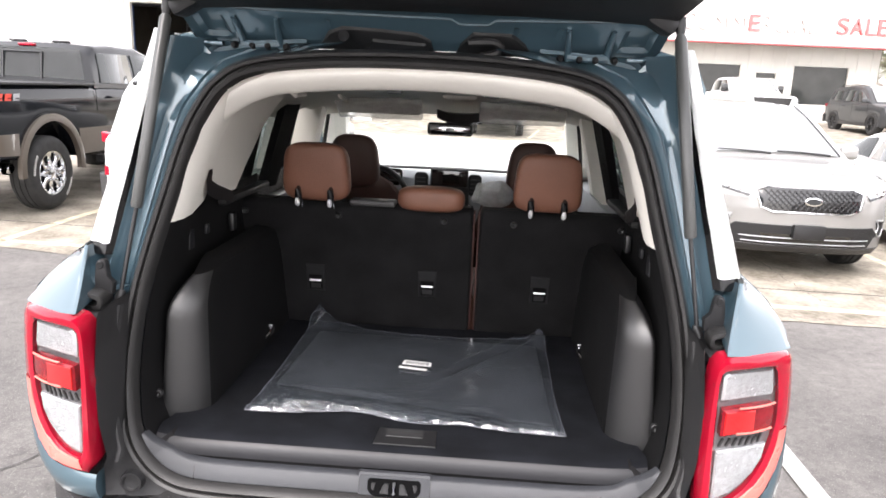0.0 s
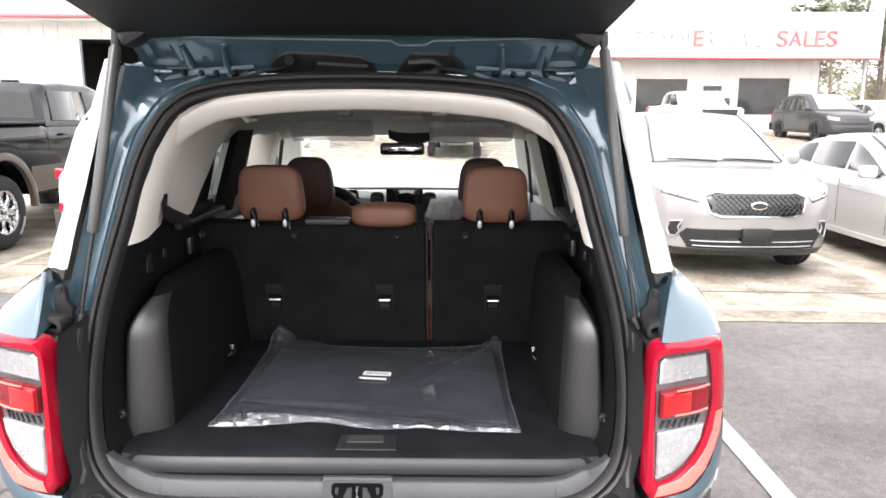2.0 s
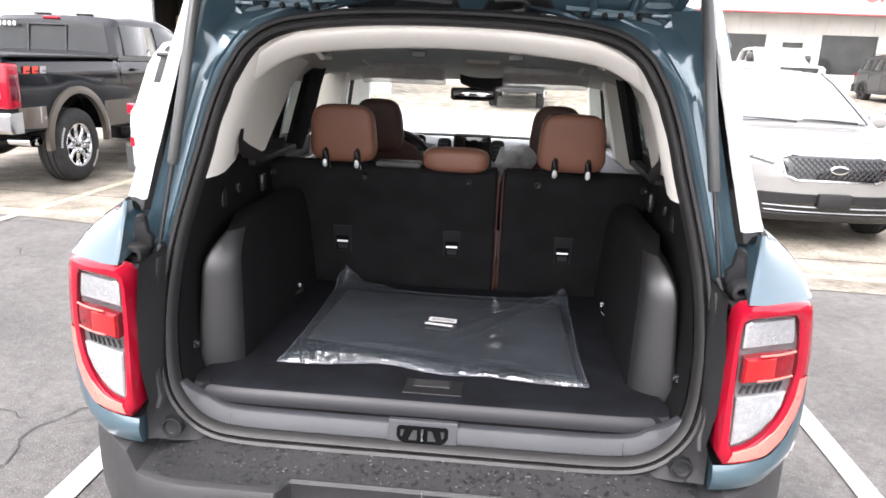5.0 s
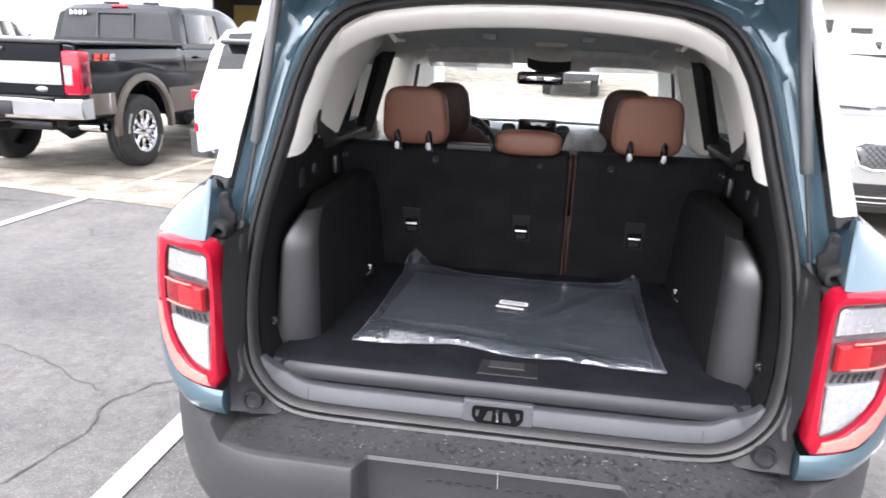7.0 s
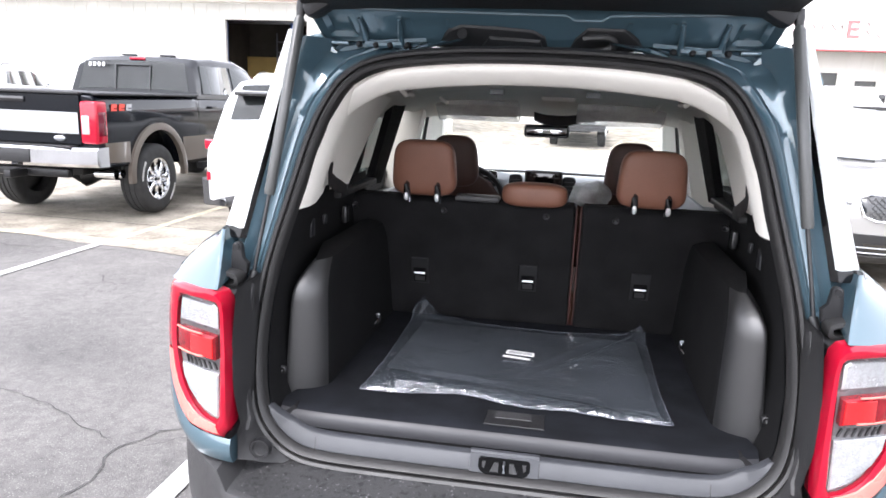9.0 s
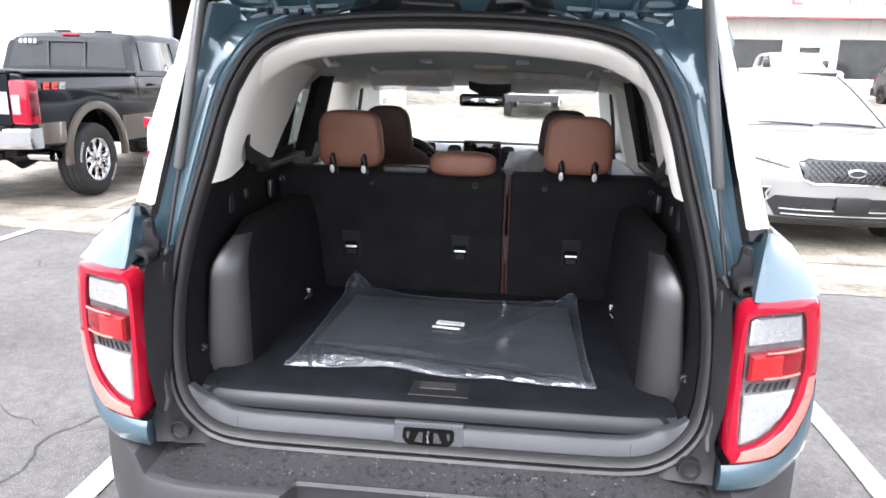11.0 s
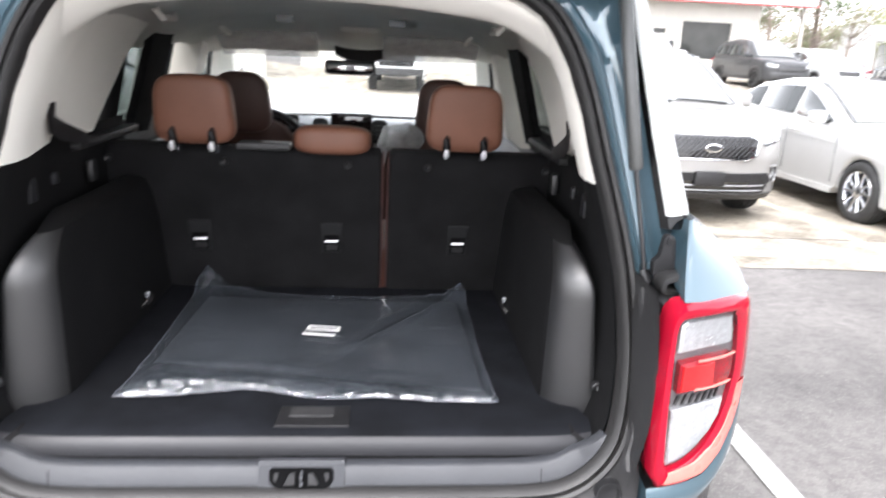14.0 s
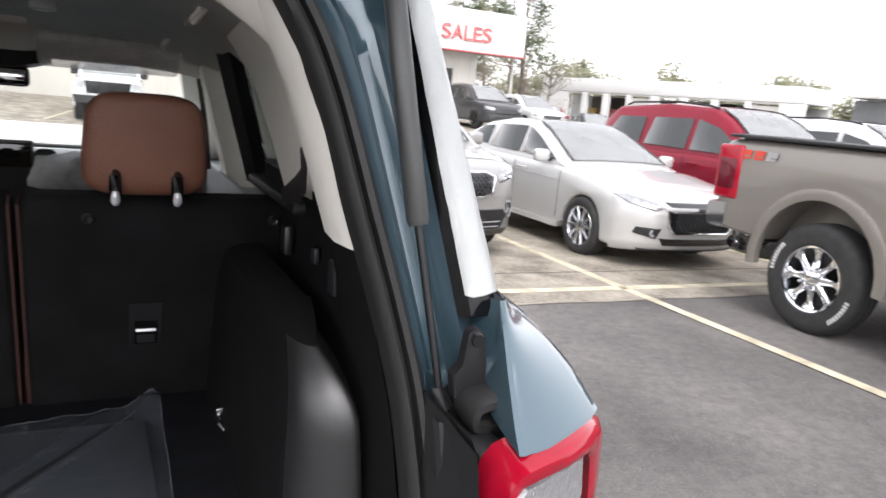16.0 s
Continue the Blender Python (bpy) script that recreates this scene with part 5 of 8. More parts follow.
part("load_floor_pan", B((0, 0.66, 0.60), (1.12, 0.94, 0.28), 0.03), PLASTIC_D, suv)

# rear seat: 60/40 backrests
def seat_y(z):
    return 1.04 - 0.25 * (z - 0.965)


def backrest(x0, x1, nm):
    bm, rings = bmesh.new(), []
    for z in (0.765, 0.80, 0.95, 1.1, 1.2, 1.245, 1.262, 1.270):
        t = max(0, (z - 1.22) / 0.05)
        ins, dy = 0.012 * t * t, 0.035 * t * t
        a, b = x0 + ins, x1 - ins
        y = seat_y(z)
        rings.append([(a + 0.012, y + dy, z), (lerp(a, b, 0.3), y + dy - 0.002, z), (lerp(a, b, 0.7), y + dy - 0.002, z), (b - 0.012, y + dy, z), (b, y + dy + 0.015, z), (b, y + 0.13 - dy, z), (a, y + 0.13 - dy, z), (a, y + dy + 0.015, z)])
    loft(bm, rings)
    return part(nm, bm, CARPET, suv, "black carpet-backed rear seat backrest")


big = backrest(-0.70, 0.152, "rear_backrest")
small = backrest(0.166, 0.70, "rear_backrest")
for par, x in ((big, 0.151), (small, 0.167)):
    bm = tube(bmesh.new(), [(x, seat_y(z) + 0.012 + (0.03 if z > 1.25 else 0), z) for z in (0.77, 0.9, 1.05, 1.2, 1.25, 1.262)], 0.0028, 8)
    part("piping", bm, PIPING, par, "copper-brown leather edging")
for par, x in ((big, -0.418), (big, -0.008), (small, 0.398)):
    bm = slab(bmesh.new(), [(x - 0.033, 0.926), (x + 0.033, 0.926), (x + 0.034, 1.031), (x - 0.034, 1.031)], lambda a, b, d: (a, seat_y(b) - d - 0.001, b), 0.004, 0.003)
    la = part("latch", bm, LATCH, par, "black anchor bezel with chrome bar")
    # the bezel's hole is a raised plate, its darkness put into the colour
    bm = slab(bmesh.new(), [(x - 0.023, 0.934), (x + 0.023, 0.934), (x + 0.023, 0.990), (x - 0.023, 0.990)], lambda a, b, d: (a, seat_y(b) - d - 0.0072, b), 0.002)
    part("recess", bm, HOLE_SHADE, la)
    part("pad", slab(bmesh.new(), [(x - 0.018, 0.938), (x + 0.018, 0.938), (x + 0.018, 0.957), (x - 0.018, 0.957)], lambda a, b, d: (a, seat_y(b) - d - 0.0095, b), 0.002), PLASTIC_D, la)
    bm = B((x, seat_y(0.970) - 0.014, 0.970), (0.042, 0.006, 0.0075), 0.002, 2, Matrix.Rotation(-0.35, 4, "X"))
    part("anchor_bar", bm, BAR, la, "bright steel anchor bar")
for par, x in ((big, -0.66), (big, -0.325), (big, 0.045), (small, 0.288), (small, 0.655)):
    bm = lathe(bmesh.new(), [(0.004, 0.0), (-0.004, 0.004), (-0.006, 0.008), (-0.003, 0.011), (0.006, 0.012)], (x, seat_y(1.224), 1.224), "y", 14)
    part("button", bm, SATIN, par, "small round release button")


def cushion(c, sx, sy, sz, pw=3.2, n=18, m=14, taper=0.0, lean=0.0):
    """A padded pillow form."""
    bm, rings = bmesh.new(), []
    for i in range(m + 1):
        v = -math.pi / 2 + math.pi * i / m
        cz = math.copysign(abs(math.sin(v)) ** (2 / pw), math.sin(v))
        cr = abs(math.cos(v)) ** (2 / pw)
        ring = []
        for k in range(n):
            u = 2 * math.pi * k / n
            cx = math.copysign(abs(math.cos(u)) ** (2 / pw), math.cos(u)) * cr
            cy = math.copysign(abs(math.sin(u)) ** (2 / pw), math.sin(u)) * cr
            w = 1 + taper * cz
            ring.append((c[0] + sx * cx * w, c[1] + sy * cy + lean * cz, c[2] + sz * cz))
        rings.append(ring)
    loft(bm, rings)
    return bm


for x, par in ((-0.392, big), (0.392, small)):
    hr = part("headrest", cushion((x, 0.935, 1.380), 0.112, 0.045, 0.099, 4.3, 36, 24, -0.065, -0.012), LEATHER, par, "brown leather headrest", 70)
    for dx in (-0.055, 0.055):
        bm = tube(bmesh.new(), [(x + dx, 0.955, 1.255), (x + dx, 0.94, 1.29), (x + dx, 0.925, 1.32)], 0.006, 8)
        part("post", bm, CHROME, hr)
        bm = bmesh.new()
        tube(bm, [(x + dx, 0.906, 1.278), (x + dx, 0.896, 1.30), (x + dx, 0.893, 1.322), (x + dx, 0.905, 1.335)], [0.011, 0.0125, 0.011, 0.006], 10)
        part("post_collar", bm, GLOSSBLACK, hr)
        bm = tube(bmesh.new(), [(x + dx, 0.890, 1.270), (x + dx, 0.884, 1.276), (x + dx, 0.881, 1.286), (x + dx, 0.882, 1.294)], [0.006, 0.0085, 0.008, 0.005], 10)
        part("post", bm, BAR, hr)
part("headrest", cushion((0.0, 0.965, 1.302), 0.116, 0.05, 0.043, 3.4, 24, 14), LEATHER, big, "low brown leather centre headrest", 70)
part("belt_bezel", B((-0.205, 0.995, 1.274), (0.16, 0.07, 0.022), 0.008), PLASTIC, big)
part("rear_cushion", B((0, 1.42, 0.82), (1.3, 0.52, 0.16), 0.05, 3), LEATHER, suv, "brown leather rear seat cushion")

for s in (-1, 1):
    bm = B((s * 0.700, 2.08, 0.84), (0.022, 1.84, 0.72), 0.008)
    dc = part("door_card", bm, DASH, suv, "grey inner door trim")
    part("window_channel", tube(bmesh.new(), [(s * 0.668, 2.16, 1.20), (s * 0.648, 2.15, 1.38), (s * 0.618, 2.13, 1.56)], 0.010, 6), PLASTIC_D, dc)
    part("window_ledge", B((s * 0.772, 2.08, 1.158), (0.13, 1.84, 0.012), 0.004), DASH, dc)
    part("armrest", B((s * 0.672, 1.68, 0.92), (0.05, 0.50, 0.06), 0.015, 3), PLASTIC_D, dc)
part("cabin_floor", B((0, 2.0, 0.475), (1.38, 2.3, 0.03), 0.01), CARPET, suv, "black cabin carpet")

# front seats
for x in (-0.40, 0.385):
    bm, rings = bmesh.new(), []
    for z, w, d in ((0.70, 0.24, 0.08), (0.85, 0.255, 0.075), (1.05, 0.25, 0.065), (1.18, 0.22, 0.055), (1.25, 0.17, 0.045), (1.285, 0.11, 0.03)):
        yc = 2.0 - 0.32 * (z - 0.7) / 0.6
        rings.append([(x + w * math.cos(a) * (1 if abs(math.cos(a)) < 0.7 else 0.97), yc + d * math.sin(a), z) for a in np.linspace(0, 2 * math.pi, 17)[:-1]])
    loft(bm, rings)
    fs = part("front_seat", bm, LEATHER_D, suv, "dark brown leather front seat")
    part("headrest", cushion((x, 1.665, 1.345), 0.110, 0.05, 0.118, 3.4, 24, 16, -0.10, -0.015), LEATHER_D, fs, "dark brown leather headrest", 70)
    part("seat_cushion", B((x, 2.22, 0.74), (0.5, 0.5, 0.16), 0.05, 3), LEATHER_D, fs)
    if x > 0:
        bm = cushion((x - 0.165, 1.68, 1.225), 0.085, 0.08, 0.055, 2.4, 36, 20)
        for v in bm.verts:
            v.co += Vector((noise.noise(v.co * 22), noise.noise(v.co * 22 + Vector((7, 3, 1))), noise.noise(v.co * 18 + Vector((1, 9, 4))))) * 0.022
        part("seat_wrap", bm, POLY_MILK, fs, "clear crumpled plastic seat wrap")

# dashboard
bm, rings = bmesh.new(), []
for x in np.linspace(-0.70, 0.70, 29):
    hump = 0.03 * math.exp(-((x + 0.38) / 0.16) ** 2)
    rings.append([(x, 2.42, 0.95), (x, 2.38, 1.10), (x, 2.40, 1.175 + hump), (x, 2.46, 1.205 + hump), (x, 2.62, 1.205), (x, 2.90, 1.165), (x, 2.9, 0.9)])
loft(bm, rings, False, False)
dash = part("dashboard", bm, DASH, suv, "light grey soft-touch dashboard", 50)
bm = B((-0.012, 2.355, 1.205), (0.205, 0.022, 0.100), 0.008)
scr = part("screen", bm, PLASTIC_D, dash, "centre touchscreen")
part("display", B((-0.012, 2.342, 1.206), (0.19, 0.004, 0.084), 0.002), SCREEN, scr)
for x in (-0.165, 0.125):
    bm = bmesh.new()
    box(bm, (x, 2.385, 1.165), (0.075, 0.03, 0.12), 0.024, 3)
    v = part("air_vent", bm, PLASTIC_D, dash, "black air vent")
    for k in range(4):
        part("slat", B((x, 2.366, 1.13 + k * 0.022), (0.05, 0.006, 0.005)), SATIN, v)
part("console_panel", B((-0.02, 2.40, 1.06), (0.24, 0.06, 0.20), 0.02), PLASTIC_D, dash)
bm = B((-0.40, 2.36, 1.195), (0.27, 0.03, 0.09), 0.02)
part("instrument_cluster", bm, SCREEN, dash)
bm = bmesh.new()
ring = []
c = Vector((-0.40, 2.16, 1.115))
for k in range(28):
    a = 2 * math.pi * k / 28
    ring.append(c + Vector((0.185 * math.cos(a), -0.08 * math.sin(a) * 0.9, 0.165 * math.sin(a))))
tube(bm, ring + [ring[0]], 0.015, 8, False)
wheel_s = part("steering_wheel", bm, PLASTIC_D, suv, "black leather steering wheel")
part("hub", B((-0.40, 2.17, 1.10), (0.16, 0.05, 0.12), 0.03, 3), PLASTIC_D, wheel_s)
for q in (-1, 1):
    part("spoke", B((-0.40 + q * 0.12, 2.165, 1.11), (0.14, 0.02, 0.035), 0.008), SILVER_PL, wheel_s)

# tailgate, raised
TILT_G = -15
gate_rot = Matrix.Translation((0, 0.455, 1.79)) @ Matrix.Rotation(radians(TILT_G), 4, "X")


def gate(p):
    """Tailgate's own place: x across, u away from the hinge, v below the hinge plane."""
    return gate_rot @ Vector((p[0], -p[1], -p[2]))


FRV = [(-0.012, 0.014), (0.0, 0.016), (0.03, 0.004), (0.06, -0.012), (0.10, -0.030), (0.125, -0.044), (0.16, -0.056)]


def fv(u):
    """Depth of the inner steel frame."""
    return ramp_at(u, FRV)


bm, rings = bmesh.new(), []
for u, w, v in ((-0.03, 0.58, -0.05), (0.02, 0.605, -0.085), (0.12, 0.622, -0.125), (0.4, 0.66, -0.14), (0.7, 0.705, -0.13), (0.9, 0.715, -0.10), (1.0, 0.66, -0.06)):
    rings.append([tuple(gate((x, u, v - 0.02 * (1 - (x / w) ** 2)))) for x in np.linspace(-w, w, 13)])
loft(bm, rings, False, False)
bmesh.ops.solidify(bm, geom=bm.faces[:], thickness=0.012)
tg = part("tailgate", bm, BLUE, suv, "raised tailgate, blue-grey with a black inner panel")
# inner steel frame near the hinge, with pressed pockets
bm, rings = bmesh.new(), []
for u in (-0.012, -0.006, 0.0, 0.015, 0.022, 0.04, 0.055, 0.075, 0.082, 0.10, 0.125, 0.16):
    w = 0.595 + 0.03 * u / 0.15
    row = []
    for x in np.linspace(-w, w, 91):
        a = abs(x)
        pocket = 0.010 if (0.505 < a < 0.572 and 0.018 < u < 0.08) else 0.0
        pocket += 0.008 if (0.24 < a < 0.34 and 0.03 < u < 0.08) else 0.0
        row.append(tuple(gate((x, u, fv(u) - pocket + 0.004 * (1 - (x / w) ** 2)))))
    rings.append(row)
loft(bm, rings, False, False)
part("inner_frame", bm, BLUE, tg, "glossy blue pressed inner frame of the tailgate", 25)
bm, rings = bmesh.new(), []
for u, v, w in ((0.118, -0.062, 0.56), (0.116, -0.034, 0.575), (0.13, -0.026, 0.59), (0.2, -0.028, 0.612), (0.4, -0.034, 0.65), (0.75, -0.036, 0.695), (0.95, -0.05, 0.68), (0.985, -0.09, 0.66)):
    rings.append([tuple(gate((x, u + 0.022 * (1 - (x / w) ** 2) - 0.012, v + 0.006 * (abs(x) / w) ** 6))) for x in np.linspace(-w, w, 33)])
loft(bm, rings, False, False)
part("inner_panel", bm, PLASTIC_D, tg, "black plastic tailgate lining", 40)
for s in (-1, 1):
    bm, rings = bmesh.new(), []
    for u in np.linspace(0.0, 0.98, 12):
        w = ramp_at(u, [(0, 0.60), (0.12, 0.622), (0.7, 0.705), (0.98, 0.68)])
        v = min(-0.02, fv(min(u, 0.16)) + 0.02)
        rings.append([tuple(gate((s * a, u, q))) for a, q in ((w + 0.004, -0.13), (w - 0.002, -0.08), (w - 0.012, v - 0.012), (w - 0.04, v))])
    loft(bm, rings, False, False)
    part("side_flange", bm, PLASTIC_D, tg)
    # corner block by the strut
    bm = bmesh.new()
    box(bm, gate((s * 0.575, 0.128, -0.030)), (0.075, 0.075, 0.045), 0.016, 2, Matrix.Rotation(s * 0.5, 4, "Y"))
    part("strut_mount", bm, PLASTIC_D, tg)
    # hinge
    bm = bmesh.new()
    for dx in (-0.050, 0.050):
        tube(bm, [(s * 0.42 + dx, 0.440, 1.758), (s * 0.42 + dx, 0.432, 1.776), gate((s * 0.42 + dx, 0.035, 0.012)), gate((s * 0.42 + dx * 1.1, 0.085, -0.016))], [0.009, 0.010, 0.009, 0.006], 8)
    tube(bm, [(s * 0.42 - 0.05, 0.434, 1.768), (s * 0.42, 0.430, 1.764), (s * 0.42 + 0.05, 0.434, 1.768)], 0.011, 8)
    hg = part("hinge", bm, BLUE, tg, "body-coloured tailgate hinge")
    for dx in (-0.068, -0.02, 0.02, 0.068):
        part("bolt", lathe(bmesh.new(), [(-0.012, 0.0), (-0.012, 0.006), (-0.004, 0.008), (0.004, 0.010)], (s * 0.42 + dx, 0.424, 1.762), "y", 8), LATCH, hg)
    part("clip", B((s * 0.54, 0.420, 1.764), (0.05, 0.02, 0.010), 0.003), BLUE, tg)
# wiring recess between the hinges, its darkness drawn as raised black plates
on_fr = lambda a, b, d: tuple(gate((a, b, fv(b) + d)))
bm = slab(bmesh.new(), [(-0.275, -0.006), (-0.14, -0.008), (0.03, -0.008), (0.022, 0.035), (-0.01, 0.054), (-0.10, 0.062), (-0.20, 0.066), (-0.235, 0.05)], on_fr, 0.010, 0.003)
cov = part("wiring_recess_plate", bm, PLASTIC_D, tg, "raised black plate drawn for the dark wiring recess")
bm = slab(bmesh.new(), [(0.085, -0.008), (0.285, -0.006), (0.262, 0.03), (0.225, 0.062), (0.13, 0.064), (0.10, 0.03)], on_fr, 0.010, 0.003)
part("wiring_recess_plate", bm, PLASTIC_D, tg, "raised black plate drawn for the dark wiring recess")
bm = slab(bmesh.new(), [(-0.15, 0.008), (0.018, 0.008), (0.010, 0.036), (-0.125, 0.044)], lambda a, b, d: on_fr(a, b, d + 0.014), 0.006, 0.003)
part("lid", bm, PLASTIC_D, cov)
bm = tube(bmesh.new(), smooth_path([on_fr(0.02, 0.004, 0.022), on_fr(0.08, 0.010, 0.026), on_fr(0.14, 0.016, 0.028), on_fr(0.20, 0.032, 0.024), on_fr(0.185, 0.055, 0.022), on_fr(0.12, 0.052, 0.022)], 5), 0.010, 8)
part("wiring_grommet", bm, RUBBER, cov, "ribbed black wiring grommet")
bm = lathe(bmesh.new(), [(0.02, 0.008), (0.0, 0.012), (-0.012, 0.014), (-0.014, 0.0)], on_fr(-0.195, 0.055, 0.02), "y", 12)
part("grommet", bm, LATCH, cov)
bm = tube(bmesh.new(), [on_fr(x, u, 0.003) for x, u in ((-0.55, 0.112), (-0.3, 0.105), (0.075, 0.100), (0.095, 0.085), (0.165, 0.085), (0.185, 0.100), (0.35, 0.105), (0.55, 0.112))], 0.004, 6)
part("seam", bm, BLUE, cov)


def wheel(r, w, rim_r, spokes, tyre_mat, rim_mat, letters=False):
    """Meshes of a road wheel on its own axle (x outwards): tyre, rim, spokes, hub."""
    def mesh(bm, nm, mat):
        ob = part(nm, bm, mat)
        me = ob.data
        bpy.data.objects.remove(ob)
        return me
    bm = lathe(bmesh.new(), [(-w / 2, rim_r), (-w / 2, r * 0.9), (-w * 0.42, r * 0.97), (-w * 0.3, r), (-w * 0.27, r), (-w * 0.26, r - 0.010), (-w * 0.22, r - 0.010), (-w * 0.21, r), (-w * 0.03, r), (-w * 0.02, r - 0.010), (w * 0.02, r - 0.010), (w * 0.03, r), (w * 0.21, r), (w * 0.22, r - 0.010), (w * 0.26, r - 0.010), (w * 0.27, r), (w * 0.3, r), (w * 0.42, r * 0.97), (w / 2, r * 0.9), (w / 2 + 0.004, (r + rim_r) / 2), (w / 2, rim_r + 0.012), (w * 0.46, rim_r), (w * 0.3, rim_r - 0.01), (-w / 2, rim_r)], (0, 0, 0), "x", 40)
    out = [("tyre", mesh(bm, "tyre", tyre_mat))]
    bm = lathe(bmesh.new(), [(w * 0.46, rim_r), (w * 0.49, rim_r - 0.004), (w * 0.47, rim_r - 0.02), (w * 0.30, rim_r - 0.035), (-w * 0.2, rim_r - 0.05)], (0, 0, 0), "x", 36)
    out.append(("rim", mesh(bm, "rim", rim_mat)))
    bm = bmesh.new()
    for k in range(spokes):
        a = 2 * math.pi * k / spokes
        if spokes == 8:
            d, side = Vector((0, math.cos(a), math.sin(a))), Vector((0, -math.sin(a), math.cos(a)))
            rings = []
            for q, h, x in ((0.04, 0.016, 0.42), (0.08, 0.030, 0.41), (0.115, 0.030, 0.37), (0.15, 0.024, 0.35), (0.185, 0.026, 0.36), (0.215, 0.040, 0.39), (0.238, 0.066, 0.42), (rim_r - 0.006, 0.098, 0.45)):
                c = d * q + Vector((w * x, 0, 0))
                rings.append([c + side * h * u + Vector((t - 0.012 * abs(u) * (q > 0.2), 0, 0)) for u, t in ((-1, -0.05), (-1, -0.006), (-0.6, 0.006), (-0.2, 0.002), (0.2, 0.002), (0.6, 0.006), (1, -0.006), (1, -0.05))])
            loft(bm, rings)
            continue
        for da in ((-0.16, 0.16) if spokes < 8 else (0.0,)):
            c, sn = math.cos(a + da * 0.9), math.sin(a + da * 0.9)
            c2, s2 = math.cos(a + da * 0.35), math.sin(a + da * 0.35)
            p0, p1 = Vector((w * 0.40, 0.05 * c2, 0.05 * s2)), Vector((w * 0.44, (rim_r - 0.008) * c, (rim_r - 0.008) * sn))
            d = (p1 - p0).normalized()
            side = d.cross(Vector((1, 0, 0))).normalized()
            hw0, hw1 = (0.020, 0.026) if spokes < 8 else (0.018, 0.016)
            loft(bm, [[p + side * h * q + Vector((t, 0, 0)) for q, t in ((-1, -0.03), (-1, 0), (-0.5, 0.012), (0.5, 0.012), (1, 0), (1, -0.03))] for p, h in ((p0, hw0), (p1, hw1))])
    out.append(("spokes", mesh(bm, "spokes", rim_mat)))
    bm = lathe(bmesh.new(), [(w * 0.2, 0.09), (w * 0.42, 0.075), (w * 0.46, 0.06), (w * 0.5, 0.03), (w * 0.5, 0.0)], (0, 0, 0), "x", 20)
    if spokes == 8:
        for k in range(8):
            a = 2 * math.pi * (k + 0.5) / 8
            lathe(bm, [(w * 0.42, 0.013), (w * 0.56, 0.012), (w * 0.58, 0.0)], (0, 0.085 * math.cos(a), 0.085 * math.sin(a)), "x", 8)
    out.append(("hub", mesh(bm, "hub", rim_mat)))
    bm = lathe(bmesh.new(), [(-w * 0.1, 0.0), (-w * 0.1, rim_r - 0.03)], (0, 0, 0), "x", 24)
    out.append(("brake_disc", mesh(bm, "brake_disc", BLACKMET)))
    if letters:
        for a0, n in ((2.5, 9), (5.4, 9)):
            bm = bmesh.new()
            for k in range(n):
                a = a0 + k * 0.075
                rr = (r + rim_r) / 2 + 0.012
                box(bm, (w / 2 + 0.004, rr * math.cos(a), rr * math.sin(a)), (0.003, 0.018, 0.034), 0, 1, Matrix.Rotation(a - math.pi / 2, 4, "X"))
            out.append(("raised_mark", mesh(bm, "raised_mark", TYRE_L)))
    return out


def put_wheels(parent, kit, half, axles):
    for y in axles:
        for s in (-1, 1):
            first = None
            for nm, me in kit:
                o = new("wheel" if nm == "tyre" else nm, me)
                if first is None:
                    o.parent, first = parent, o
                    r = max(v.co.z for v in me.vertices)
                    o.matrix_basis = pose(s * half, y, r - 0.005, 0, 0, 0 if s > 0 else 180)
                else:
                    o.parent = first


SUVKIT = wheel(0.345, 0.22, 0.235, 5, TYRE, BLACKMET)
put_wheels(suv, SUVKIT, 0.80, (0.80, 3.47))

# mat in its clear bag on the cargo floor
bag = empty("bagged_mat", pose(0, 0, 0.7935), "black rubber cargo mat sealed in a crumpled clear plastic bag", "bag")
MQ = [(-0.40, 0.46), (0.40, 0.31), (0.39, 0.95), (-0.38, 0.96)]


def quad(u, v):
    a = Vector(MQ[0]).lerp(Vector(MQ[1]), u)
    b = Vector(MQ[3]).lerp(Vector(MQ[2]), u)
    return a.lerp(b, v)


bm = bmesh.new()
vs = [[bm.verts.new((*quad(0.0 + 1.0 * i / 24, 0.02 + 0.95 * j / 18), 0.0095 + 0.002 * noise.noise(Vector((i * 0.3, j * 0.3, 0))))) for i in range(25)] for j in range(19)]
for a, b in zip(vs, vs[1:]):
    for i in range(24):
        bm.faces.new((a[i], a[i + 1], b[i + 1], b[i]))
bmesh.ops.solidify(bm, geom=bm.faces[:], thickness=0.006)
part("cargo_mat", bm, MAT_RUB, bag, "folded dark grey rubber mat")
BQ = [(-0.438, 0.298), (0.432, 0.276), (0.424, 1.005), (-0.428, 1.045)]
bm, grid = bmesh.new(), []
NI, NJ = 220, 160


def ridge(x, y, k, seed):
    """Sharp creases, 0 to 1."""
    return (1 - abs(noise.noise(Vector((x * k, y * k, seed)))) * 2.2)


def pleat(q):
    """A folded strip's zigzag, -1 to 1."""
    return 4 * abs(q - math.floor(q) - 0.5) - 1


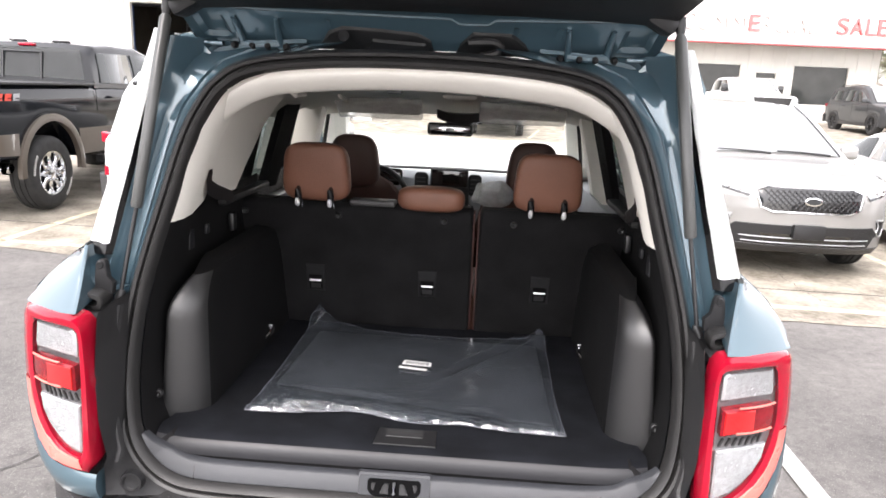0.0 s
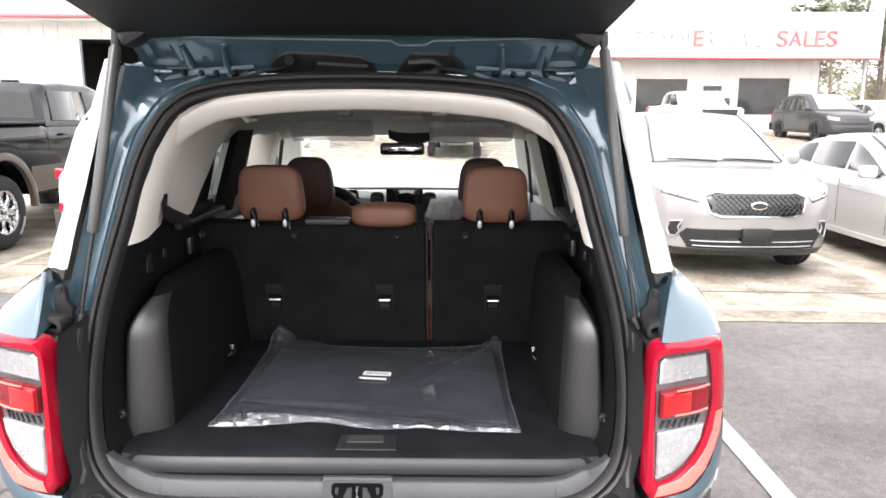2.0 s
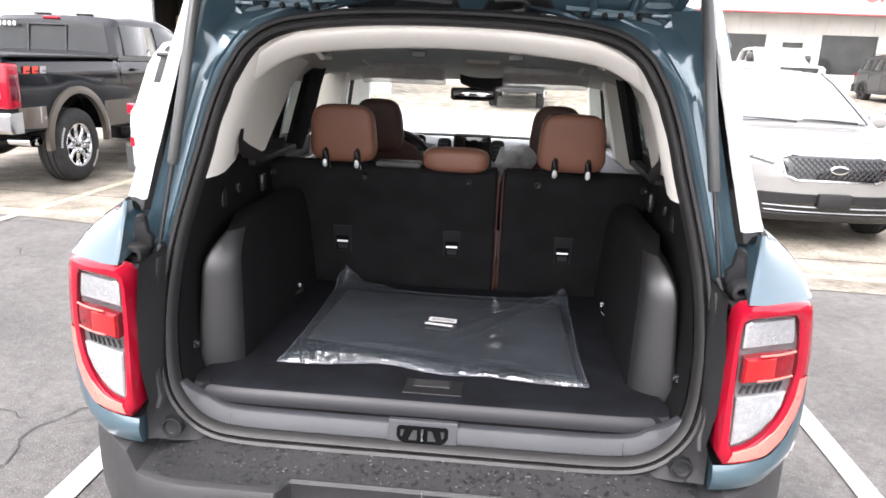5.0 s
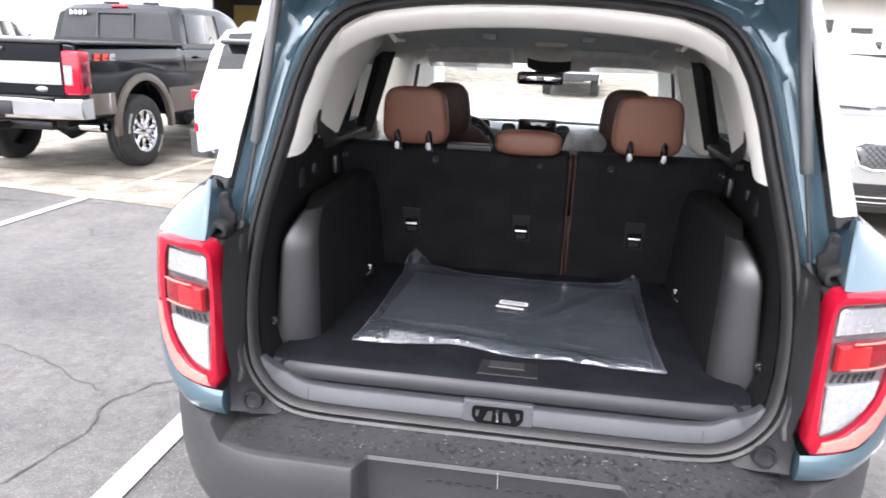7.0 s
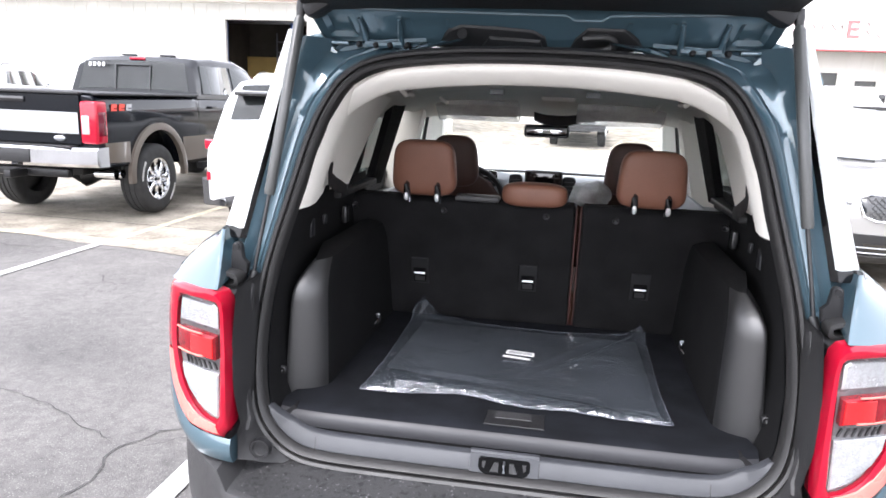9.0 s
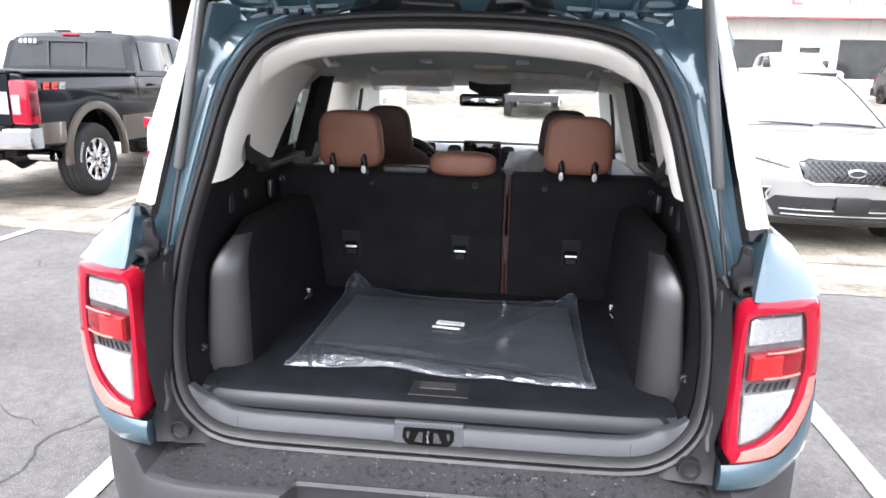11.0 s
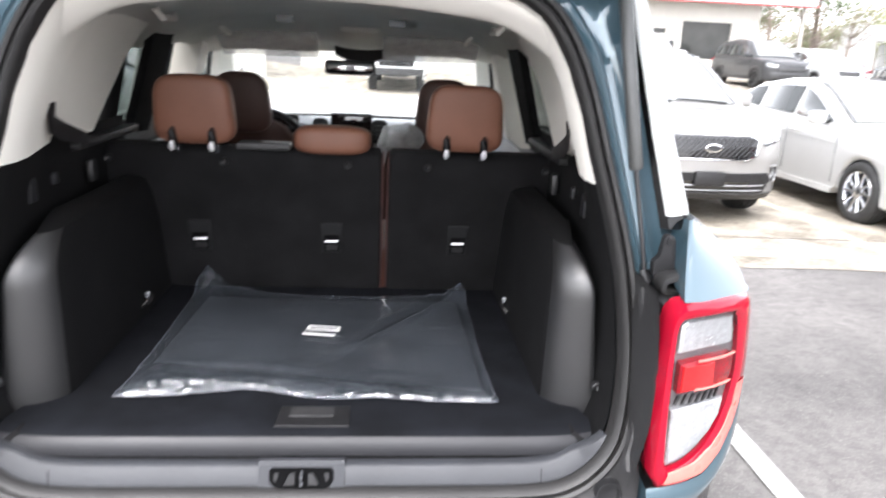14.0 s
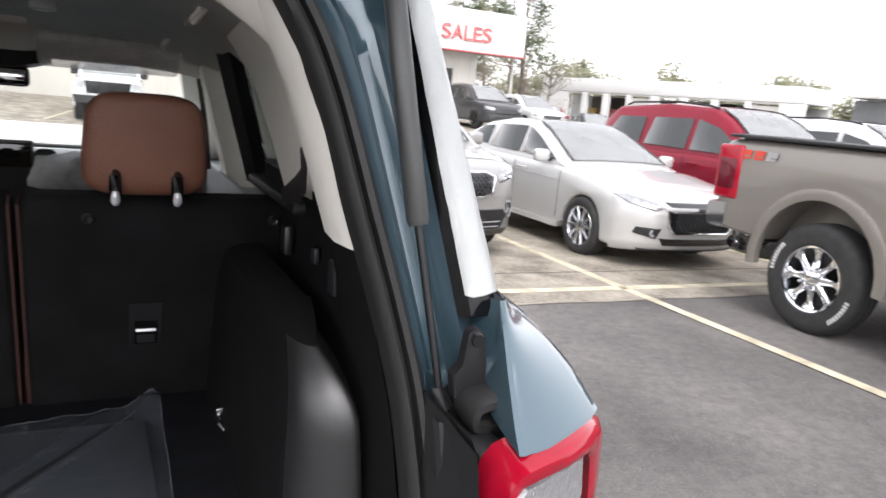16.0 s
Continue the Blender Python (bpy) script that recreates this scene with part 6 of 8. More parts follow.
for j in range(NJ + 1):
    row = []
    for i in range(NI + 1):
        u, v = i / NI, (j / NJ) ** 1.4
        p = Vector(BQ[0]).lerp(Vector(BQ[1]), u).lerp(Vector(BQ[3]).lerp(Vector(BQ[2]), u), v)
        # outline: slack front hem, tucked sides
        p.y += (0.044 * math.exp(-((u - 0.33) / 0.14) ** 2) + 0.016 * math.exp(-((u - 0.68) / 0.10) ** 2)) * (1 - v) ** 6
        p.y -= 0.05 * math.exp(-((u - 0.5) / 0.30) ** 4) * v ** 6
        p.x += (0.008 * math.exp(-((v - 0.35) / 0.3) ** 2)) * ((1 - u) ** 8 - u ** 8)
        rim = min(min(u, 1 - u) * 0.87, (1 - v) * 0.75)
        hem = min(1, v / 0.05)
        side = min(1, rim / 0.05)
        body = side * side * (3 - 2 * side) * math.sin(hem * math.pi / 2)
        h = 0.004 + 0.016 * body
        h += 0.004 * noise.noise(Vector((p.x * 5, p.y * 5, 3))) * body
        left = math.exp(-((u - 0.18) / 0.20) ** 2)
        lip = math.exp(-((v - 0.038) / 0.032) ** 2)
        wob = noise.noise(Vector((p.x * 9, p.y * 9, 6)))
        h += lip * ((0.0016 + 0.0034 * left) * (pleat(p.x * 13 + p.y * 34 + wob * 2.5) + pleat(p.x * 10 - p.y * 27 + wob * 3 + 0.3) + 0.6) + 0.0025 * ridge(p.x, p.y, 13, 1))
        h += 0.007 * math.exp(-((v - 0.012) / 0.012) ** 2) * (0.5 + 0.5 * ridge(p.x, p.y * 0.5, 24, 8))
        h += 0.004 * ridge(p.x, p.y, 16, 7) * (1 - side) * (0.4 + v)
        d1 = (p.y - 0.43) + 0.12 * (p.x + 0.15)
        h += 0.007 * math.exp(-(d1 / 0.018) ** 2) * math.exp(-((p.x + 0.16) / 0.22) ** 2)
        fold = ((p.y - 0.564) - 1.34 * (p.x - 0.064)) / 1.67
        reach = min(1, max(0, (p.x - 0.03) * 8)) * (p.x < 0.45)
        h += (0.010 * math.exp(-((fold - 0.026) / 0.012) ** 2) - 0.014 * math.exp(-(fold / 0.016) ** 2) + 0.010 * math.exp(-((fold + 0.028) / 0.010) ** 2)) * reach * body
        h += 0.075 * max(0, 1 - math.hypot((u - 0.03) / 0.085, (v - 0.98) / 0.11)) ** 1.3 * (0.8 + 0.2 * ridge(p.x, p.y, 30, 4))
        h += 0.008 * math.exp(-(((u - 0.10) / 0.09) ** 2 + ((v - 0.97) / 0.05) ** 2))
        h += 0.045 * max(0, 1 - math.hypot((u - 0.98) / 0.06, (v - 0.98) / 0.09)) ** 1.3
        tip = max(math.exp(-(((u - 0.04) / 0.07) ** 2 + ((v - 0.95) / 0.09) ** 2)), 0.7 * math.exp(-(((u - 0.97) / 0.05) ** 2 + ((v - 0.95) / 0.08) ** 2)))
        h += 0.012 * tip * ridge(p.x * 1.3 - p.y * 0.6, p.y * 0.5, 34, 9)
        row.append(bm.verts.new((p.x, p.y, max(0.003, h))))
    grid.append(row)
for a, b in zip(grid, grid[1:]):
    for i in range(NI):
        bm.faces.new((a[i], a[i + 1], b[i + 1], b[i]))
edges = [[tuple(v.co) for v in grid[0][::3]], [tuple(r[0].co) for r in grid[::3]], [tuple(r[-1].co) for r in grid[::3]], [tuple(v.co) for v in grid[-1][::3]]]
pb = part("plastic_bag", bm, POLY, bag, "clear crumpled polythene bag", 24)
# thin pale tubes paint the glint that runs round the film's edges
for line, r in zip(edges, (0.0012, 0.0009, 0.0009, 0.0007)):
    part("seam", tube(bmesh.new(), line, r, 5), POLY_GLINT, pb, "pale bead painted for the light along the bag's edge")
bm = slab(bmesh.new(), [(-0.048, 0.648), (0.044, 0.638), (0.044, 0.670), (-0.044, 0.682)], lambda a, b, d: (a, b, 0.0265 + d), 0.001)
lb = part("label", bm, LABEL_W, bag, "white paper label")
bm = slab(bmesh.new(), [(-0.056, 0.617), (0.032, 0.603), (0.034, 0.617), (-0.054, 0.631)], lambda a, b, d: (a, b, 0.0265 + d), 0.001)
part("label", bm, LABEL_W, bag, "white paper label")
for k in range(3):
    bm = slab(bmesh.new(), [(-0.038, 0.654 + k * 0.007), (0.036, 0.646 + k * 0.007), (0.036, 0.6485 + k * 0.007), (-0.038, 0.6565 + k * 0.007)], lambda a, b, d: (a, b, 0.0277 + d), 0.0004)
    part("print_bar", bm, LABEL_INK, lb)

# ---------------------------------------------------------------- other vehicles on the lot


def tab(rows, k):
    return lambda y: ramp_at(y, [(r[0], r[k]) for r in rows])


class Auto:
    """A parked vehicle: y forward, origin on the ground at its middle."""

    def __init__(self, name, m, label, category, mat, st, axles, arch, roof, tumble, hub=0.0, group="parked vehicles", nose=None):
        self.e = empty(name, m, label, category, group)
        self.zl, self.zt, self.w = tab(st, 1), tab(st, 2), tab(st, 3)
        hub = hub or arch * 0.86
        self.axles, self.arch, self.mat, self.k, self.hub = axles, arch, mat, tumble, hub
        y0, y1 = st[0][0], nose[-1][1] if nose else st[-1][0]
        self.nose = nose
        ys = sorted(set([r[0] for r in st if r[0] <= y1] + list(np.linspace(y0, y1, 34)) + [a + arch * q for a in axles for q in (-1.0, -0.995, -0.96, -0.88, -0.75, -0.6, -0.4, -0.2, 0, 0.2, 0.4, 0.6, 0.75, 0.88, 0.96, 0.995, 1.0)]))
        rings = []
        for y in ys:
            zl, zt, w = self.zl(y), self.zt(y), self.w(y)
            a = zl
            for ya in axles:
                if abs(y - ya) <= arch:
                    a = max(a, hub + math.sqrt(max(0, arch ** 2 - (y - ya) ** 2)))
            a = min(a, zt - 0.12)
            mid = lerp(zl, zt, 0.55)
            half = [(w - 0.30, zl), (w - 0.30, max(zl, a)), (w - 0.035, a), (w - 0.008, a + 0.025), (w, max(a + 0.05, mid)), (w - 0.004, max(a + 0.06, lerp(zl, zt, 0.74))), (w - 0.02, max(a + 0.07, zt - 0.07)), (w - 0.055, max(a + 0.09, zt - 0.018)), (w - 0.12, zt), (w * 0.5, zt + 0.018)]
            rings.append([(x, y, z) for x, z in half] + [(-x, y, z) for x, z in half[::-1]])
        self.body = part("body", loft(bmesh.new(), rings), mat, self.e, "", 42)
        if nose:
            rows = []
            for z in sorted(set([r[0] for r in nose] + list(np.linspace(nose[0][0], nose[-1][0], 22)))):
                wz = self.nw(z)
                up = max(0, min(1, (z - nose[-1][0] + 0.12) / 0.12))
                rows.append([(x, self.ny(x, z), z + 0.018 * up * max(0, 1 - abs(x) / wz)) for x in (wz * math.sin(a) for a in np.linspace(-math.pi / 2, math.pi / 2, 35))])
            part("nose", loft(bmesh.new(), rows, False, False), mat, self.body, "", 60)
        # greenhouse
        if roof:
            self.roof = lambda y: ramp_at(y, roof)
            ya, yb = roof[0][0], roof[-1][0]
            rings = []
            for y in sorted(set([r[0] for r in roof] + list(np.linspace(ya, yb, 30)))):
                zb, zr, w = self.zt(y) - 0.03, max(self.roof(y), self.zt(y) - 0.02), self.w(y) - 0.055
                wr = w - (zr - zb) * tumble
                half = [(w, zb), (lerp(w, wr, 0.5) + 0.008, lerp(zb, zr, 0.5)), (wr + 0.015, max(zb, zr - 0.06)), (wr - 0.02, max(zb, zr - 0.018)), (wr - 0.10, zr), (wr * 0.4, zr + 0.018)]
                rings.append([(x, y, z) for x, z in half] + [(-x, y, z) for x, z in half[::-1]])
            self.cab = part("cabin", loft(bmesh.new(), rings), mat, self.e, "", 40)

    def nw(self, z):
        """Half width of the nose at a height."""
        yb = self.nose[-1][1]
        zl, zt, w = self.nose[0][0], self.zt(yb), self.w(yb)
        return w - ramp_at(z, [(zl, 0.05), (zl + 0.08, 0.008), (lerp(zl, zt, 0.55), 0.0), (zt - 0.07, 0.02), (zt - 0.018, 0.055), (zt, 0.12)])

    def ny(self, x, z):
        """How far forward the nose reaches."""
        yb, w = self.nose[-1][1], self.nw(z)
        return yb + (ramp_at(z, self.nose) - yb) * max(0, 1 - (abs(x) / w) ** 3.0) ** 0.62

    def side_x(self, y, z):
        zb, w = self.zt(y) - 0.03, self.w(y) - 0.055
        t = (z - zb) * self.k
        return w - t + (0.008 if z > zb else 0)

    def window(self, poly, name="side_window", mat=None, both=True):
        for s in (-1, 1) if both else (1,):
            bm = slab(bmesh.new(), poly, lambda a, b, d: (s * (self.side_x(a, b) + d), a, b), 0.010, 0.006)
            part(name, bm, mat or CAR_GLASS, self.cab)

    def screen(self, y0, y1, name, inset=0.13, mat=None):
        bm, rings = bmesh.new(), []
        for y in np.linspace(y0, y1, 8):
            zr = self.roof(y)
            full = self.w(y) - 0.055 - (zr - self.zt(y) + 0.03) * self.k
            wr = full - inset
            rings.append([(x, y, zr + 0.022 + 0.018 * min(1, max(0, (full - 0.10 - abs(x)) / (full * 0.6 - 0.10)))) for x in np.linspace(-wr, wr, 21)])
        loft(bm, rings, False, False)
        bmesh.ops.solidify(bm, geom=bm.faces[:], thickness=0.004)
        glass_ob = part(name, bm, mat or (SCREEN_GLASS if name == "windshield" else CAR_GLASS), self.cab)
        if name == "windshield":
            for k in (0, -1):
                part("glass_seal", tube(bmesh.new(), [r[k] for r in rings], 0.011, 6), GLOSSBLACK, glass_ob)

    def side(self, name, poly, mat, depth=0.008, parent=None, label="", s_only=None, bev=0.004):
        """A raised panel on the flank: polygon of (y, z)."""
        for s in (s_only,) if s_only else (-1, 1):
            bm = slab(bmesh.new(), poly, lambda a, b, d: (s * (self.w(a) - 0.006 + d - 0.02 * max(0, (b - self.zt(a) + 0.07) / 0.07)), a, b), depth, bev)
            part(name, bm, mat, parent or self.body, label)

    def front(self, name, poly, mat, y0, depth=0.03, curve=0.0, parent=None, label="", bev=0.006, sign=1, both=False):
        """A raised panel on nose (sign 1) or tail (sign -1): polygon of (x, z)."""
        out = None
        n = len(poly)
        x0, x1 = min(p[0] for p in poly), max(p[0] for p in poly)
        cols = sorted(set([p[0] for p in poly] + list(np.linspace(x0, x1, 4 + int((x1 - x0) / 0.08)))))
        spans = []
        for x in cols:
            zs = []
            for (ax, az), (bx, bz) in zip(poly, poly[1:] + poly[:1]):
                if abs(bx - ax) < 1e-6:
                    if abs(x - ax) < 1e-6:
                        zs += [az, bz]
                elif min(ax, bx) - 1e-6 <= x <= max(ax, bx) + 1e-6:
                    zs.append(lerp(az, bz, (x - ax) / (bx - ax)))
            lo, hi = min(zs), max(zs)
            spans.append((x, lo, max(hi, lo + 0.004)))
        for s in (-1, 1) if both else (1,):
            rings = []
            for k, (x, lo, hi) in enumerate(spans):
                on = self.nose is not None and sign > 0
                e = min(bev, (hi - lo) / 3)
                dd = min(depth, 0.016) if on and depth < 0.2 else depth
                top = dd + (min(bev, 0.006) * 0.6 if 0 < k < len(spans) - 1 else 0)
                rings.append([(s * x, sign * ((self.ny(x, z) if on else y0 - curve * x * x) + d), z) for d, z in [(-0.03, lo), (dd * 0.6, lo)] + [(top, z) for z in np.linspace(lo + e, hi - e, 5)] + [(dd * 0.6, hi), (-0.03, hi)]])
            out = part(name, loft(bmesh.new(), rings), mat, parent or self.body, label)
        return out

    def arches(self, mat, width=0.05, proud=0.02):
        for ya in self.axles:
            for s in (-1, 1):
                rings = []
                hub = self.hub
                for a in np.linspace(-0.12, math.pi + 0.12, 22):
                    ring = []
                    for r, o in ((self.arch - 0.012, -0.03), (self.arch - 0.012, proud), (self.arch + width * 0.4, proud + 0.008), (self.arch + width, proud), (self.arch + width, -0.02)):
                        y, z = ya + r * math.cos(a), hub + r * math.sin(a)
                        ring.append((s * (self.w(y) + o), y, z))
                    rings.append(ring)
                part("wheel_arch_trim", loft(bmesh.new(), rings, False, False), mat, self.body)

    def doors(self, cuts, handles, z0, z1):
        for y in cuts:
            for s in (-1, 1):
                bm = bmesh.new()
                tube(bm, [(s * (self.w(y) - 0.002 - 0.02 * max(0, (z - self.zt(y) + 0.07) / 0.07)), y, z) for z in np.linspace(z0, z1, 8)], 0.004, 5)
                part("door_gap", bm, GLOSSBLACK, self.body)
        for y in handles:
            for s in (-1, 1):
                z = self.zt(y) - 0.12
                bm = tube(bmesh.new(), [(s * (self.w(y) - 0.01), y - 0.10, z), (s * (self.w(y) + 0.025), y - 0.07, z), (s * (self.w(y) + 0.025), y + 0.07, z), (s * (self.w(y) - 0.01), y + 0.10, z)], 0.013, 8)
                part("door_handle", bm, self.mat, self.body)

    def mirrors(self, y, z, mat, size=(0.20, 0.11, 0.15)):
        for s in (-1, 1):
            bm = B((s * (self.w(y) + 0.06), y, z), size, 0.04, 3)
            mm = part("door_mirror", bm, mat, self.cab)
            part("mirror_foot", B((s * (self.w(y) - 0.04), y + 0.02, z - 0.05), (0.10, 0.05, 0.04), 0.012), GLOSSBLACK, mm)
            part("mirror_glass", B((s * (self.w(y) + 0.06), y - size[1] / 2 - 0.002, z), (size[0] * 0.8, 0.004, size[2] * 0.75), 0.001), CHROME, mm)


def hexgrille(auto, x0, x1, z0, z1, y, curve, parent, step=0.05):
    """Diamond mesh of crossing bars."""
    bm = bmesh.new()
    w, h = x1 - x0, z1 - z0
    k = -int(h / step) - 1
    while k * step < w:
        for sg in (1, -1):
            pts = []
            for t in np.linspace(0, 1, 5):
                x, z = x0 + k * step + t * h * 1.0, (z0 + t * h) if sg > 0 else (z1 - t * h)
                if x0 <= x <= x1:
                    pts.append((x, auto.ny(x, z) + 0.024, z))
            if len(pts) > 1:
                tube(bm, pts, 0.006, 4)
        k += 1
    part("grille_mesh", bm, BLACKMET, parent)


PICKUP_KIT = wheel(0.433, 0.28, 0.262, 8, TYRE, CHROME, True)
SEDAN_KIT = wheel(0.335, 0.23, 0.232, 10, TYRE, ALLOY)
SUV_KIT = wheel(0.368, 0.24, 0.24, 10, TYRE, ALLOY)

# silver SUV facing the lane
kia = Auto("parked_suv", pose(3.33, 7.90, gz(3.3, 7.5), 0, 0, 180), "pearl silver SUV parked nose-out with a black mesh grille", "car", PEARL_P,
           [(-2.38, 0.5, 0.95, 0.72), (-2.30, 0.36, 1.06, 0.86), (-2.0, 0.30, 1.10, 0.93), (0.9, 0.28, 1.10, 0.945), (1.30, 0.28, 1.09, 0.94), (1.8, 0.28, 1.03, 0.92), (2.12, 0.28, 0.97, 0.89), (2.26, 0.27, 0.91, 0.85), (2.33, 0.26, 0.80, 0.82), (2.38, 0.30, 0.60, 0.78)],
           (1.42, -1.36), 0.40, [(-2.2, 1.06), (-2.05, 1.45), (-1.7, 1.63), (-0.6, 1.69), (0.15, 1.66), (0.5, 1.52), (1.28, 1.09)], 0.30,
           nose=[(0.24, 2.20), (0.27, 2.30), (0.33, 2.355), (0.50, 2.375), (0.60, 2.38), (0.68, 2.385), (0.80, 2.375), (0.90, 2.33), (0.94, 2.26), (0.97, 2.14), (1.0, 1.95)])
kia.screen(0.20, 1.22, "windshield")
kia.screen(-2.16, -1.80, "rear_window")
kia.window([(-1.9, 1.16), (-1.0, 1.13), (-1.0, 1.56), (-1.5, 1.56)])
kia.window([(-0.92, 1.13), (-0.10, 1.12), (-0.10, 1.58), (-0.92, 1.57)])
kia.window([(-0.02, 1.12), (1.05, 1.13), (0.45, 1.45), (-0.02, 1.57)])
kia.doors((-1.0, -0.06, 1.02), (-0.85, 0.10), 0.42, 1.06)
kia.mirrors(0.85, 1.17, PEARL_P)
kia.arches(PLASTIC, 0.05, 0.012)
g = kia.front("grille", [(-0.50, 0.86), (-0.40, 0.90), (0.40, 0.90), (0.50, 0.86), (0.46, 0.72), (0.36, 0.68), (-0.36, 0.68), (-0.46, 0.72)], GLOSSBLACK, 2.36, 0.03, 0.05)
hexgrille(kia, -0.45, 0.45, 0.70, 0.88, 2.405, 0.05, g, 0.055)
bm = bmesh.new()
fr = [(-0.51, 0.865), (-0.40, 0.91), (0.40, 0.91), (0.51, 0.865), (0.47, 0.715), (0.36, 0.67), (-0.36, 0.67), (-0.47, 0.715)]
tube(bm, [(a, kia.ny(a, b) + 0.014, b) for a, b in fr + fr[:1]], 0.013, 6)
part("grille_frame", bm, CHROME, g)
bm = slab(bmesh.new(), [(0.085 * math.cos(a), 0.785 + 0.042 * math.sin(a)) for a in np.linspace(0, 2 * math.pi, 21)[:-1]], lambda a, b, d: (a, 2.405 + d, b), 0.012, 0.006)
part("badge", bm, CHROME, g)
bm = slab(bmesh.new(), [(0.068 * math.cos(a), 0.785 + 0.029 * math.sin(a)) for a in np.linspace(0, 2 * math.pi, 21)[:-1]], lambda a, b, d: (a, 2.4215 + d, b), 0.002)
part("badge_field", bm, GREY_P, g)
kia.front("headlamp", [(0.535, 0.875), (0.60, 0.925), (0.82, 0.962), (0.88, 0.955), (0.87, 0.875), (0.58, 0.805)], HEADLAMP, 0, 0.012, 0, None, "swept clear headlamp", 0.006, 1, True)
kia.front("headlamp_edge", [(0.56, 0.822), (0.87, 0.893), (0.87, 0.875), (0.58, 0.803)], GLOSSBLACK, 0, 0.016, 0, None, "", 0.002, 1, True)
for s in (-1, 1):
    for x, r in ((0.63, 0.030), (0.72, 0.034)):
        z = 0.865 + (x - 0.63) * 0.2
        bm = lathe(bmesh.new(), [(0.0, r), (0.010, r), (0.012, r * 0.8), (0.004, r * 0.7), (0.010, 0.0)], (s * x, kia.ny(x, z) + 0.008, z), "y", 16)
        part("projector", bm, CHROME, kia.body)
kia.front("lower_grille", [(-0.66, 0.54), (0.66, 0.54), (0.72, 0.47), (0.64, 0.34), (-0.64, 0.34), (-0.72, 0.47)], PLASTIC_D, 0, 0.010, 0, None, "black lower bumper insert")
kia.front("air_intake", [(-0.44, 0.455), (0.44, 0.455), (0.40, 0.375), (-0.40, 0.375)], GLOSSBLACK, 0, 0.0155, 0, None, "", 0.002)
for zz, w in ((0.415, 0.62), (0.365, 0.60)):
    bm = tube(bmesh.new(), [(x, kia.ny(x, zz) + 0.02, zz) for x in np.linspace(-w, w, 15)], 0.006, 6)
    part("grille_bar", bm, SILVER_PL, kia.body)
kia.front("bumper_lip", [(-0.80, 0.335), (0.80, 0.335), (0.76, 0.25), (-0.76, 0.25)], PLASTIC, 0, 0.012, 0, None, "dark lower bumper lip")
FOG = [(0.70, 0.615), (0.80, 0.60), (0.82, 0.52), (0.80, 0.45), (0.75, 0.45), (0.72, 0.50), (0.735, 0.545)]
kia.front("fog_lamp_bezel", FOG, PLASTIC_D, 0, 0.010, 0, None, "black fog lamp recess", 0.004, 1, True)
for s in (-1, 1):
    bm = tube(bmesh.new(), [(s * a, kia.ny(a, b) + 0.012, b) for a, b in FOG + FOG[:1]], 0.010, 6)
    part("fog_lamp_frame", bm, SILVER_PL, kia.body)
bm = B((0, 2.41, 0.485), (0.30, 0.05, 0.14), 0.008)
part("plate_holder", bm, PLASTIC_D, kia.body, "blank black plate holder")
for q in (-0.62, 0.02):
    bm = tube(bmesh.new(), [(q + d, y, kia.roof(y) + 0.052) for d, y in ((0.0, 1.26), (0.18, 1.235), (0.38, 1.22), (0.56, 1.215))], [0.014, 0.010, 0.008, 0.006], 6)
    part("wiper", bm, BLACKMET, kia.cab)
put_wheels(kia.e, SUV_KIT, 0.82, kia.axles)

# silver sedan
mal = Auto("parked_sedan", pose(6.10, 7.42, gz(6, 7), 0, 0, 180), "silver four-door sedan parked nose-out beside the SUV", "car", SILVER_P,
           [(-2.43, 0.5, 0.85, 0.7), (-2.34, 0.34, 1.0, 0.84), (-1.9, 0.27, 1.07, 0.91), (-1.0, 0.25, 1.0, 0.925), (0.9, 0.24, 0.965, 0.925), (1.3, 0.24, 0.95, 0.92), (1.85, 0.23, 0.87, 0.905), (2.15, 0.21, 0.79, 0.86), (2.30, 0.20, 0.70, 0.80), (2.38, 0.20, 0.58, 0.74), (2.43, 0.24, 0.44, 0.68)],
           (1.47, -1.27), 0.365, [(-1.98, 1.06), (-1.15, 1.38), (-0.65, 1.45), (-0.10, 1.445), (0.25, 1.335), (1.02, 0.975)], 0.34,
           nose=[(0.19, 2.22), (0.22, 2.36), (0.30, 2.40), (0.42, 2.42), (0.52, 2.43), (0.62, 2.43), (0.69, 2.41), (0.74, 2.34), (0.78, 2.22), (0.81, 2.1), (0.845, 1.95)])
mal.screen(-0.03, 0.95, "windshield")
mal.screen(-1.85, -1.15, "rear_window")
mal.window([(-1.62, 1.11), (-0.95, 1.06), (-0.95, 1.33), (-1.2, 1.31)])
mal.window([(-0.88, 1.055), (-0.08, 1.035), (-0.08, 1.375), (-0.76, 1.36)])
mal.window([(0.0, 1.035), (0.80, 1.015), (0.26, 1.27), (0.0, 1.36)])
mal.doors((-0.92, -0.04, 1.0), (-0.75, 0.14), 0.36, 0.93)
mal.mirrors(0.66, 1.05, SILVER_P)
mal.side("sill", [(-0.85, 0.30), (1.05, 0.30), (1.05, 0.24), (-0.85, 0.24)], SILVER_P, 0.02)
mal.side("crease", [(-1.9, 0.86), (1.0, 0.80), (1.0, 0.785), (-1.9, 0.835)], SILVER_P, 0.010)
g = mal.front("upper_grille", [(-0.46, 0.74), (0.46, 0.74), (0.42, 0.69), (-0.42, 0.69)], GLOSSBLACK, 2.30, 0.04, 0.12)
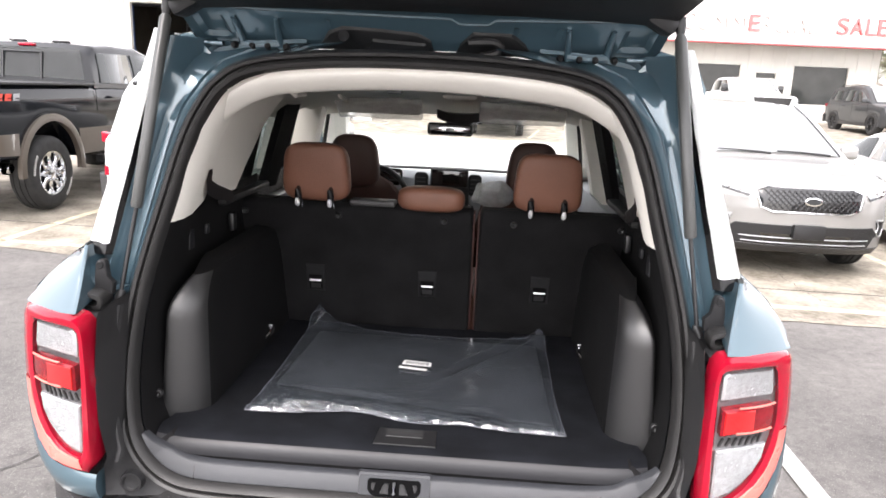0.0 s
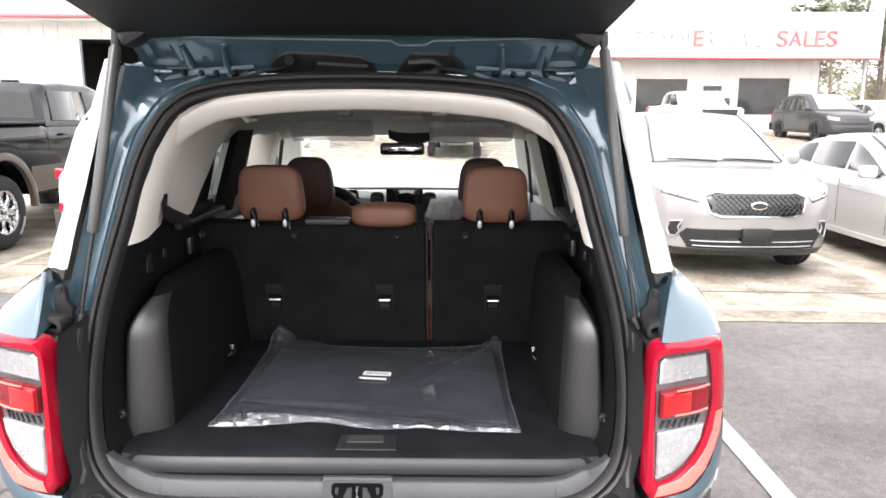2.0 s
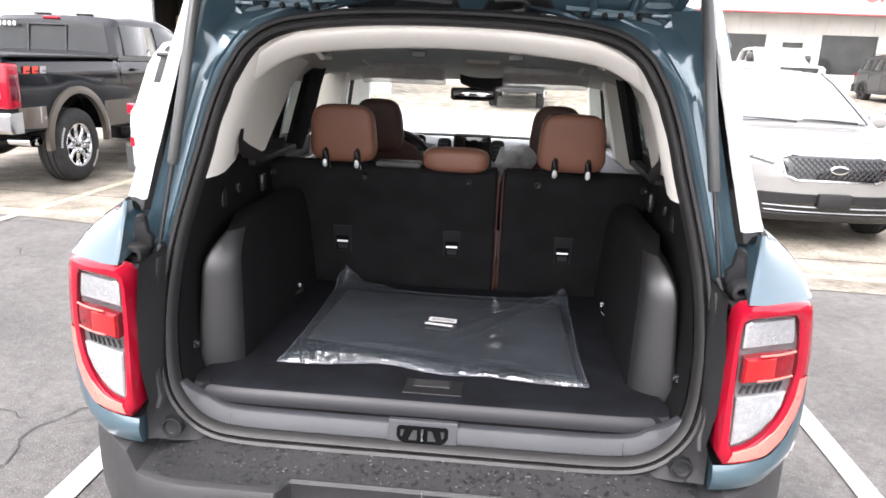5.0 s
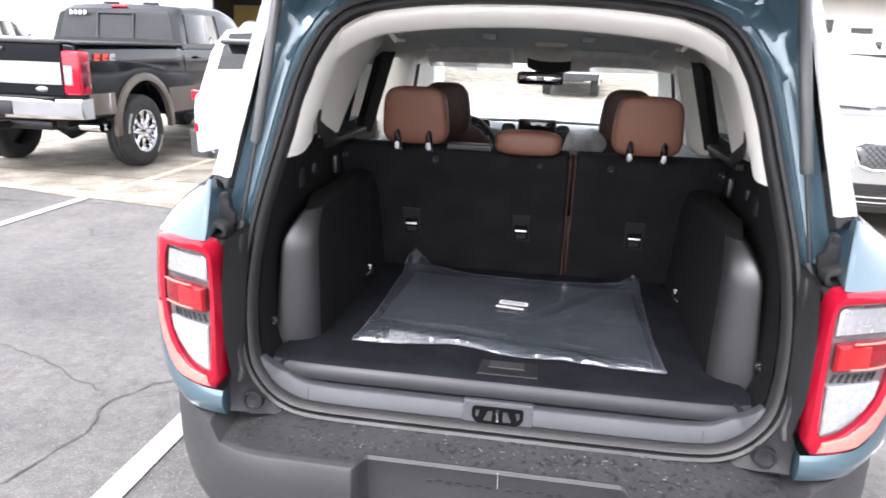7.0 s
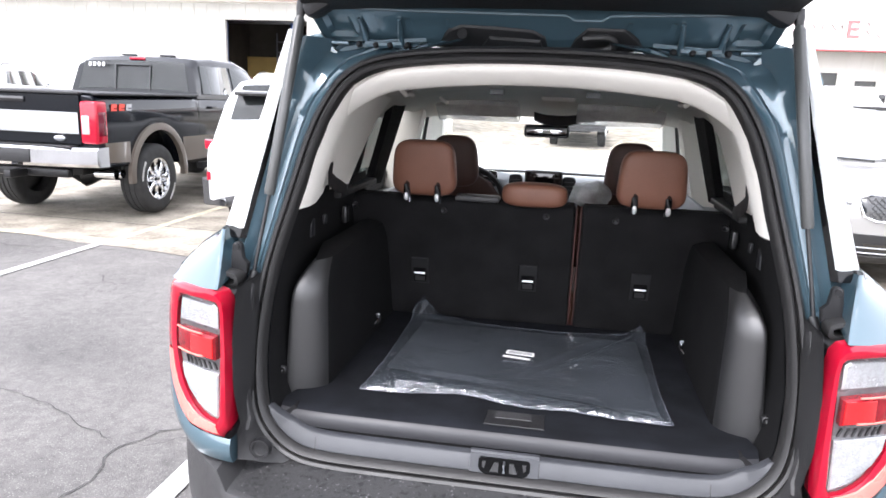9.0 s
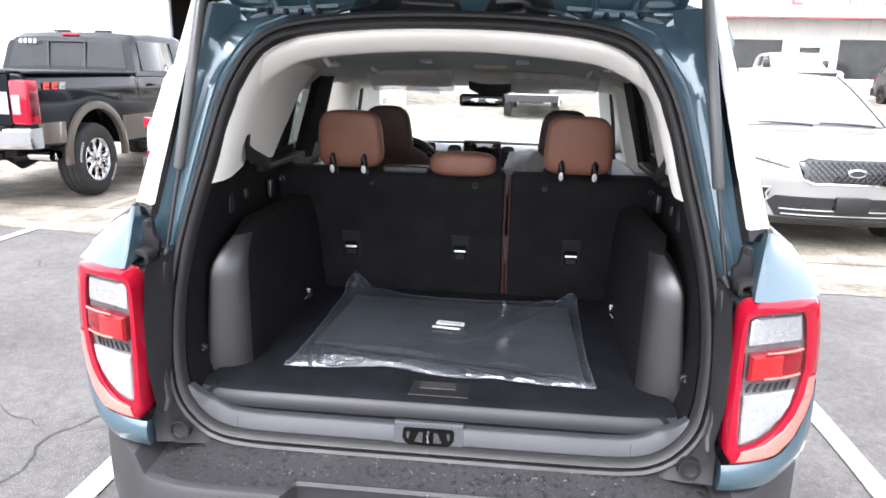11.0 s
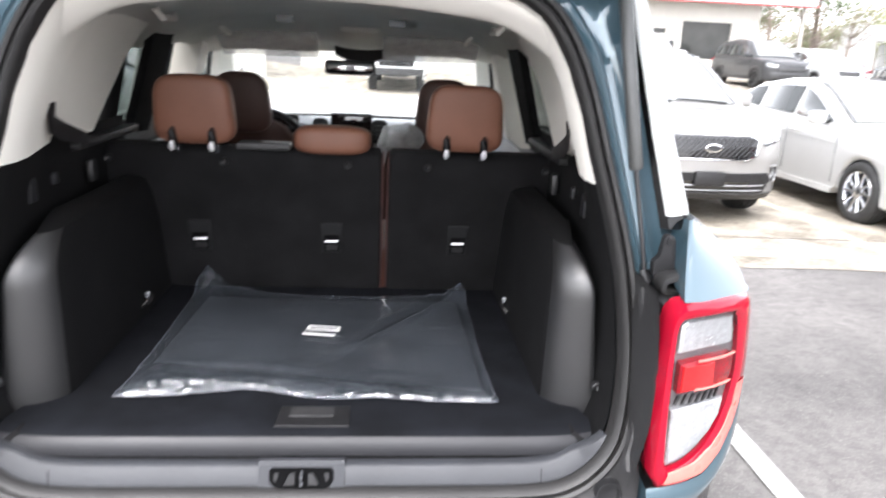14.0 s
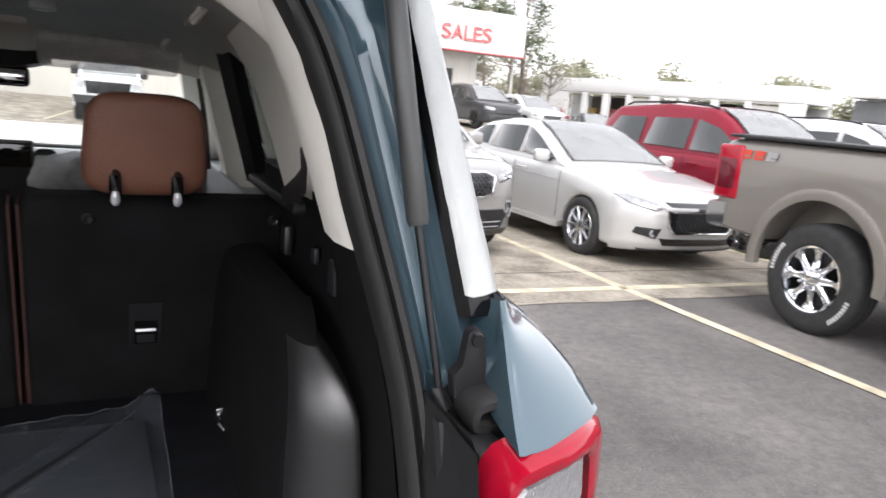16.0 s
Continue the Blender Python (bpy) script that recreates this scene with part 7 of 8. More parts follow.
mal.front("grille_bar", [(-0.50, 0.70), (0.50, 0.70), (0.50, 0.655), (-0.50, 0.655)], SILVER_P, 2.32, 0.06, 0.10)
g = mal.front("lower_grille", [(-0.47, 0.64), (0.47, 0.64), (0.44, 0.50), (0.36, 0.43), (-0.36, 0.43), (-0.44, 0.50)], GLOSSBLACK, 2.36, 0.03, 0.13, None, "black mesh grille in a silver frame")
hexgrille(mal, -0.42, 0.42, 0.44, 0.63, 2.41, 0.13, g, 0.05)
fr = [(-0.48, 0.65), (0.48, 0.65), (0.45, 0.50), (0.37, 0.42), (-0.37, 0.42), (-0.45, 0.50)]
bm = tube(bmesh.new(), [(a, mal.ny(a, b) + 0.014, b) for a, b in fr + fr[:1]], 0.013, 6)
part("grille_frame", bm, CHROME, g)
part("badge", B((0, 2.43, 0.675), (0.20, 0.02, 0.05), 0.012), STEEL, g)
mal.front("air_dam", [(-0.52, 0.36), (0.52, 0.36), (0.46, 0.28), (-0.46, 0.28)], GLOSSBLACK, 2.36, 0.05, 0.12)
mal.front("headlamp", [(0.50, 0.68), (0.56, 0.73), (0.78, 0.79), (0.87, 0.775), (0.80, 0.70), (0.60, 0.645)], HEADLAMP, 2.36, 0.04, 0.34, None, "clear swept headlamp", 0.01, 1, True)
fg = mal.front("fog_lamp_bezel", [(0.52, 0.46), (0.74, 0.47), (0.76, 0.40), (0.56, 0.35)], PLASTIC_D, 2.38, 0.05, 0.22, None, "", 0.006, 1, True)
for s in (-1, 1):
    bm = lathe(bmesh.new(), [(0.0, 0.0), (0.012, 0.02), (0.008, 0.035), (0.014, 0.04), (0.0, 0.042)], (s * 0.60, mal.ny(0.60, 0.41) + 0.014, 0.41), "y", 16)
    part("fog_lamp", bm, LENS_WHITE, mal.body)
mal.front("splitter", [(-0.70, 0.235), (0.70, 0.235), (0.66, 0.20), (-0.66, 0.20)], PLASTIC_D, 2.30, 0.10, 0.16)
put_wheels(mal.e, SEDAN_KIT, 0.80, mal.axles)


def pickup(name, m, label, mat, lower, arch_mat, tail_white, bumper=CHROME, tail=0.0):
    ax = -1.98 - 0.7 * tail
    t = Auto(name, m, label, "pickup truck", mat,
             [(-3.05 - tail, 0.72, 1.42, 0.985), (-2.98 - tail, 0.66, 1.44, 1.0), (-2.0, 0.60, 1.44, 1.01), (-1.12, 0.56, 1.44, 1.01), (-1.08, 0.56, 1.42, 1.01), (1.2, 0.56, 1.40, 1.01), (2.3, 0.58, 1.36, 1.0), (2.9, 0.60, 1.30, 0.97), (3.1, 0.62, 1.22, 0.92), (3.15, 0.66, 0.95, 0.88)],
             (2.08, ax), 0.545, [(-1.06, 1.42), (-0.98, 1.85), (-0.80, 1.94), (-0.3, 1.975), (0.4, 1.965), (0.75, 1.88), (1.45, 1.40)], 0.22, 0.50)
    t.screen(0.48, 1.40, "windshield")
    t.screen(-1.05, -0.97, "rear_window", 0.10)
    for x in (-0.26, 0.26):
        part("pane_frame", tube(bmesh.new(), [(x, -1.058, 1.49), (x, -1.012, 1.83)], 0.012, 6), GLOSSBLACK, t.cab)
    part("pane_frame", tube(bmesh.new(), [(-0.26, -1.012, 1.83), (0.26, -1.012, 1.83)], 0.012, 6), GLOSSBLACK, t.cab)
    t.window([(-0.86, 1.47), (0.0, 1.46), (0.0, 1.86), (-0.80, 1.85)])
    t.window([(0.10, 1.46), (1.18, 1.42), (0.66, 1.80), (0.52, 1.86), (0.10, 1.86)])
    t.doors((-1.10, 0.05, 1.15), (-0.72, 0.28), 0.72, 1.38)
    t.mirrors(0.95, 1.55, GLOSSBLACK, (0.22, 0.12, 0.30))
    t.arches(arch_mat, 0.075, 0.03)
    if lower is not mat:
        t.side("lower_panel", [(-2.95 - tail, 0.92), (ax - 0.58, 0.92), (ax - 0.58, 0.68), (-2.9 - tail, 0.70)], lower, 0.010)
        t.side("lower_panel", [(ax + 0.58, 0.92), (1.50, 0.92), (1.50, 0.60), (ax + 0.58, 0.60)], lower, 0.010)
    t.side("running_board", [(-1.2, 0.56), (1.45, 0.56), (1.45, 0.48), (-1.2, 0.48)], BLACKMET, 0.09)
    # bed: rails and liner
    for s in (-1, 1):
        part("bed_rail", B((s * 0.95, -2.05 - tail / 2, 1.452), (0.10, 1.92 + tail, 0.03), 0.012), PLASTIC_D, t.body)
    part("bed_liner", B((0, -2.05 - tail / 2, 1.459), (1.78, 1.86 + tail, 0.012), 0.004), PLASTIC_D, t.body)
    # tailgate and lamps
    tg2 = t.front("tailgate", [(-0.80, 1.44), (0.80, 1.44), (0.80, 0.90), (-0.80, 0.90)], mat, 3.045 + tail, 0.03, 0.0, None, "", 0.01, -1)
    if tail_white:
        bm = slab(bmesh.new(), [(-0.79, 1.25), (0.79, 1.25), (0.79, 1.02), (-0.79, 1.02)], lambda a, b, d: (a, -3.078 - tail - d, b), 0.012, 0.006)
        part("tailgate_applique", bm, ALLOY, tg2, "satin silver band")
    bm = slab(bmesh.new(), [(0.55 + 0.07 * math.cos(a), 0.965 + 0.032 * math.sin(a)) for a in np.linspace(0, 2 * math.pi, 17)[:-1]], lambda a, b, d: (a, -3.078 - tail - d, b), 0.014, 0.004)
    part("badge", bm, STEEL, tg2)
    part("tailgate_top", B((0, -3.06 - tail, 1.455), (1.62, 0.07, 0.035), 0.012), PLASTIC_D, tg2)
    part("tailgate_handle", B((0, -3.085 - tail, 1.37), (0.30, 0.03, 0.06), 0.01), GLOSSBLACK, tg2)
    for s in (-1, 1):
        bm = bmesh.new()
        box(bm, (s * 0.915, -2.965 - 1.18 * tail, 1.145), (0.205, 0.27 - 0.35 * tail, 0.46), 0.03, 3)
        tl = part("tail_lamp", bm, LENS_RED, t.body, "tall red tail lamp")
        part("reversing_lens", B((s * 0.885, -3.102 - tail, 1.12), (0.09, 0.012, 0.20), 0.008), LENS_WHITE, tl)
        part("lamp_side", B((s * 1.013, -2.965 - 1.18 * tail, 1.13), (0.014, 0.19 - 0.3 * tail, 0.26), 0.006, 2), LENS_DEEP, tl, "dark red wrap-round side lens")
    # bumper
    bm = bmesh.new()
    rings = []
    for x in np.linspace(-1.02, 1.02, 21):
        o = 0.10 * (abs(x) / 1.02) ** 4
        o -= tail
        rings.append([(x, -3.02 + o, 0.88), (x, -3.20 + o, 0.875), (x, -3.225 + o, 0.85), (x, -3.225 + o, 0.70), (x, -3.19 + o, 0.665), (x, -3.02 + o, 0.66)])
    loft(bm, rings)
    bp = part("rear_bumper", bm, CHROME, t.body, "chromed rear step bumper", 30)
    part("step_pad", B((0, -3.12 - tail, 0.887), (1.5, 0.16, 0.014), 0.004), PLASTIC_D, bp)
    part("plate_recess", B((0, -3.228 - tail, 0.775), (0.56, 0.012, 0.15), 0.01), PLASTIC_D, bp)
    for s in (-1, 1):
        part("sensor_cap", lathe(bmesh.new(), [(-0.006, 0.0), (-0.005, 0.018), (0.004, 0.022)], (s * 0.72, -3.19 - tail, 0.775), "y", 12), PLASTIC_D, bp)
    hb2 = part("tow_hitch", B((0, -3.10 - tail, 0.56), (0.085, 0.30, 0.085), 0.008), BLACKMET, t.body)
    part("hitch_bar", B((0, -2.95 - tail, 0.57), (1.1, 0.10, 0.10), 0.02), BLACKMET, t.body)
    # exhaust, axle
    for dy in (0.0, 0.125):
        bm = lathe(bmesh.new(), [(-0.10, 0.045), (0.13, 0.056), (0.15, 0.050), (-0.02, 0.042)], (0.86, -2.80 - tail + dy, 0.56), "x", 18)
        part("exhaust_tip", bm, CHROME, t.body, "twin chrome exhaust tip")
    part("rear_axle", tube(bmesh.new(), [(-0.8, ax, 0.43), (-0.2, ax, 0.43), (0, ax, 0.43), (0.2, ax, 0.43), (0.8, ax, 0.43)], [0.06, 0.06, 0.16, 0.06, 0.06], 12), BLACKMET, t.body)
    part("frame_rails", B((0, 0, 0.58), (0.9, 5.6, 0.16), 0.03), BLACKMET, t.body)
    # decal on the bed side: plain bars in its colours
    for s in (-1, 1):
        for k, (y, mt) in enumerate(((-2.80 - 0.8 * tail, MARK_RED), (-2.66 - 0.8 * tail, MARK_RED), (-2.53 - 0.8 * tail, MARK_GREY))):
            q = 1 if s > 0 else -1
            bm = slab(bmesh.new(), [(y - 0.055, 1.27), (y + 0.045, 1.27), (y + 0.06, 1.345), (y - 0.04, 1.345)], lambda a, b, d: (s * (t.w(a) - 0.004 + d), a, b), 0.006)
            dk = part("decal_bar", bm, mt, t.body)
            bm = slab(bmesh.new(), [(y - 0.012, 1.29), (y + 0.05, 1.29), (y + 0.052, 1.30), (y - 0.01, 1.30)], lambda a, b, d: (s * (t.w(a) - 0.004 + d), a, b), 0.008)
            part("decal_cut", bm, mat, dk)
    # nose
    t.front("grille", [(-0.66, 1.24), (0.66, 1.24), (0.60, 0.86), (-0.60, 0.86)], GLOSSBLACK, 3.12, 0.06, 0.04)
    for zz in (0.95, 1.05, 1.15):
        t.front("grille_slot", [(-0.58, zz + 0.03), (0.58, zz + 0.03), (0.58, zz - 0.03), (-0.58, zz - 0.03)], GLOSSBLACK, 3.16, 0.04, 0.04)
    t.front("headlamp", [(0.68, 1.22), (0.90, 1.24), (0.90, 0.90), (0.68, 0.88)], LENS_WHITE, 3.10, 0.07, 0.06, None, "tall clear headlamp", 0.012, 1, True)
    t.front("front_bumper", [(-0.98, 0.80), (0.98, 0.80), (0.94, 0.56), (-0.94, 0.56)], bumper, 3.10, 0.14, 0.06)
    for q in (-0.3, 0.3):
        part("clearance_lamp", B((q, -0.62, 1.985), (0.22, 0.09, 0.03), 0.012), GLOSSBLACK, t.cab)
    part("high_stop_lamp", B((0, -0.90, 1.925), (0.22, 0.05, 0.035), 0.008), LENS_RED, t.cab)
    put_wheels(t.e, PICKUP_KIT, 0.86, t.axles)
    return t


blk = pickup("parked_pickup", pose(-5.90, 8.72, gz(-6, 8) + 0.02), "black crew-cab pickup with bronze lower panels and chrome wheels", BLACK_P, BRONZE_P, BRONZE_P, True, CHROME, 0.20)
fx = pickup("parked_pickup", pose(6.36, 1.12, gz(6.3, 1), 0, 0, 180) @ Matrix.Diagonal((1, 1, 1.035, 1)), "stone-grey four-wheel-drive pickup with large chrome wheels", STONE_P, STONE_P, STONE_P, False)

for k in range(4):
    bm = B((-0.62 + k * 0.065, -1.062 + 0.004 * k, 1.83), (0.035, 0.006, 0.055), 0.008, 2, Matrix.Rotation(0.2, 4, "Y"))
    part("chalk_bar", bm, LABEL_W, blk.cab, "white chalk mark on the rear glass")
SUVST = [(-2.40, 0.5, 0.92, 0.74), (-2.32, 0.38, 1.05, 0.88), (-2.0, 0.32, 1.12, 0.94), (0.9, 0.30, 1.12, 0.955), (1.30, 0.30, 1.11, 0.95), (1.9, 0.30, 1.05, 0.93), (2.2, 0.30, 0.98, 0.88), (2.34, 0.29, 0.86, 0.82), (2.42, 0.32, 0.60, 0.76)]
SUVRF = [(-2.25, 1.10), (-2.12, 1.50), (-1.85, 1.70), (-0.8, 1.77), (0.15, 1.74), (0.5, 1.60), (1.28, 1.11)]


DARK_KIT = wheel(0.385, 0.26, 0.255, 10, TYRE, BLACKMET)


def plain_suv(name, m, label, mat, scale=1.0, rails=True, kit=None):
    a = Auto(name, m @ Matrix.Diagonal((1, 1, scale, 1)), label, "car", mat, SUVST, (1.44, -1.42), 0.405, SUVRF, 0.28,
             nose=[(0.27, 2.2), (0.31, 2.34), (0.40, 2.39), (0.6, 2.41), (0.75, 2.41), (0.88, 2.36), (0.95, 2.27), (1.0, 2.12), (1.043, 1.95)])
    a.screen(0.22, 1.22, "windshield")
    a.screen(-2.20, -1.95, "rear_window")
    a.window([(-1.98, 1.22), (-1.12, 1.19), (-1.12, 1.56), (-1.75, 1.55)])
    a.window([(-1.0, 1.18), (-0.12, 1.17), (-0.12, 1.58), (-0.92, 1.57)])
    a.window([(-0.02, 1.17), (1.0, 1.16), (0.42, 1.48), (-0.02, 1.58)])
    a.doors((-1.04, -0.07, 1.04), (-0.85, 0.12), 0.45, 1.08)
    a.mirrors(0.85, 1.20, mat)
    a.arches(PLASTIC, 0.05, 0.012)
    a.side("cladding", [(-0.95, 0.42), (1.0, 0.42), (1.0, 0.30), (-0.95, 0.30)], PLASTIC, 0.02)
    a.front("grille", [(-0.5, 0.86), (0.5, 0.86), (0.46, 0.66), (-0.46, 0.66)], GLOSSBLACK, 2.37, 0.04, 0.06)
    a.front("headlamp", [(0.54, 0.88), (0.86, 0.93), (0.85, 0.80), (0.56, 0.76)], HEADLAMP, 2.34, 0.06, 0.20, None, "", 0.01, 1, True)
    a.front("bumper", [(-0.78, 0.60), (0.78, 0.60), (0.74, 0.32), (-0.74, 0.32)], mat, 2.34, 0.10, 0.14, None, "", 0.02)
    a.front("air_dam", [(-0.6, 0.52), (0.6, 0.52), (0.55, 0.40), (-0.55, 0.40)], PLASTIC_D, 2.38, 0.075, 0.12)
    a.front("tail_lamp", [(0.70, 1.03), (0.92, 1.06), (0.92, 0.95), (0.72, 0.96)], LENS_RED, 2.33, 0.05, 0.11, None, "red tail lamp", 0.01, -1, True)
    a.front("reflector", [(0.74, 0.72), (0.88, 0.72), (0.88, 0.62), (0.76, 0.62)], LENS_RED, 2.35, 0.05, 0.08, None, "", 0.006, -1, True)
    a.front("rear_bumper", [(-0.96, 0.64), (0.96, 0.64), (0.94, 0.34), (-0.94, 0.34)], PLASTIC, 2.32, 0.10, 0.13, None, "", 0.02, -1)
    for s in (-1, 1):
        bm = lathe(bmesh.new(), [(0.08, 0.030), (-0.04, 0.045), (-0.05, 0.040), (0.05, 0.034)], (s * 0.66, -2.38, 0.40), "y", 14)
        part("exhaust_tip", bm, CHROME, a.body)
        if rails:
            part("roof_rail", tube(bmesh.new(), [(s * 0.66, -1.75, 1.715), (s * 0.665, -1.6, 1.762), (s * 0.665, -0.6, 1.797), (s * 0.66, 0.0, 1.765), (s * 0.65, 0.2, 1.735)], 0.015, 8), BLACKMET, a.cab)
    put_wheels(a.e, kit or SUV_KIT, 0.83, a.axles)
    return a


compact = plain_suv("parked_suv", pose(-2.85, 7.95, gz(-2.7, 7.9)), "white compact SUV with red tail lamps, parked nose-in", WHITE_P, 1.0, False)
part("spoiler", B((0, -2.12, 1.575), (1.16, 0.30, 0.045), 0.018, 3, Matrix.Rotation(0.12, 4, "X")), GLOSSBLACK, compact.cab, "gloss black roof spoiler")
plain_suv("parked_suv", pose(8.70, 7.10, gz(9.2, 7), 0, 0, 180), "red SUV with tinted windows and black roof rails", RED_P, 1.06)
plain_suv("parked_suv", pose(12.5, 7.6, gz(12, 7), 0, 0, 180), "large white SUV parked at the end of the row", WHITE_P, 1.06)
plain_suv("parked_suv", pose(15.85, 28.8, gz(16.2, 28.8), 0, 0, 180) @ Matrix.Diagonal((1.06, 1.1, 1, 1)), "charcoal SUV with black wheels parked before the showroom", GREY_P, 1.07, True, DARK_KIT)
plain_suv("parked_suv", pose(-16.5, 17.5, gz(-9, 17), 0, 0, 20), "white SUV parked by the workshop", WHITE_P, 1.0)
plain_suv("parked_suv", pose(-19.8, 18.5, gz(-9, 18), 0, 0, 15), "silver SUV parked by the workshop", SILVER_P, 1.0)
plain_suv("parked_suv", pose(-8.6, 19.5, gz(-8, 19), 0, 0, 190), "white SUV by the workshop door", WHITE_P, 1.0)
wp = pickup("parked_pickup", pose(10.3, 28.4, gz(10.3, 28.4), 0, 0, 180), "white pickup parked before the showroom windows", WHITE_P, WHITE_P, WHITE_P, False)
fp = pickup("parked_pickup", pose(0.55, 27.4, gz(0.5, 25.6), 0, 0, 178), "white pickup with a dark grille and bumper facing the lane", WHITE_P, WHITE_P, WHITE_P, False, PLASTIC_D)
for k, (x, y, r, mt, lb) in enumerate(((22.3, 32.9, 150, RED_P, "red"), (25.0, 32.4, 160, GREY_P, "charcoal"), (27.4, 31.0, 155, RED_P, "red"), (29.8, 29.0, 160, BLACK_P, "black"), (32.2, 26.4, 150, WHITE_P, "white"), (34, 24.4, 160, SILVER_P, "silver"), (18.9, 29.6, 180, WHITE_P, "white"), (35.6, 22.4, 150, WHITE_P, "white"))):
    plain_suv("parked_suv", pose(x, y, gz(x, y), 0, 0, r), lb + " SUV in the far row before the service bays", mt, 0.97, False)

# ---------------------------------------------------------------- buildings


def ribbed(x0, x1, z0, z1, parent, t=0.15, step=0.45):
    """A wall panel with its standing ribs."""
    wall = part("wall_panel", B(((x0 + x1) / 2, t / 2, (z0 + z1) / 2), (x1 - x0, t, z1 - z0)), WHITE_PL, parent)
    k = max(1, int((x1 - x0) / step))
    me = None
    for i in range(k):
        if me is None:
            r = part("rib", B((0, -0.012, (z0 + z1) / 2), (0.07, 0.03, z1 - z0 - 0.02)), WHITE_PL, wall)
            me = r.data
        else:
            r = new("rib", me)
            r.parent = wall
        r.matrix_basis = pose(x0 + (i + 0.5) * (x1 - x0) / k, 0, 0)
    return wall


GB = 0.70
sales = empty("showroom_building", pose(0, 34.5, GB), "white ribbed showroom with a broad fascia and red lettering", "building")
WALLT = 3.62
opens = [(9.49, 12.13, 0.87, 2.70), (12.79, 13.83, 2.02, 2.38), (14.53, 17.16, 0.87, 2.76)]
xs = [-4.0] + [v for o in opens for v in o[:2]] + [18.5]
for i in range(0, len(xs), 2):
    ribbed(xs[i], xs[i + 1], -0.5, WALLT, sales)
for x0, x1, z0, z1 in opens:
    ribbed(x0, x1, z1, WALLT, sales)
    ribbed(x0, x1, -0.5, z0, sales)
    bm = B(((x0 + x1) / 2, 0.08, (z0 + z1) / 2), (x1 - x0, 0.02, z1 - z0))
    w = part("window", bm, SHOP_GLASS, sales, "dark shop window")
    for q in ((x0 + 0.03, (z0 + z1) / 2, 0.06, z1 - z0), (x1 - 0.03, (z0 + z1) / 2, 0.06, z1 - z0), ((x0 + x1) / 2, z0 + 0.03, x1 - x0, 0.06), ((x0 + x1) / 2, z1 - 0.03, x1 - x0, 0.06)):
        part("window_frame", B((q[0], 0.02, q[1]), (q[2], 0.10, q[3]), 0.008), WHITE_PL, w)
part("side_wall", B((18.42, 6.16, 1.55), (0.16, 12, 4.1)), WHITE_PL, sales)
part("flat_roof", B((8.0, 5, 5.2), (24.6, 12, 0.3)), FASCIA, sales)
part("fascia", B((8.33, -0.9, 4.64), (24.8, 0.4, 2.08), 0.02), FASCIA, sales, "white metal fascia")
part("fascia_stripe", B((8.33, -0.93, 3.57), (24.86, 0.5, 0.07), 0.01), RED_TRIM, sales, "red eave stripe")
part("soffit", B((8.33, -0.35, 3.64), (24.7, 0.7, 0.06)), FASCIA, sales)
for x in (20.55,):
    part("canopy_post", B((x, -0.3, 1.55), (0.12, 0.12, 4.1), 0.01), WHITE_PL, sales)


def letter(ch, x, z, size, mat, parent, y):
    cu = bpy.data.curves.new("letter", "FONT")
    cu.body, cu.size, cu.extrude, cu.align_x = ch, size, 0.05, "CENTER"
    ob = bpy.data.objects.new("letter_curve", cu)
    scene.collection.objects.link(ob)
    bpy.context.view_layer.update()
    me = bpy.data.meshes.new_from_object(ob.evaluated_get(bpy.context.evaluated_depsgraph_get()))
    bpy.data.objects.remove(ob)
    me.materials.clear()
    me.materials.append(mat)
    o = new("letter", me)
    o.parent = parent
    o.matrix_basis = pose(x, y, z, 90, 0, 0)
    return o


ADV = {"C": 0.72, "O": 0.82, "M": 0.9, "E": 0.62, "R": 0.7, "I": 0.3, "A": 0.74, "L": 0.58, "S": 0.66}
for word, x0, x1 in (("COMMERCIAL", 8.82, 15.02), ("SALES", 15.72, 18.66)):
    total, at = sum(ADV[c] for c in word), 0.0
    for ch in word:
        red = ch == "E" or word == "SALES"
        o = letter(ch, lerp(x0, x1, (at + ADV[ch] / 2) / total), 4.12, 1.05, RED_LET if red else FADED_LET, sales, -1.16)
        xsz = max(v.co.x for v in o.data.vertices) - min(v.co.x for v in o.data.vertices)
        wish = 0.86 * ADV[ch] / total * (x1 - x0)
        for v in o.data.vertices:
            v.co.x *= wish / xsz
        at += ADV[ch]

GW = 0.567
shop = empty("workshop_building", pose(0, 27.0, GW), "white ribbed workshop with an open roller door", "building")
ribbed(-45, -14.15, -0.5, 4.5, shop, 0.2, 0.55)
ribbed(-10.6, -4.5, -0.5, 4.5, shop, 0.2, 0.55)
ribbed(-14.15, -10.6, 3.83, 4.5, shop, 0.2, 0.55)
for x0, x1 in ((-24.5, -20.5), (-19.5, -15.8), (-31, -27)):
    rd = part("roller_door", B(((x0 + x1) / 2, -0.03, 1.7), (x1 - x0, 0.05, 4.4), 0.01), FASCIA, shop, "closed white roller door")
    for k in range(9):
        part("door_rib", B(((x0 + x1) / 2, -0.06, 0.1 + k * 0.44), (x1 - x0 - 0.1, 0.02, 0.03)), WHITE_PL, rd)
part("fascia", B((-24.7, -0.8, 5.45), (40.6, 0.4, 1.7), 0.02), FASCIA, shop, "white metal fascia")
part("fascia_stripe", B((-24.7, -0.83, 4.57), (40.7, 0.5, 0.10), 0.01), RED_TRIM, shop, "red eave stripe")
part("gutter", B((-24.7, -0.62, 4.47), (40.6, 0.5, 0.10), 0.01), WHITE_PL, shop)
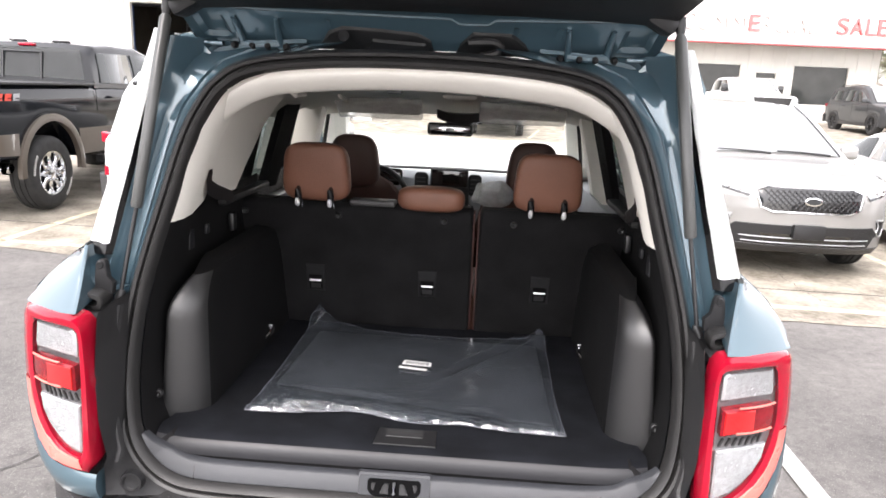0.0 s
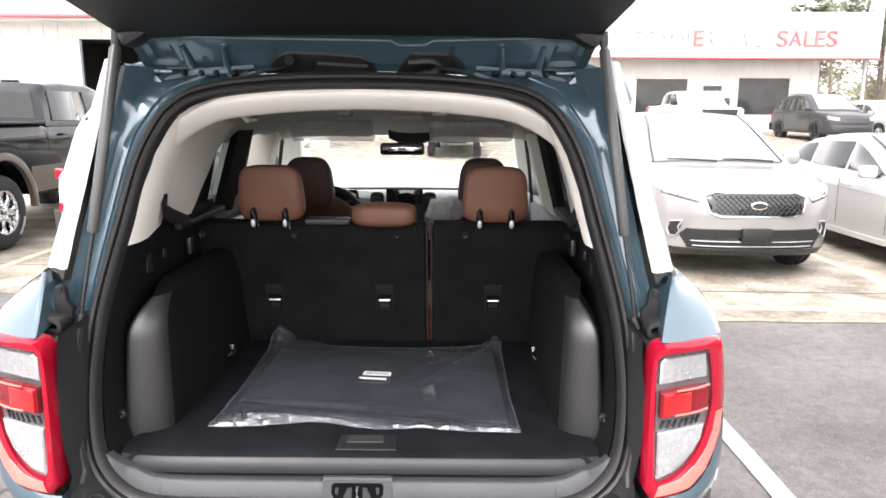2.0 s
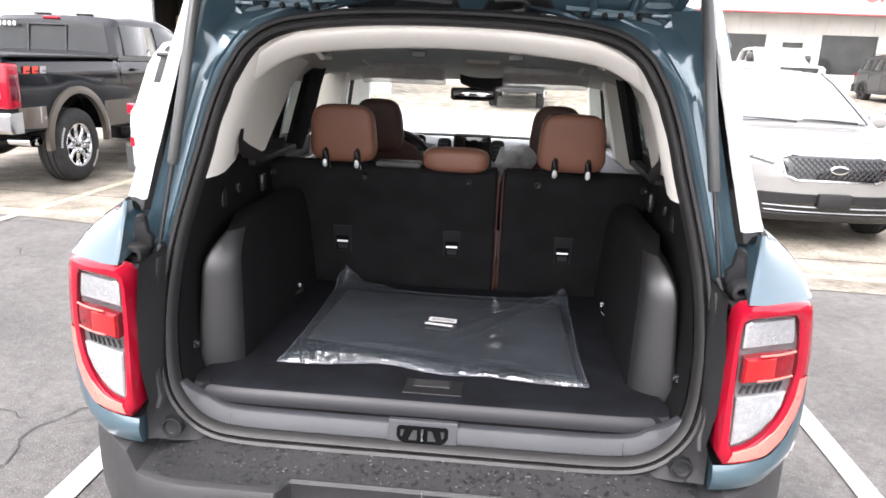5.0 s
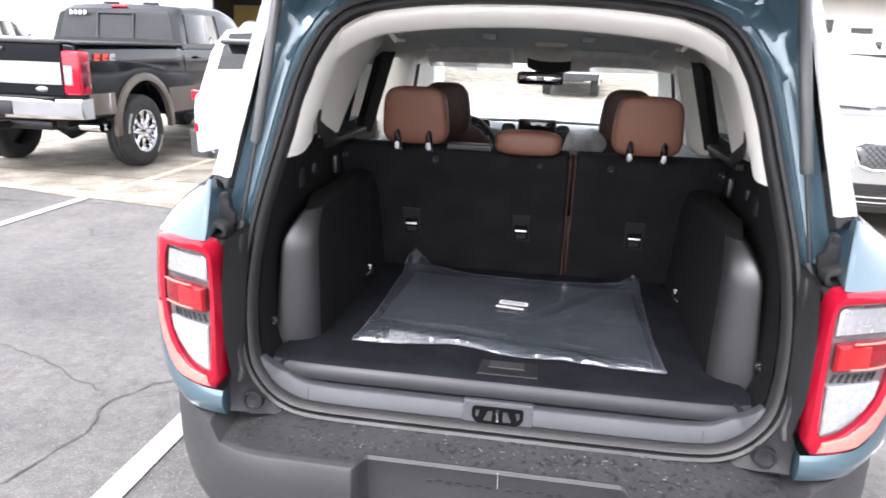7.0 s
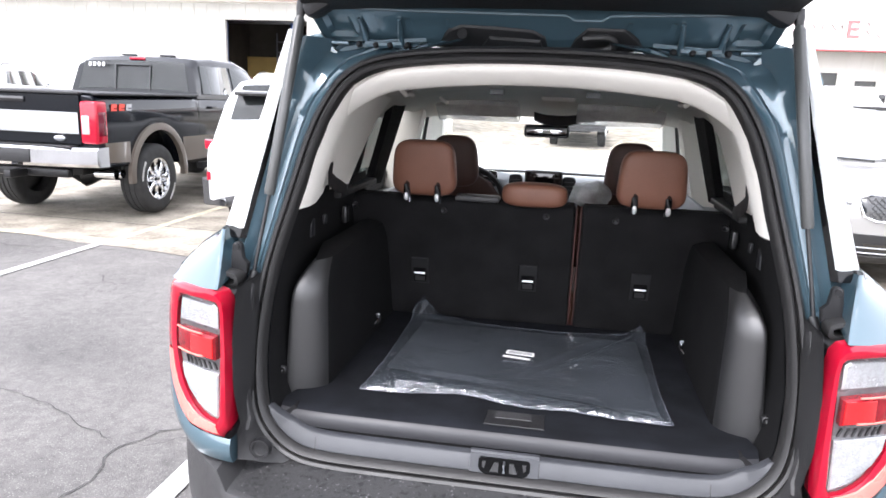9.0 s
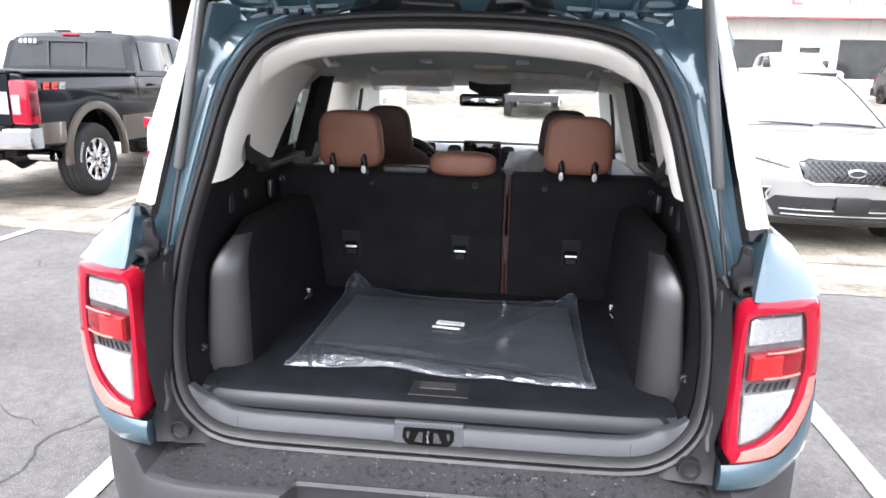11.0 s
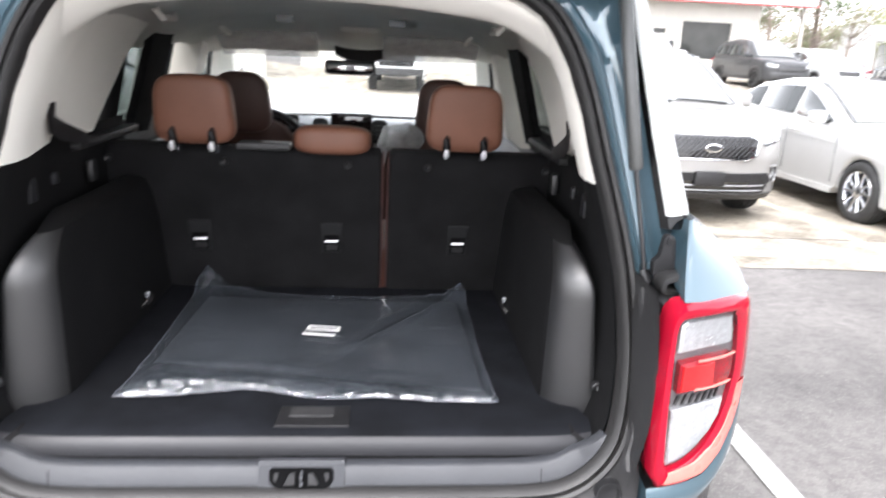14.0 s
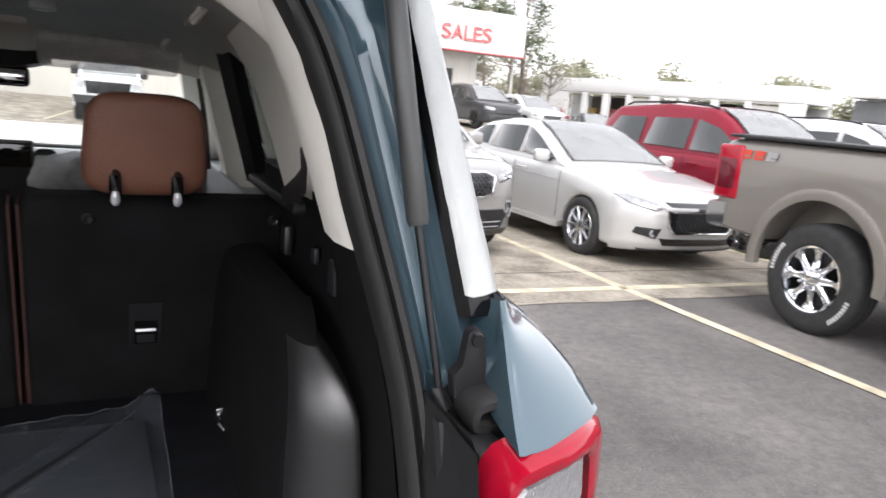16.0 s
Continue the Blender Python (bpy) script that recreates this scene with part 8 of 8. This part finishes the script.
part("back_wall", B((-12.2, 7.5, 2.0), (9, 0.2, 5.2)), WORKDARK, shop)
part("inner_wall", B((-12.2, 7.2, 1.15), (8.8, 0.2, 3.09)), YELLOW_W, shop, "ochre workshop wall")
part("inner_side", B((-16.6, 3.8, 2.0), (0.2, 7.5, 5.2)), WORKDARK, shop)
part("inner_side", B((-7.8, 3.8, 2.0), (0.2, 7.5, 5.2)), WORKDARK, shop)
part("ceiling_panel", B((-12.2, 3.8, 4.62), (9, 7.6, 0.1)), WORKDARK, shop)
part("lift_post", B((-11.9, 2.0, 1.7), (0.32, 0.28, 4.4), 0.02), LIFTBLUE, shop, "blue two-post lift column")
part("lift_post", B((-15.2, 2.0, 1.7), (0.32, 0.28, 4.4), 0.02), LIFTBLUE, shop, "blue two-post lift column")
for k in range(4):
    part("rack_shelf", B((-13.6, 6.2, 1.9 + k * 0.5), (1.6, 0.5, 0.05)), STEEL, shop)
for x in (-14.4, -12.8):
    part("rack_post", B((x, 6.0, 2.0), (0.06, 0.06, 3.6)), STEEL, shop)
part("roof_beam", B((-12.2, 3.0, 4.1), (8.6, 0.2, 0.3)), STEEL, shop)
part("roof_beam", tube(bmesh.new(), [(-15, 1.5, 4.4), (-9, 5, 3.6)], 0.06, 6), STEEL, shop)

# service bays and the grey shed on the east side
svc = empty("service_building", pose(34.25, 52.2, -0.06, 0, 0, math.degrees(math.atan2(29.3 - 49, 41 - 35.2))), "long low white service building with open bays", "building")
L = 21.9
H = 4.56
part("parapet", B((L / 2, 2.0, H - 0.5), (L, 4.3, 1.05), 0.03), FASCIA, svc, "plain white parapet")
bays = [(2.85, 4.35, 0), (4.8, 6.35, 0), (6.95, 8.55, 0), (9.0, 10.65, 1), (11.4, 13.05, 0), (13.8, 15.5, 0), (16.05, 17.95, 0), (18.4, 20.25, 1)]
edge = [0.0] + [v for q in bays for v in q[:2]] + [L]
for k in range(0, len(edge), 2):
    a, b = edge[k], edge[k + 1]
    part("pier", B(((a + b) / 2, 0, 1.55), (b - a, 0.3, 3.9)), FASCIA, svc)
for k, (a, b, shut) in enumerate(bays):
    c = (a + b) / 2
    part("bay_back", B((c, 3.4, 1.6), (b - a + 0.2, 0.1, 3.4)), WORKDARK if k % 2 else BRONZE_P, svc, "dark open bay")
    part("bay_head", B((c, 0.02, 3.46), (b - a, 0.22, 0.12)), WHITE_PL, svc)
    if shut:
        part("bay_door", B((c, 0.05, 1.5), (b - a, 0.06, 3.5)), WHITE_PL, svc)
        for q in range(5):
            part("door_rib", B((c, 0.012, 0.4 + q * 0.62), (b - a - 0.08, 0.02, 0.05)), FASCIA, svc)
    else:
        # plain coloured box added in place of a car inside the bay
        part("bay_car_block", B((c + 0.2, 2.4, 1.7), (0.7, 0.5, 1.3), 0.02), RED_TRIM if k % 2 else YELLOW_W, svc, "plain block standing in for a car inside the bay")
part("back_wall", B((L / 2, 4.1, 1.6), (L, 0.2, 3.6)), FASCIA, svc)
shed = empty("metal_shed", pose(41.3, 28.6, -0.06, 0, 0, -80), "grey corrugated metal shed", "building")
rings = []
for k in range(33):
    rings.append([(0, 0.03 * (k % 2), -0.4 + k * 0.135), (14, 0.03 * (k % 2), -0.4 + k * 0.135)])
bm = loft(bmesh.new(), rings, False, False)
bmesh.ops.solidify(bm, geom=bm.faces[:], thickness=0.05)
part("corrugated_wall", bm, CORR, shed)
part("roof", B((7, 2, 4.1), (14.6, 5, 0.12)), WHITE_PL, shed)
part("roller_door", B((4.2, -0.16, 1.5), (3.4, 0.06, 3.0)), FASCIA, shed)

# ---------------------------------------------------------------- trees


def leaf_cloud(bm, c, r, n, size, rnd):
    for _ in range(n):
        d = Vector((rnd.gauss(0, 1), rnd.gauss(0, 1), rnd.gauss(0, 0.7)))
        p = Vector(c) + d * r * 0.55
        a = Vector((rnd.uniform(-1, 1), rnd.uniform(-1, 1), rnd.uniform(-1, 1))).normalized() * size * rnd.uniform(0.6, 1.4)
        b = a.orthogonal().normalized() * size * rnd.uniform(0.3, 0.7)
        bm.faces.new([bm.verts.new(q) for q in (p - a, p + b, p + a, p - b)])


def tree(name, x, y, h, seed, pine, label):
    rnd = random.Random(seed)
    e = empty(name, pose(x, y, gz(x, y)), label, "tree", "trees behind the showroom")
    bm = bmesh.new()
    top = Vector((rnd.uniform(-0.5, 0.5), rnd.uniform(-0.5, 0.5), h))
    trunk = [Vector((0, 0, -0.3)), top * 0.3 + Vector((rnd.gauss(0, 0.15), 0, 0)), top * 0.65 + Vector((rnd.gauss(0, 0.2), 0, 0)), top]
    path = smooth_path(trunk, 4)
    tube(bm, path, [lerp(0.02 * h, 0.02, i / (len(path) - 1)) for i in range(len(path))], 8)
    limbs = []
    for k in range(16 if pine else 30):
        t = rnd.uniform(0.45, 0.97) if pine else rnd.uniform(0.22, 0.95)
        p = path[int(t * (len(path) - 1))]
        a = rnd.uniform(0, 2 * math.pi)
        ln = h * (0.10 + 0.16 * (1 - t)) * rnd.uniform(0.7, 1.3)
        up = ln * (0.25 if pine else 0.8)
        q = p + Vector((math.cos(a) * ln, math.sin(a) * ln, up))
        m = p.lerp(q, 0.5) + Vector((0, 0, -0.08 * ln))
        tube(bm, [p, m, q], [0.006 * h * (1.2 - t), 0.004 * h * (1.2 - t), 0.008], 5)
        limbs.append((m, q, ln))
        for _ in range(2 if pine else 5):
            s = m.lerp(q, rnd.uniform(0, 1))
            w = s + Vector((rnd.gauss(0, 0.3), rnd.gauss(0, 0.3), rnd.uniform(0.1, 0.5))) * ln
            tube(bm, [s, w], [0.012, 0.005], 4)
            limbs.append((s, w, ln * 0.5))
    part("trunk", bm, BARK if pine else TWIG, e)
    bm = bmesh.new()
    for m, q, ln in limbs:
        if pine:
            leaf_cloud(bm, q, 0.35 * ln + 0.25, 46, 0.14, rnd)
            leaf_cloud(bm, m.lerp(q, 0.6), 0.3 * ln + 0.15, 22, 0.13, rnd)
        else:
            leaf_cloud(bm, q, 0.35 * ln + 0.2, 9, 0.07, rnd)
    part("crown", bm, NEEDLE if pine else BUDS, e)


for k, (x, y, h, pine) in enumerate(((25.5, 43, 11.5, True), (27.8, 45, 12.5, True), (24.0, 47, 10.5, True), (30.0, 48, 9.5, False), (32, 52, 8.5, False), (21.5, 44, 9, False), (23, 42, 8, False), (26.5, 50, 9, False), (29, 43, 7.0, False))):
    tree("pine_tree" if pine else "bare_tree", x, y, h, 11 + k, pine, "tall thin pine with sparse dark needles" if pine else "bare spring tree with thin grey twigs")

# far woods, one mass of trunks and twigs
rnd = random.Random(77)
bm, bl = bmesh.new(), bmesh.new()
for k in range(170):
    a = math.radians(rnd.uniform(28, 78))
    d = rnd.uniform(78, 100)
    x, y = math.sin(a) * d, math.cos(a) * d
    h = rnd.uniform(6.0, 8.0) * (0.78 + 0.28 * math.sin(a * 23) ** 2)
    z = gz(x, y) - 0.3
    tube(bm, [(x, y, z), (x + rnd.gauss(0, 0.2), y, z + h * 0.6), (x + rnd.gauss(0, 0.4), y, z + h)], [0.12, 0.08, 0.02], 4)
    for _ in range(7):
        t = rnd.uniform(0.35, 0.95)
        p = Vector((x, y, z + h * t))
        tube(bm, [p, p + Vector((rnd.gauss(0, 0.9), rnd.gauss(0, 0.9), rnd.uniform(0.3, 1.0)))], [0.03, 0.01], 3)
        leaf_cloud(bl, p + Vector((rnd.gauss(0, 0.6), rnd.gauss(0, 0.6), 0.4)), 1.0, 24, 0.30, rnd)
tagged(part("far_woods", bm, TWIG), "distant leafless tree line beyond the lot", "trees", kind="stuff")
tagged(part("far_foliage", bl, BUDS), "sparse spring foliage of the distant tree line", "trees", kind="stuff")
